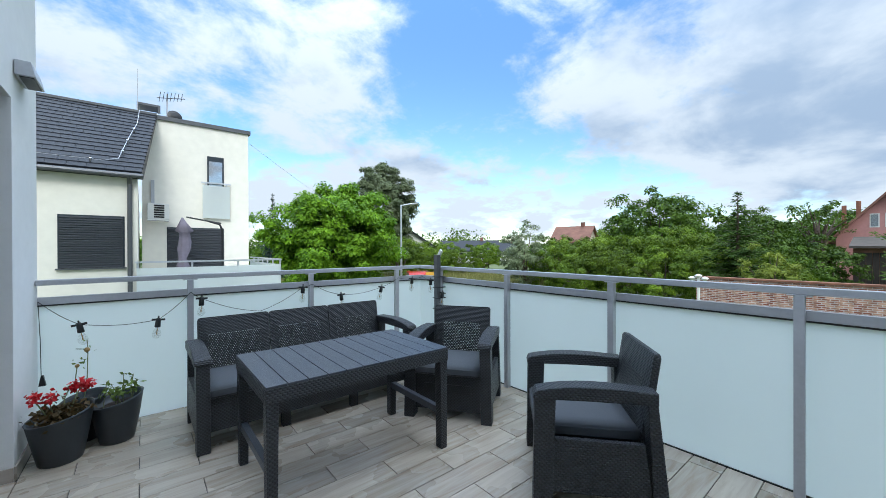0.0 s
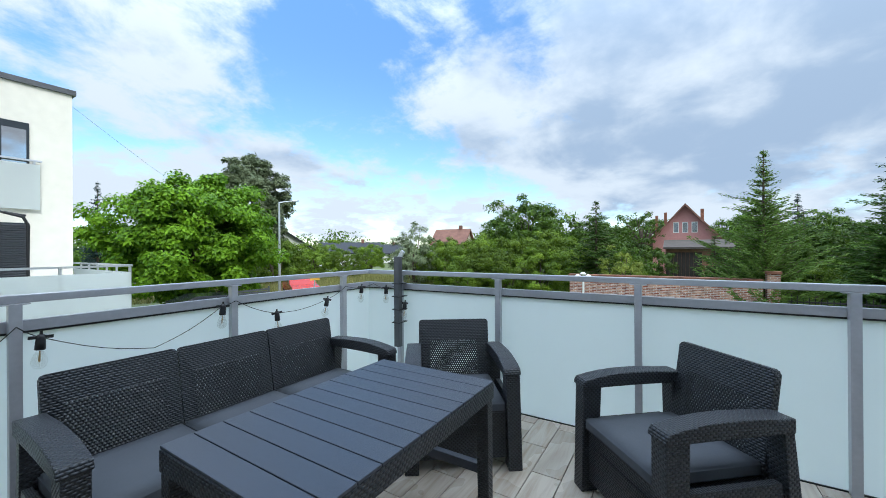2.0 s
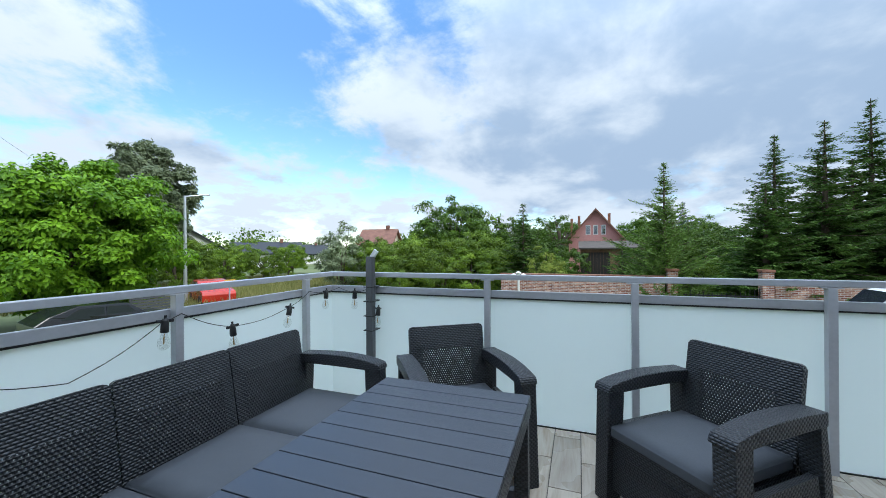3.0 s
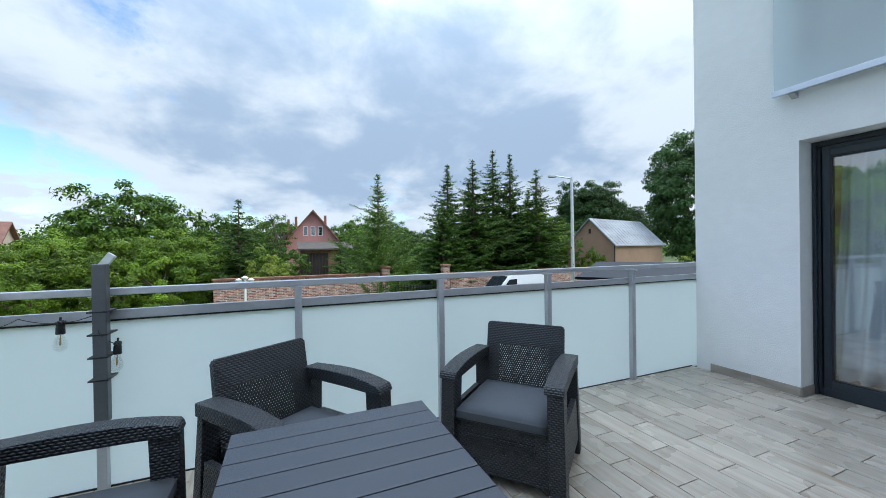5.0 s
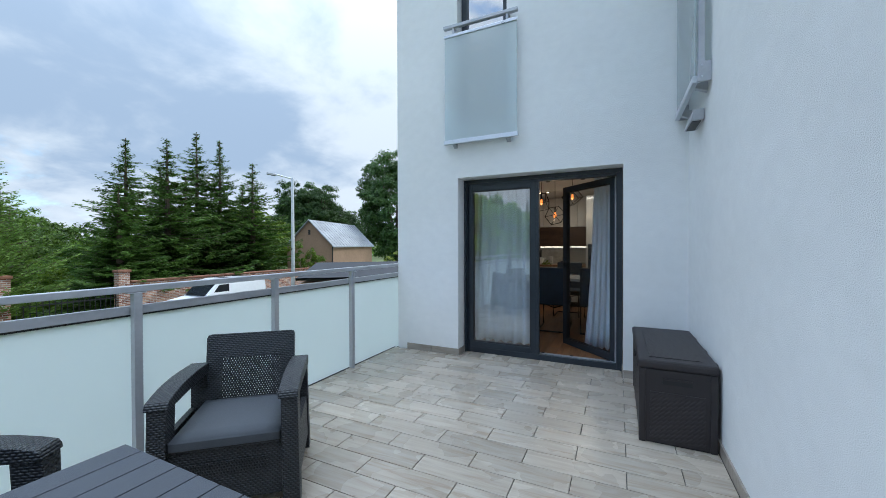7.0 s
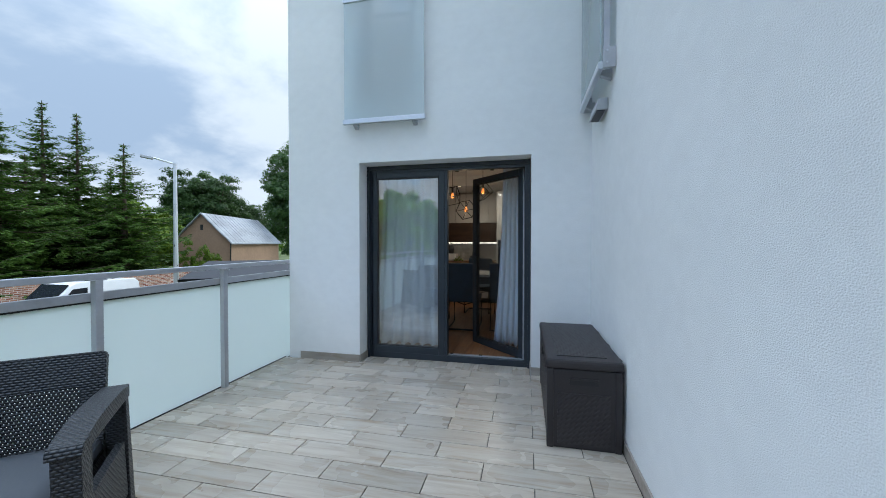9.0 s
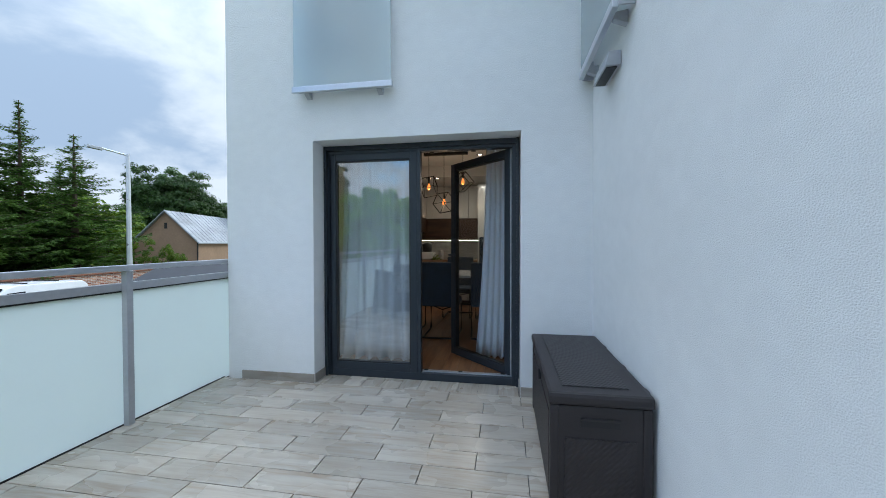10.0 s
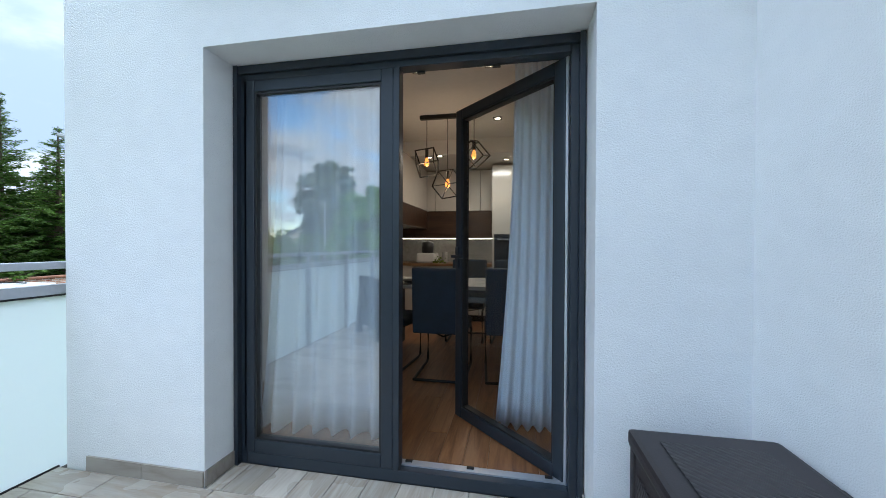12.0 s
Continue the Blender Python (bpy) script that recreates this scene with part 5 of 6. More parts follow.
walnut = broadleaf_meshes("walnut", 7.3, 4.0, 0.3, 420, 190, 0.24, LEAF_WALNUT, 3, aspect=0.5)
plant_tree(walnut, "walnut_tree", "broad bright-green walnut tree beside the neighbour's terrace", "tree", 10.0, 24.0, 40, 0.96, "", 1.0)
tall = broadleaf_meshes("tall", 14.6, 4.0, 2.5, 420, 130, 0.42, LEAF_GREY, 8, aspect=0.40)
plant_tree(tall, "tall_willow_tree", "tall grey-green tree behind the walnut", "tree", 26.2, 46.0, 0)
oak = broadleaf_meshes("oak", 9.8, 5.2, 1.0, 240, 75, 0.36, LEAF_OAK, 5)
plant_tree(oak, "oak_tree", "rounded dark-green oak tree behind the shrubs", "tree", 38.5, 15.0, 0, 0.87, "field trees")
for x, y, rz, s in ((49, 10.5, 90, 0.72), (52, 24, 200, 0.66), (57, 5, 20, 0.78), (60, -6, 130, 0.8), (56, -12, 60, 0.72)):
    plant_tree(oak, "oak_tree", "dark-green leafy tree at the edge of the field", "tree", x, y, rz, s, "field trees")
for x, y, rz, s in ((31.0, -2.9, 10, 0.42), (29.5, -4.9, 100, 0.44), (33.0, -7.2, 190, 0.50), (27.5, -6.9, 250, 0.38), (36.0, -4.6, 300, 0.55)):
    plant_tree(oak, "oak_tree", "leafy green tree behind the garden gate", "tree", x, y, rz, s, "garden trees")
LEAF_DARK = leaf_material("lime_leaves", (0.016, 0.045, 0.012), (0.07, 0.125, 0.035))
alder = broadleaf_meshes("alder", 16.5, 6.6, 1.5, 420, 110, 0.40, LEAF_DARK, 12)
plant_tree(alder, "lime_tree", "large dark leafy tree beside the barn", "tree", 27.4, -39.8, 0, 0.86, "", 0.95)
for x, y, rz, s in ((50, -46, 80, 0.86), (56, -51, 160, 0.9), (47, -52, 30, 0.6), (62, -66, 220, 0.62)):
    plant_tree(alder, "lime_tree", "tall leafy tree behind the barn", "tree", x, y, rz, s, "trees behind the barn")
acacia = broadleaf_meshes("acacia", 7.2, 3.1, 0.8, 170, 80, 0.28, LEAF_BUSH, 21)
for x, y, rz, s in ((29.8, -19.2, 0, 0.95), (28.4, -15.8, 70, 0.9), (33.5, -24.5, 150, 0.85)):
    plant_tree(acacia, "acacia_tree", "light-green leafy tree beside the spruces", "tree", x, y, rz, s, "light-green trees")
shrub = [broadleaf_meshes("shrub", 3.9, 2.5, 0.15, 85, 170, 0.15, LEAF_BUSH, 31 + i, 1.0, 0.5, 6) for i in range(3)]
dark_shrub = broadleaf_meshes("shrub", 4.2, 2.3, 0.15, 120, 70, 0.2, LEAF_OAK, 41, 1.0, 0.5, 6)
rr = random.Random(5)
for i, (x, y, s) in enumerate(((25, 17.6, 0.95), (24, 15.2, 0.92), (26.5, 13, 1.08), (23.5, 12.0, 0.9), (25.5, 9.8, 1.05), (23.0, 9.0, 0.86), (26.5, 7.4, 1.0), (23.5, 7.0, 0.8), (24.5, 5.2, 0.85), (27.5, 11, 1.12), (28.5, 15.6, 1.08), (22.0, 10.6, 0.75), (21.8, 13.6, 0.7), (30, 19, 1.0))):
    plant_tree(shrub[i % 3], "shrub", "dense green garden shrub in the thicket", "shrub", x, y, rr.uniform(0, 360), s, "thicket shrubs")
for x, y, s in ((31, 22.5, 1.0), (29.5, 20.8, 0.95), (27.4, 4.6, 0.75), (30.6, 3.6, 0.9), (27.5, 6.6, 0.95), (31, 6.5, 1.1)):
    plant_tree(dark_shrub, "dark_shrub", "dark-green shrub at the edge of the thicket", "shrub", x, y, rr.uniform(0, 360), s, "dark shrubs")
willow = broadleaf_meshes("willow", 5.3, 2.1, 0.2, 130, 70, 0.26, LEAF_GREY, 51, 1.0, 0.26)
plant_tree(willow, "willow_shrub", "silvery-green willow shrub in the meadow", "shrub", 23.5, 19.3, 0, 0.93)
for x, y, s in ((26, 41, 0.9), (29, 38, 0.85), (33, 41, 0.9), (22.5, 35, 0.85), (37, 37, 0.75), (20.5, 33, 0.95), (30, 33.5, 0.72), (41, 40, 0.85), (26, 34.5, 0.7)):
    plant_tree(shrub[int(x) % 3], "hedge_shrub", "green hedge shrub beside the village road", "shrub", x, y, rr.uniform(0, 360), s * 1.25, "hedge shrubs")
yellow = broadleaf_meshes("yellow", 4.4, 1.5, 0.2, 90, 60, 0.2, LEAF_YELLOW, 61, 1.0, 0.3)
plant_tree(yellow, "golden_shrub", "yellow-green shrub beside the pine", "shrub", 20.2, 4.0, 0, 0.72)
plant_tree(shrub[0], "roadside_shrub", "bright green shrub before the barn", "shrub", 22.5, -18.6, 40, 0.48, "roadside shrubs", 0.84)
plant_tree(yellow, "roadside_shrub", "small fresh green tree beside the house corner", "shrub", 13.2, -16.4, 40, 0.62, "roadside shrubs")
bare = broadleaf_meshes("bare", 8.0, 1.9, 4.0, 60, 20, 0.22, LEAF_OAK, 71, 1.0, 0.4, 16)
plant_tree(bare, "thin_tree", "thin sparse-leaved tree beside the pink house", "tree", 36.5, 4.05, 0, 0.82)

spruce = [conifer_meshes("spruce", 11.0, 3.1, NEEDLE, 81 + i, 40, 0.36, 0.34, 40, 0.33, 1.2, 0.04, 0.66) for i in range(3)]
for i, (x, y, h, w) in enumerate(((27.8, -8.8, 10.1, 0.95), (28.3, -11.4, 10.8, 1.05), (30.0, -14.4, 12.3, 1.0), (29.6, -16.0, 12.0, 0.95), (27.8, -17.6, 10.3, 1.08), (31.5, -12.6, 9.5, 1.05), (31.0, -19.0, 9.0, 1.0), (29.2, -13.1, 8.6, 1.0), (26.6, -7.9, 7.0, 0.95))):
    plant_tree(spruce[i % 3], "spruce_tree", "tall dark spruce behind the brick wall", "tree", 0.2 + 0.76 * (x - 0.2), 3.0 + 0.76 * (y - 3.0), 50 * i, w * 0.98, "row of spruces", (3.3 + 0.76 * (h - 3.3)) / 11.0)
pine = conifer_meshes("young_spruce", 7.0, 2.0, NEEDLE, 91, 26, 0.25, 0.2, 18, 0.36)
for x, y, h, w in ((22.4, 5.6, 6.0, 0.95), (27.0, -0.2, 4.0, 0.8), (26.8, -1.3, 3.6, 0.75), (33.0, -5.4, 5.6, 1.1)):
    plant_tree(pine, "young_spruce", "young dark spruce in the garden", "tree", x, y, 30 * x, w, "young spruces", h / 7.0)
blue_spruce = conifer_meshes("blue_spruce", 7.0, 1.8, NEEDLE_BLUE, 93, 26, 0.25, 0.2, 16, 0.36)
plant_tree(blue_spruce, "blue_spruce", "blue-grey spruce behind the garden", "tree", 38, -6.2, 0, 1.0, "", 1.05)
plant_tree(blue_spruce, "blue_spruce", "small dark spruce far behind the walnut", "tree", 10.2, 40, 0, 0.85, "", 1.25)
larch = conifer_meshes("larch", 8.4, 3.3, NEEDLE_LIGHT, 95, 40, -0.30, 0.15, 30, 0.30, 1.15, 0.05, 0.75)
plant_tree(larch, "larch_tree", "light-green larch with an airy top", "tree", 19.4, -1.2, 0, 0.80, "", 0.86)
for x, y, s in ((24.6, -3.9, 0.62), (26, -5.6, 0.5), (22, -9.5, 0.42), (24, -6.9, 0.55), (25.2, -2.2, 0.62)):
    plant_tree(shrub[1], "garden_shrub", "green garden shrub behind the gate", "shrub", x, y, 70 * x, s, "garden shrubs")

# far woods on the horizon
r = np.random.default_rng(7)
pts = []
for k in range(900):
    a = radians(r.uniform(-75, 100))
    d = r.uniform(85, 150)
    h = r.uniform(3.2, 7.2) * d / 100 * (1 + 0.25 * math.sin(7 * a) + 0.2 * math.sin(17 * a))
    c = np.array((d * math.cos(a), d * math.sin(a), GROUND + h * 0.55))
    pts.append(c + np.clip(r.normal(size=(90, 3)), -1.5, 1.5) * (1.7, 1.7, h * 0.27))
pts = np.concatenate(pts)
pts[:, 2] = np.maximum(pts[:, 2], GROUND)
V, F = leaf_cloud(pts, 0.75, r, 0.7)
tagged(new("far_woods", raw_mesh("far_woods", V.tolist(), F.tolist(), LEAF_OAK)), "dark green woods along the horizon", "woods", kind="stuff")
# tall meadow grass
pts, grass_n = [], 26000
gx, gy = r.uniform(9, 34, grass_n), r.uniform(20, 38, grass_n)
keep = (gx > 12) | (gy > 30)
gx, gy = gx[keep], gy[keep]
n = len(gx)
h = r.uniform(0.25, 0.75, n)
ang = r.uniform(0, 6.28, n)
V = np.stack([np.stack([gx - 0.03 * np.cos(ang), gy - 0.03 * np.sin(ang), np.full(n, GROUND)], 1), np.stack([gx + 0.03 * np.cos(ang), gy + 0.03 * np.sin(ang), np.full(n, GROUND)], 1), np.stack([gx + r.normal(size=n) * 0.15, gy + r.normal(size=n) * 0.15, GROUND + h], 1)], 1).reshape(-1, 3)
i = np.arange(n) * 3
MEADOW = leaf_material("meadow_grass", (0.10, 0.13, 0.03), (0.36, 0.33, 0.13))
tagged(new("meadow_grass", raw_mesh("meadow_grass", V.tolist(), np.stack([i, i + 1, i + 2], 1).tolist(), MEADOW)), "tall yellowing meadow grass beside the road", "grass", kind="stuff")

# ---------------------------------------------------------------- neighbour's house
ROOF_DARK = material("dark_roof_tile", (0.020, 0.0225, 0.029), 0.5, vary=0.12, scale=2, spec=0.35)
SHUTTER = material("grey_roller_shutter", (0.045, 0.05, 0.06), 0.45, vary=0.06, scale=3)
UMB = material("grey_canvas", (0.20, 0.18, 0.23), 0.9, vary=0.12, scale=6)
house = thing("neighbour_house", "white rendered two-storey neighbour house with dark tiled roof", "house")
NB, NFY = 14.5, 12.0
part("wall", box(0.105, 2.80, NB, NB + 7, GROUND - 0.5, 5.12), PLASTER_FAR, house)
part("wall", box(-7.0, 0.03, NFY, NB + 6, GROUND - 0.5, 2.95), PLASTER_FAR, house)
VERGE = 0.34                     # the verge runs this far inwards from eave to ridge
RY, RZ = NB - 0.03, 5.20         # ridge
roof_bm = prism([(NFY - 0.18, 2.98), (NFY - 0.18, 3.06), (RY, RZ), (RY, RZ - 0.14), (NFY + 0.05, 2.95)], "x", -7.2, 0.10)
for v in roof_bm.verts:
    if v.co.x > 0:
        v.co.x += VERGE * (v.co.y - NFY + 0.18) / (RY - NFY + 0.18)
roof = part("roof", roof_bm, ROOF_DARK, house, "dark flat roof tiles")
ang = math.degrees(math.atan2(RZ - 3.06, RY - NFY + 0.18))
slope = math.hypot(RZ - 3.06, RY - NFY + 0.18)
ROWS_R = 17
ON_ROOF = pose(0, NFY - 0.18, 3.06, ang, 0, 0)
deep = slope / ROWS_R
tile_mesh = mesh_of("roof_tile", box(-0.300, 0.0, 0.0, deep + 0.03, 0.0, 0.022, 0.004), ROOF_DARK)
half_mesh = mesh_of("roof_tile", box(-0.148, 0.0, 0.0, deep + 0.03, 0.0, 0.022, 0.004), ROOF_DARK)
for k in range(ROWS_R):
    edge = 0.10 + VERGE * (k + 0.5) / ROWS_R
    for j in range(17):
        first = k % 2 == 1 and j == 0
        x1 = edge - (j * 0.304 - (0.152 if k % 2 and j else 0.0))
        o = new("roof_tile", half_mesh if first else tile_mesh)
        o.parent = roof
        o.matrix_basis = ON_ROOF @ Matrix.Translation((x1, k * deep, 0.022)) @ pose(0, 0, 0, -4.5, 0, 0)
# lightning wire on its holders
wire = [(-5.0, 0.30), (-2.2, 0.28), (-0.55, 0.26), (-0.30, 0.42), (-0.22, 1.0), (-0.10, 1.8), (0.02, 2.5), (0.06, slope - 0.05)]
part("lightning_wire", tube([ON_ROOF @ Vector((x, y, 0.10)) for x, y in wire], 0.007, 5), ALU_LIGHT, roof, "thin bright lightning wire")
for x, y in ((-3.6, 0.29), (-2.2, 0.28), (-0.75, 0.27), (-0.24, 0.8), (-0.16, 1.4), (-0.05, 2.1)):
    part("wire_holder", box(-0.02, 0.02, -0.02, 0.02, 0.0, 0.10, 0, ON_ROOF @ Matrix.Translation((x, y, 0.02))), ALU_LIGHT, roof)
part("gutter", tube([(-7.2, NFY - 0.22, 2.99), (0.12, NFY - 0.22, 2.99)], 0.055, 10), ALU_DARK, house)
part("downpipe", tube([(-0.11, NFY - 0.2, 2.97), (-0.11, NFY - 0.06, 2.8), (-0.11, NFY - 0.05, GROUND - 0.5)], 0.045, 10), ALU_DARK, house)
part("parapet", boxes((0.10, 2.86, NB - 0.06, NB + 7.05, 5.12, 5.24)), ALU_DARK, house)
part("ridge_cap", boxes((-7.2, 0.10 + VERGE, RY - 0.08, RY + 0.025, RZ + 0.0, RZ + 0.065)), ALU_DARK, house)
ch = part("chimney", box(0.05, 0.50, NB + 0.7, NB + 1.2, 5.0, 5.5), PLASTER_FAR, house)
part("chimney_cap", boxes((-0.0, 0.55, NB + 0.65, NB + 1.25, 5.68, 5.74), (0.0, 0.06, NB + 0.65, NB + 0.71, 5.5, 5.68), (0.49, 0.55, NB + 0.65, NB + 0.71, 5.5, 5.68)), ALU_DARK, ch)


def shutter_window(x0, x1, z0, z1, y, parent):
    w = part("window", boxes((x0 - 0.03, x1 + 0.03, y - 0.012, y - 0.002, z0, z1 + 0.03)), ANTHRACITE, parent, "window with lowered dark roller shutter")
    n = int((z1 - z0) / 0.05)
    for i in range(n):
        z = z0 + i * (z1 - z0) / n
        part("shutter_slat", prism([(y - 0.014, z + 0.004), (y - 0.034, z + 0.012), (y - 0.034, z + 0.036), (y - 0.014, z + (z1 - z0) / n - 0.002)], "x", x0, x1), SHUTTER, w)
    part("sill", box(x0 - 0.06, x1 + 0.06, y - 0.06, y - 0.001, z0 - 0.035, z0 - 0.001), ALU_DARK, w)


shutter_window(-1.22, -0.23, 0.90, 2.03, NFY, house)
shutter_window(0.69, 2.07, 0.05, 1.93, NB, house)
w = part("window", boxes((1.66, 1.70, NB - 0.03, NB - 0.002, 3.0, 4.23), (2.06, 2.10, NB - 0.03, NB - 0.002, 3.0, 4.23), (1.70, 2.06, NB - 0.03, NB - 0.002, 4.08, 4.23), (1.70, 2.06, NB - 0.03, NB - 0.002, 3.0, 3.06)), ANTHRACITE, house, "narrow upper window with dark frame")
part("pane", box(1.70, 2.06, NB - 0.018, NB - 0.002, 3.06, 4.08), clear_pane("blue_reflecting_pane", (0.10, 0.16, 0.22), 0.5), w)
g = part("window_guard", box(1.53, 2.25, NB - 0.10, NB - 0.085, 2.27, 3.30), FROST, house, "frosted glass guard before the window")
part("guard_rail", boxes((1.50, 2.28, NB - 0.12, NB - 0.07, 3.36, 3.40), (1.60, 1.63, NB - 0.11, NB - 0.001, 3.30, 3.36), (2.15, 2.18, NB - 0.11, NB - 0.001, 3.30, 3.36)), ALU_LIGHT, g)
ac = thing("air_conditioner", "white outdoor air conditioner with a dark round grille", "air conditioner", m=pose(0.42, NB - 0.24, 2.16))
part("case", box(-0.20, 0.28, -0.2, 0.2, 0.0, 0.45, 0.02), WHITE_TOP, ac)
for i in range(6):
    part("grille_bar", box(-0.06, 0.17, -0.212, -0.2005, 0.04 + i * 0.065, 0.085 + i * 0.065), BLACK, ac)
part("bracket", boxes((-0.2, 0.28, -0.2, 0.235, -0.035, -0.001)), WHITE_TOP, ac)
part("pipe_cover", box(-0.12, -0.04, 0.14, 0.2385, 0.46, 1.15), ALU, ac)
aerial = thing("roof_aerial", "thin metal roof aerial with a dark satellite dish", "aerial", m=pose(0.72, NB + 0.8, 5.2))
part("mast", tube([(0, 0, 0), (0, 0, 1.0)], 0.02, 6), ALU, aerial)
part("boom", tube([(-0.25, 0, 0.82), (0.45, -0.1, 0.92)], 0.012, 6), ALU_DARK, aerial)
for i in range(7):
    part("element", tube([(-0.2 + i * 0.09, -0.03 - i * 0.01, 0.70 + i * 0.02), (-0.16 + i * 0.09, -0.03 - i * 0.01, 1.02 + i * 0.008)], 0.008, 4), ALU_DARK, aerial)
part("dish", lathe([(0.02, 0.05), (0.12, 0.03), (0.2, 0.0), (0.19, -0.01)], 20), BLACK, aerial, m=pose(0.18, -0.15, 0.28, 80, 0, 15))
rod = thing("lightning_rod", "thin metal lightning rod on the roof", "rod", m=pose(0.02, NB + 0.6, 5.2))
part("shaft", tube([(0, 0, 0), (0, 0, 1.5)], 0.008, 5), ALU, rod)
wire = thing("lightning_wire", "pale wire with clips running down the dark roof", "wire")
up = [(0.02, NB + 0.3, 5.29), (-0.05, NB - 0.5, 4.62), (-0.15, NB - 1.4, 3.93), (-0.22, NB - 2.1, 3.40), (-0.5, NB - 2.2, 3.36), (-2.5, NB - 2.1, 3.42), (-7.0, NB - 2.1, 3.42)]
part("wire_run", tube(up, 0.01, 5), ALU_LIGHT, wire)

terrace_n = thing("neighbour_terrace", "neighbour's raised terrace with frosted glass railing", "terrace")
part("slab", box(0.035, 3.08, NFY - 0.02, NB - 0.003, GROUND - 0.5, 0.02), PLASTER_FAR, terrace_n)
part("glass_panel", box(0.0, 3.09, NFY - 0.08, NFY - 0.06, 0.03, 0.86), FROST, terrace_n)
part("glass_panel", box(3.08, 3.10, NFY - 0.055, NB + 1.2, 0.03, 0.86), FROST, terrace_n)
part("top_rail", boxes((-0.02, 3.12, NFY - 0.10, NFY - 0.05, 0.98, 1.02), (3.07, 3.12, NFY - 0.049, NB + 1.2, 0.98, 1.02)), ALU_LIGHT, terrace_n)
for x in (0.02, 1.05, 2.05, 3.09):
    part("post", box(x - 0.02, x + 0.02, NFY - 0.055, NFY - 0.021, 0.0, 0.98), ALU_LIGHT, terrace_n)
for y in (12.6, 13.2, 13.8, 14.4, 15.0):
    part("post", box(3.045, 3.075, y - 0.02, y + 0.02, 0.86, 0.98), ALU_LIGHT, terrace_n)

umb = thing("cantilever_umbrella", "closed grey cantilever umbrella on the neighbour's terrace", "umbrella", m=pose(1.0, 13.6, 0.02))
part("pole", tube([(0.93, 0, 0), (0.93, 0, 1.85), (0.86, 0, 2.02), (0.6, 0, 2.1)], 0.03, 8), BLACK, umb)
part("arm", tube([(0.06, 0, 2.2), (0.6, 0, 2.1), (0.9, 0, 2.05)], 0.022, 8), BLACK, umb)
bm = lathe([(0.02, 2.18), (0.06, 2.08), (0.20, 1.80), (0.11, 1.74), (0.13, 1.5), (0.15, 1.3), (0.09, 1.02), (0.14, 0.8), (0.12, 0.72)], 20)
for v in bm.verts:
    a = math.atan2(v.co.y, v.co.x)
    f = 1 + 0.16 * math.sin(6 * a + 5 * v.co.z)
    v.co.x, v.co.y = v.co.x * f + 0.03 * math.sin(5 * v.co.z), v.co.y * f
part("canopy", bm, UMB, umb, "folded grey canvas", smooth=True)
part("base", box(0.7, 1.16, -0.25, 0.25, 0, 0.08, 0.02), BLACK, umb)
cable = thing("overhead_cable", "thin overhead cable from the neighbour's roof", "cable")
part("wire", tube([Vector((2.8, 14.6, 4.9)).lerp(Vector((15.8, 30, 3.9)), s / 10) - Vector((0, 0, 0.6 * math.sin(math.pi * s / 10))) for s in range(11)], 0.005, 4), ALU, cable)

# the neighbour's plot lies nearer than it was drawn up
NEARER = Matrix.Translation((0.07, 1.2, 1.31)) @ Matrix.Diagonal((0.91, 0.885, 0.885, 1)) @ Matrix.Translation((-0.07, -1.2, -1.31))
for o in (house, ac, aerial, rod, wire, terrace_n, umb, cable):
    o.matrix_basis = NEARER @ o.matrix_basis

# ---------------------------------------------------------------- street
ASPHALT = material("asphalt", (0.055, 0.055, 0.058), 0.9, vary=0.15, scale=1, bump=0.4, bump_scale=30)
structure("road", box(14.2, 17.6, -80, 60, GROUND + 0.004, GROUND + 0.03), ASPHALT, "grey asphalt village road", "road")
BRICKS = brick_material("old_red_brick")
CAPS = material("brick_coping", (0.24, 0.11, 0.07), 0.9, vary=0.25, scale=4, bump=0.5, bump_scale=20)
wall_b = thing("brick_wall", "old weathered red brick garden wall with coping", "brick wall")
part("masonry", box(18.35, 18.6, -1.0, 6.15, GROUND, 0.0), BRICKS, wall_b)
part("coping", box(18.30, 18.65, -1.0, 6.2, 0.001, 0.075, 0.01), CAPS, wall_b)
wall_c = thing("brick_wall", "old weathered red brick wall past the gate", "brick wall")
part("masonry", box(18.35, 18.6, -19.0, -4.85, GROUND, -0.16), BRICKS, wall_c)
part("coping", box(18.30, 18.65, -19.0, -4.85, -0.159, -0.09, 0.01), CAPS, wall_c)
for y in (-1.3, -4.6):
    gp = thing("gate_post", "square red brick gate post with a cap", "gate post", "gate posts", m=pose(18.47, y, GROUND))
    part("shaft", box(-0.19, 0.19, -0.19, 0.19, 0, 2.28), BRICKS, gp)
    part("cap", box(-0.23, 0.23, -0.23, 0.23, 2.281, 2.38, 0.015), CAPS, gp)
gate = thing("garden_gate", "dark metal bar gate between brick posts", "gate")
part("gate_frame", boxes((18.45, 18.49, -4.4, -1.5, -0.75, -0.70), (18.45, 18.49, -4.4, -1.5, -1.85, -1.80)), BLACK, gate)
for i in range(19):
    y = -4.38 + i * 0.16
    part("bar", box(18.46, 18.48, y - 0.012, y + 0.012, -1.9, -0.38 - 0.25 * abs(math.sin(i * math.pi / 18))), BLACK, gate)
glamp = thing("garden_lamp", "white garden lamp post with three lantern arms", "garden lamp", m=pose(12.5, 4.39, GROUND))
part("post", tube([(0, 0, 0), (0, 0, 2.42)], 0.035, 8), WHITE_TOP, glamp)
part("arm", tube([(0, -0.17, 2.33), (0, -0.09, 2.38), (0, 0.09, 2.38), (0, 0.17, 2.33)], 0.018, 6), WHITE_TOP, glamp)
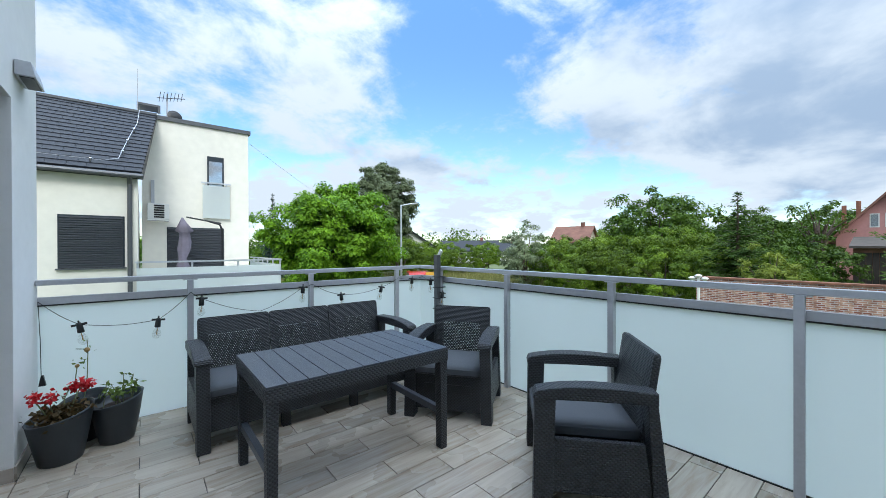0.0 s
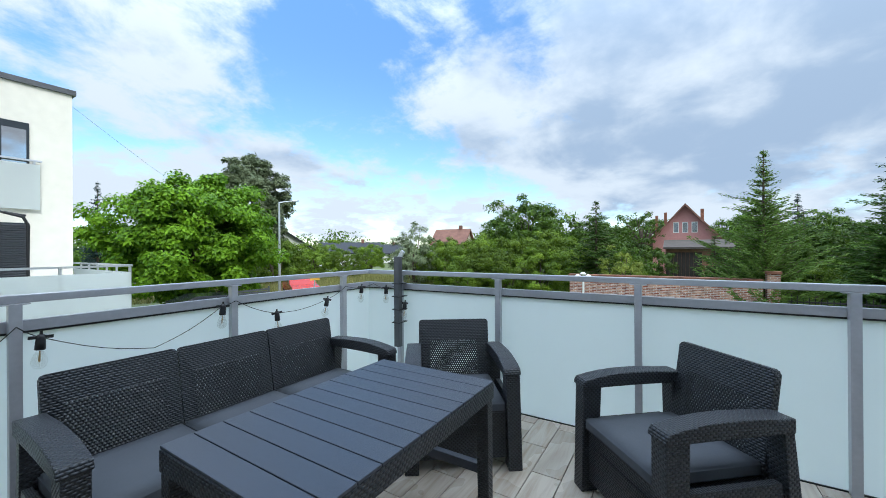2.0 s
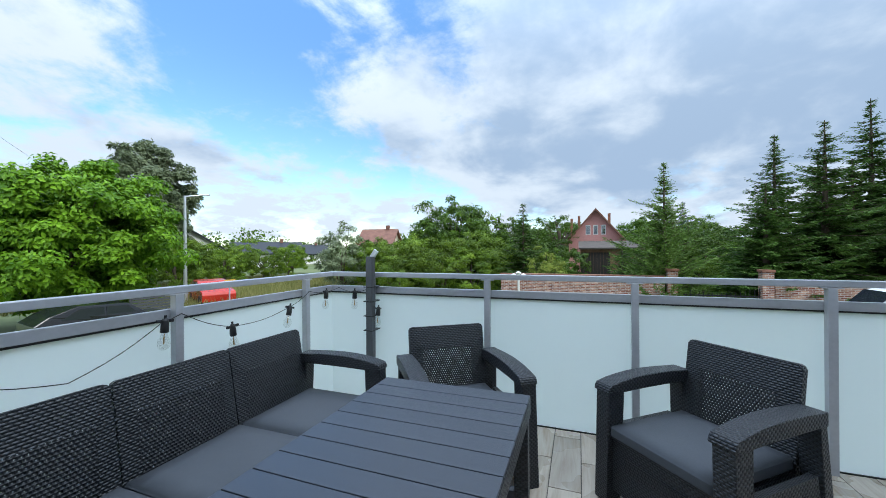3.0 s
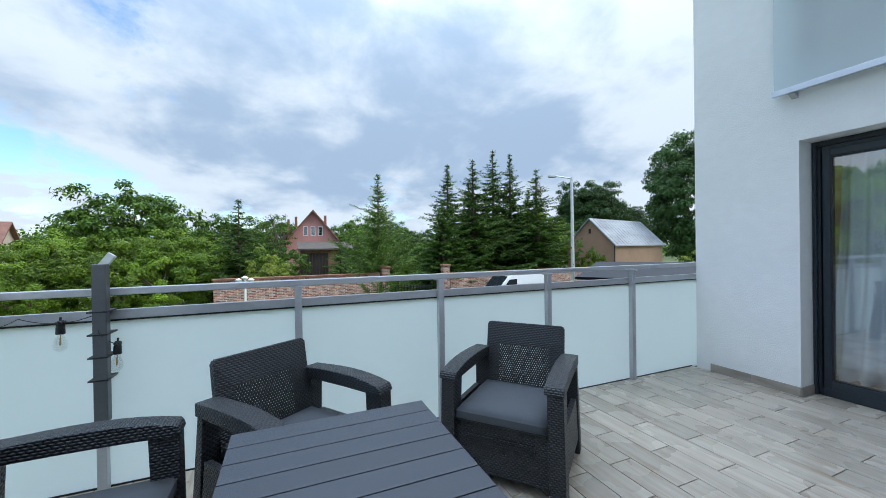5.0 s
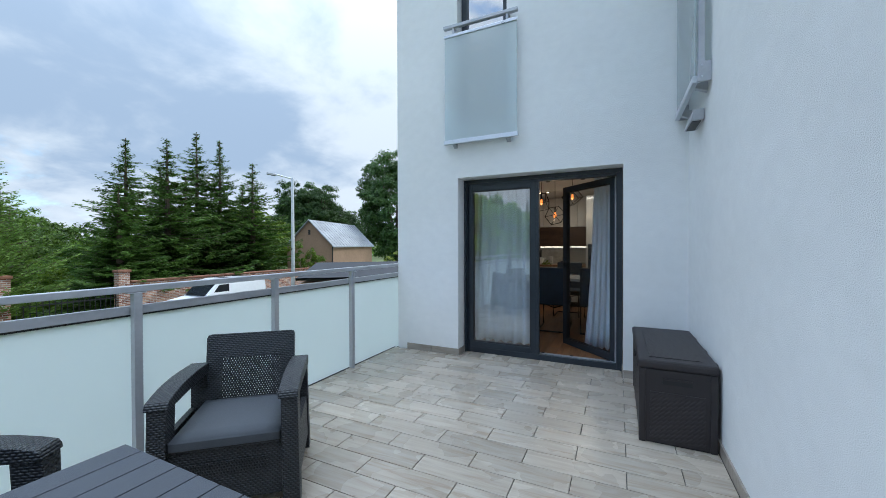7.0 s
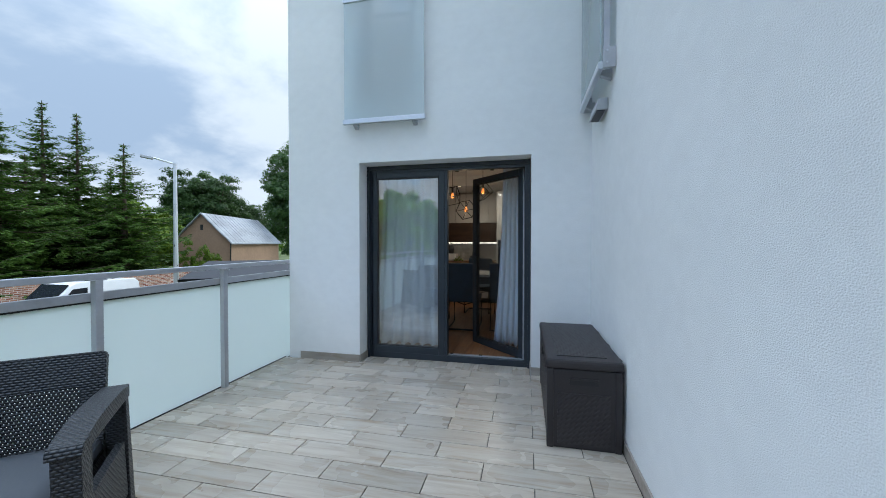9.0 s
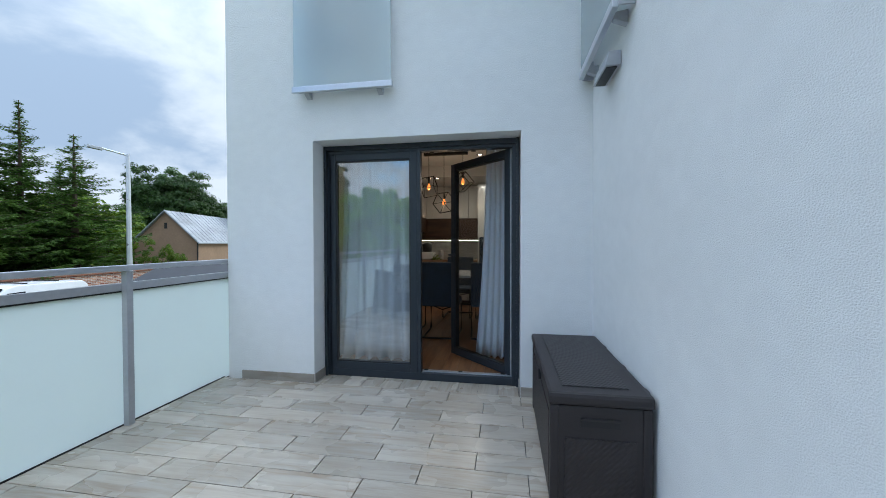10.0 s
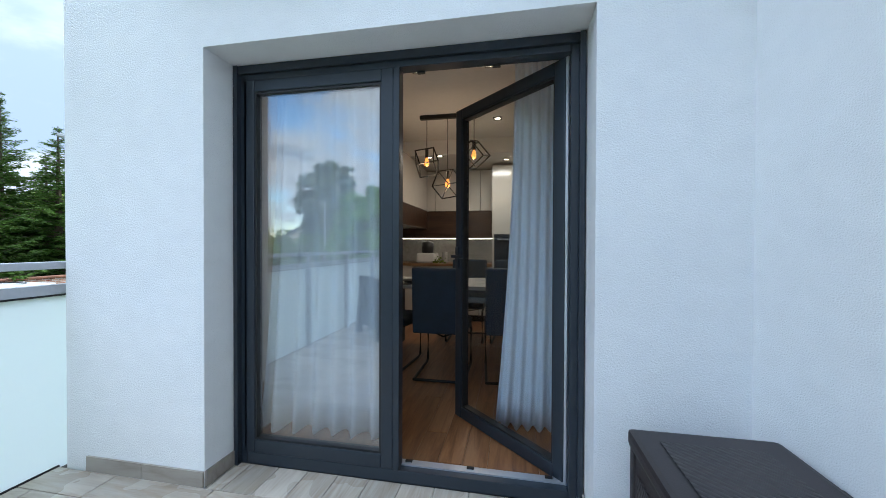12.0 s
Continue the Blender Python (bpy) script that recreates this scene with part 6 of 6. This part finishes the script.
for y, z in ((-0.16, 2.35), (0.16, 2.35), (0, 2.42)):
    part("lantern", lathe([(0.04, 0.0), (0.075, 0.03), (0.08, 0.06), (0.10, 0.07), (0.05, 0.10), (0.01, 0.12)], 12), WHITE_TOP, glamp, m=pose(0, y, z))


def street_lamp(x, y, h, arm, rz, label):
    s = thing("street_lamp", label, "street lamp", "street lamps", m=pose(x, y, GROUND, 0, 0, rz))
    part("pole", tube([(0, 0, 0), (0, 0, h * 0.4), (0, 0, h)], 0, 10, [0.11, 0.085, 0.06]), ALU_LIGHT, s)
    part("arm", tube([(0, 0, h - 0.05), (arm, 0, h + 0.12)], 0.035, 8), ALU_LIGHT, s)
    part("lantern", box(-0.03, 0.36, -0.09, 0.09, -0.06, 0.04, 0.02, m=pose(arm, 0, h + 0.1, 0, -8, 0)), ALU, s)


street_lamp(13.82, -9.14, 6.5, 0.72, 47, "grey galvanised street lamp with a short arm")
street_lamp(15.4, 24.6, 6.6, 0.9, -33, "grey concrete street lamp beside the walnut tree")

# cars
CAR_WHITE = material("white_car_paint", (0.75, 0.77, 0.80), 0.2, vary=0.02)
CAR_RED = material("red_car_paint", (0.42, 0.025, 0.012), 0.2, vary=0.04)
CAR_BLACK = material("black_car_paint", (0.012, 0.013, 0.016), 0.15, vary=0.05)
RUBBER = material("tyre_rubber", (0.015, 0.015, 0.015), 0.85, vary=0.15)


def car(x, y, rz, paint, profile, glass, width, wheels, name, label, r=0.32):
    c = thing(name, label, "car", m=pose(x, y, GROUND + 0.03, 0, 0, rz))
    b = prism(profile, "x", -width / 2, width / 2, 0.03)
    for v in b.verts:
        if v.co.z > 0.9:
            v.co.x *= 1 - 0.16 * (v.co.z - 0.9)
    part("body", b, paint, c)
    for i, gl in enumerate(glass):
        for s in (-1, 1):
            zc = sum(p[1] for p in gl) / len(gl)
            xo = s * (width / 2) * (1 - 0.16 * (zc - 0.9)) + s * 0.004
            gb = prism(gl, "x", xo - 0.01, xo + 0.01)
            part("window", gb, BLACKOUT, c)
    for wy in wheels:
        for s in (-1, 1):
            wh = part("tyre", lathe([(r * 0.6, -0.1), (r * 0.95, -0.1), (r, -0.06), (r, 0.06), (r * 0.95, 0.1), (r * 0.6, 0.1)], 24), RUBBER, c, m=pose(s * (width / 2 - 0.08), wy, r, 0, 90, 0))
            part("rim", lathe([(r * 0.62, -0.08), (r * 0.62, 0.085), (r * 0.2, 0.07)], 16), ALU_LIGHT, wh)
    return c


van_prof = [(-2.15, 0.35), (-2.15, 0.85), (-2.0, 1.05), (-1.25, 1.18), (-0.6, 1.80), (-0.25, 1.90), (1.9, 1.88), (2.08, 1.75), (2.15, 0.9), (2.15, 0.35)]
van = car(16.6, -7.45, 180, CAR_WHITE, van_prof, [[(-0.95, 1.22), (-0.55, 1.66), (-0.05, 1.68), (-0.05, 1.2)]], 1.8, (-1.35, 1.3), "van", "white delivery van parked beside the brick wall")
van.matrix_basis = van.matrix_basis @ Matrix.Diagonal((0.9, 0.88, 0.97, 1))
part("roof_rack", boxes((-0.6, 0.6, 0.1, 0.16, 1.915, 1.95), (-0.6, 0.6, 1.1, 1.16, 1.915, 1.95)), BLACK, van)
part("windscreen", prism([(-1.22, 1.21), (-0.62, 1.80), (-0.64, 1.83), (-1.27, 1.22)], "x", -0.72, 0.72), BLACKOUT, van)
part("bonnet_grille", box(-0.6, 0.6, -2.165, -2.145, 0.55, 0.75), BLACK, van)
hatch = [(-2.0, 0.3), (-2.0, 0.7), (-1.85, 0.88), (-1.0, 0.98), (-0.4, 1.42), (0.9, 1.46), (1.6, 1.2), (1.95, 0.95), (2.0, 0.35)]
car(16.6, 24.0, -26, CAR_RED, hatch, [[(-0.75, 1.0), (-0.35, 1.34), (0.2, 1.36), (0.2, 1.0)], [(0.26, 1.0), (0.26, 1.36), (0.9, 1.36), (1.35, 1.05)]], 1.75, (-1.25, 1.25), "hatchback", "red hatchback parked at the roadside")
car(8.3, 18.6, 80, CAR_BLACK, hatch, [[(-0.75, 1.0), (-0.35, 1.34), (0.2, 1.36), (0.2, 1.0)], [(0.26, 1.0), (0.26, 1.36), (0.9, 1.36), (1.35, 1.05)]], 1.75, (-1.25, 1.25), "hatchback", "black car parked under the walnut tree")
fence = thing("slat_fence", "dark grey slatted fence beside the road", "fence")
for i in range(9):
    part("slat", box(10.4, 12.2, 20.8, 20.83, GROUND + 0.1 + i * 0.13, GROUND + 0.2 + i * 0.13), ALU_DARK, fence)
for x in (10.4, 12.2):
    part("post", box(x - 0.04, x + 0.04, 20.83, 20.9, GROUND, GROUND + 1.35), ALU_DARK, fence)

sign = thing("road_sign", "small yellow sign board on a post", "sign", m=pose(15.4, 21.0, GROUND))
part("board", box(-0.35, 0.35, -0.02, 0.0, 1.42, 1.66), material("yellow_board", (0.65, 0.36, 0.05), 0.5, vary=0.05), sign)
part("post", box(-0.03, 0.03, 0.001, 0.05, 0, 1.6), ALU, sign)

# pink house with its shed
PINK = material("pink_render", (0.50, 0.25, 0.235), 0.9, vary=0.08, scale=0.6)
RED_TILE = material("red_roof_tile", (0.20, 0.095, 0.068), 0.8, vary=0.2, scale=1.2, bump=0.4, bump_scale=8)
ph = thing("pink_house", "pink rendered gable house with a steep red roof", "house", m=pose(38, 0.96, GROUND) @ Matrix.Diagonal((0.84, 0.84, 0.89, 1)))
part("wall", prism([(-2.9, 0), (2.9, 0), (2.9, 4.5), (0, 7.75), (-2.9, 4.5)], "x", 0, 9), PINK, ph)
for s in (-1, 1):
    part("roof", prism([(0, 7.75), (0, 7.98), (s * 3.4, 4.15), (s * 3.4, 3.92)], "x", -0.5, 9.5), RED_TILE, ph)
for y in (-0.8, 0, 0.8):
    w = part("window", box(-0.03, -0.001, y - 0.26, y + 0.26, 5.15, 6.2), WHITE_TOP, ph)
    part("pane", box(-0.04, -0.031, y - 0.19, y + 0.19, 5.23, 6.12), clear_pane("far_pane", (0.2, 0.3, 0.4), 0.4), w)
for y, z in ((2.6, 7.1), (1.75, 7.4), (-1.6, 7.6)):
    part("chimney", box(2.5, 2.9, y - 0.14, y + 0.14, 4.5, z), CAPS, ph)
shed = thing("wooden_shed", "old shed with dark plank doors and a grey roof", "shed", m=pose(32.6, 0, GROUND))
part("wall", box(0, 3.6, -2.0, 2.35, 0, 3.2), material("shed_brick", (0.30, 0.16, 0.10), 0.9, vary=0.2, scale=2), shed)
part("roof", prism([(-0.35, 3.21), (-0.35, 3.34), (3.9, 3.95), (3.9, 3.82)], "y", -2.2, 2.5), material("old_grey_roof", (0.085, 0.072, 0.062), 0.9, vary=0.2, scale=2), shed)
DARKWOOD = material("dark_planks", (0.035, 0.028, 0.024), 0.85, vary=0.3, scale=5, stretch=(4, 4, 0.4))
for i in range(9):
    part("plank", box(-0.05, -0.002, 0.1 + i * 0.25, 0.335 + i * 0.25, 0.05, 2.95), DARKWOOD, shed)

# barn
TAN = material("tan_render", (0.30, 0.195, 0.13), 0.9, vary=0.1, scale=0.5)
SHEET = material("grey_sheet_roof", (0.30, 0.325, 0.36), 0.45, 0.2, vary=0.22, scale=0.8, stretch=(1, 0.25, 1))
bang = math.degrees(math.atan2(-1.4, -5.0))
barn = thing("barn", "tan rendered barn with a pale grey sheet-metal roof", "barn", m=pose(25.2, -21.4, GROUND, 0, 0, bang) @ Matrix.Diagonal((0.84, 0.84, 0.85, 1)))
part("wall", prism([(-2.6, 0), (2.6, 0), (2.6, 3.95), (0, 6.55), (-2.6, 3.95)], "y", 0, 11.6), TAN, barn)
for s in (-1, 1):
    rf = part("roof", prism([(0, 6.60), (0, 6.70), (s * 2.85, 3.85), (s * 2.85, 3.75)], "y", -0.25, 11.9), SHEET, barn)
    for i in range(18):
        part("seam", prism([(0, 6.705), (0, 6.74), (s * 2.86, 3.89), (s * 2.86, 3.855)], "y", -0.2 + i * 0.7, -0.16 + i * 0.7), SHEET, rf)
part("vent", box(-0.12, 0.12, -0.03, -0.001, 5.1, 5.6), BLACK, barn)
part("downpipe", tube([(2.68, -0.06, 3.85), (2.62, -0.06, 0)], 0.06, 6), BLACK, barn)
part("window", box(2.601, 2.62, 3.4, 4.0, 1.2, 1.6), BLACK, barn)
lean = thing("low_garage", "low garage with a dark corrugated sheet roof", "garage", m=pose(10.45, -10.85, GROUND, 0, 0, -55.9) @ Matrix.Diagonal((1, 1.18, 1.0, 1)))
part("wall", boxes((-2.1, 2.1, -2.4, 2.4, 0, 1.85)), TAN, lean)
bm = bmesh.new()
cols = 44
top = [[bm.verts.new((-2.25 + 4.5 * i / cols, y, z + 0.42 * i / cols + 0.03 * math.cos(i * math.pi))) for i in range(cols + 1)] for y, z in ((-2.55, 2.06), (2.55, 2.02), (2.55, 1.96), (-2.55, 2.0))]
for a, b in ((0, 1), (1, 2), (2, 3), (3, 0)):
    for i in range(cols):
        bm.faces.new((top[a][i], top[a][i + 1], top[b][i + 1], top[b][i]))
bmesh.ops.recalc_face_normals(bm, faces=bm.faces)
part("roof", bm, ROOF_DARK, lean, "dark corrugated sheets")

# village houses in the distance
WHITE_FAR = material("far_white_wall", (0.72, 0.72, 0.70), 0.9, vary=0.05, scale=0.3)


def village_house(x, y, rz, w, d, eave, ridge, wall, roofm, label):
    h = thing("village_house", label, "house", "village houses", m=pose(x, y, GROUND, 0, 0, rz))
    part("wall", prism([(-d / 2, 0), (d / 2, 0), (d / 2, eave), (0, ridge), (-d / 2, eave)], "x", -w / 2, w / 2), wall, h)
    for s in (-1, 1):
        part("roof", prism([(0, ridge + 0.02), (0, ridge + 0.25), (s * (d / 2 + 0.5), eave - 0.2), (s * (d / 2 + 0.5), eave - 0.42)], "x", -w / 2 - 0.5, w / 2 + 0.5), roofm, h)
    for k in range(4):
        xx = -w / 2 + (k + 0.5) * w / 4
        part("window", box(xx - 0.4, xx + 0.4, -d / 2 - 0.03, -d / 2 - 0.001, 1.0, 2.2), BLACKOUT, h)
    part("chimney", box(w * 0.2, w * 0.2 + 0.6, -0.3, 0.3, ridge - 0.6, ridge + 0.9), RED_TILE, h)


village_house(57, 61, -45, 12, 7, 2.9, 4.7, WHITE_FAR, ROOF_DARK, "low white house with a dark roof in the village")
village_house(72, 64, -48, 9, 6, 2.6, 4.4, WHITE_FAR, ROOF_DARK, "white gabled house with a dark roof")
village_house(34.5, 52, 60, 10, 8, 3.3, 5.8, WHITE_FAR, ROOF_DARK, "white house half hidden behind trees")
village_house(61, 37.5, -78, 6, 6, 4.5, 6.9, material("old_grey_render", (0.42, 0.36, 0.29), 0.9, vary=0.15, scale=0.5), RED_TILE, "old grey house with a red tiled roof")


# ---------------------------------------------------------------- floor tiles
floor = thing("floor", "pale grey-brown wood-look plank tiles with dark joints", "floor", kind="structure")
PITCH, LENGTH, GAP = 0.1705, 0.58, 0.0046
tile_meshes = {}


def lay_tile(parent, name, x0, x1, y0, y1, mat, turned=False, z=-0.0118, th=0.0118):
    w, h = round(x1 - x0, 3), round(y1 - y0, 3)
    key = (w, h, turned, mat.name)
    if key not in tile_meshes:
        lw, lh = (h, w) if turned else (w, h)
        bm = box(-lw / 2, lw / 2, -lh / 2, lh / 2, 0, th)
        top = [e for e in bm.edges if all(v.co.z > th / 2 for v in e.verts)]
        bmesh.ops.bevel(bm, geom=top, offset=0.0012, segments=1, affect="EDGES")
        bm.normal_update()
        tile_meshes[key] = mesh_of(name, bm, mat)
    o = new(name, tile_meshes[key])
    o.parent = parent
    o.matrix_basis = pose((x0 + x1) / 2, (y0 + y1) / 2, z, 0, 0, 90 if turned else 0)
    return o


row, y = 0, SY + 0.0075
FX0, FX1 = WX + 0.012, GX - 0.014
while y < GY - 0.03:
    y1 = min(y + PITCH, GY - 0.014)
    phase = 0.075 if row % 2 == 0 else 0.36
    x = phase - LENGTH * 2
    while x < FX1:
        a, b = max(x, FX0), min(x + LENGTH, FX1)
        if b - a > 0.03:
            lay_tile(floor, "tile", a + GAP / 2, b - GAP / 2, y + GAP / 2, y1 - GAP / 2, TILE)
        x += LENGTH
    y, row = y + PITCH, row + 1
for yy in (WD0 + 0.02, WD0 + 0.02 + 0.31, WD0 + 0.02 + 0.62):
    lay_tile(floor, "tile", WX - 0.222, FX0 - GAP / 2, yy, min(yy + 0.305, WD1 - 0.012), TILE)
x = D0 + 0.012
while x < D1 - 0.02:
    x1 = min(x + 0.17, D1 - 0.012)
    lay_tile(floor, "tile", x + 0.0015, x1 - 0.0015, FY1 + 0.003, SY + 0.005, TILE, True)
    x += 0.17
baseboard = thing("baseboard", "wood-look skirting tiles along the house walls", "skirting", kind="structure")
for a, b in ((D1, D1 + 0.36), (D1 + 0.36, EX - 0.14), (WX + 0.012, D0)):
    part("tile", box(a + 0.002, b - 0.002, SY + 0.0005, SY + 0.011, 0.0005, 0.078), SKIRT, baseboard)
for xx in (D0, D1):
    s = 1 if xx == D0 else -1
    part("tile", box(min(xx, xx + s * 0.0105), max(xx, xx + s * 0.0105), FY1 + 0.003, SY, 0.0005, 0.078), SKIRT, baseboard)
y = SY + 0.012
while y < WD0:
    y1 = min(y + 0.6, WD0)
    part("tile", box(WX + 0.0005, WX + 0.011, y + 0.002, y1 - 0.002, 0.0005, 0.078), SKIRT, baseboard)
    y = y1
part("tile", box(WX + 0.0005, WX + 0.011, WD1, GY - 0.02, 0.0005, 0.078), SKIRT, baseboard)
part("tile", box(WX - 0.2, WX, WD1 - 0.011, WD1 - 0.0005, 0.0005, 0.078), SKIRT, baseboard)
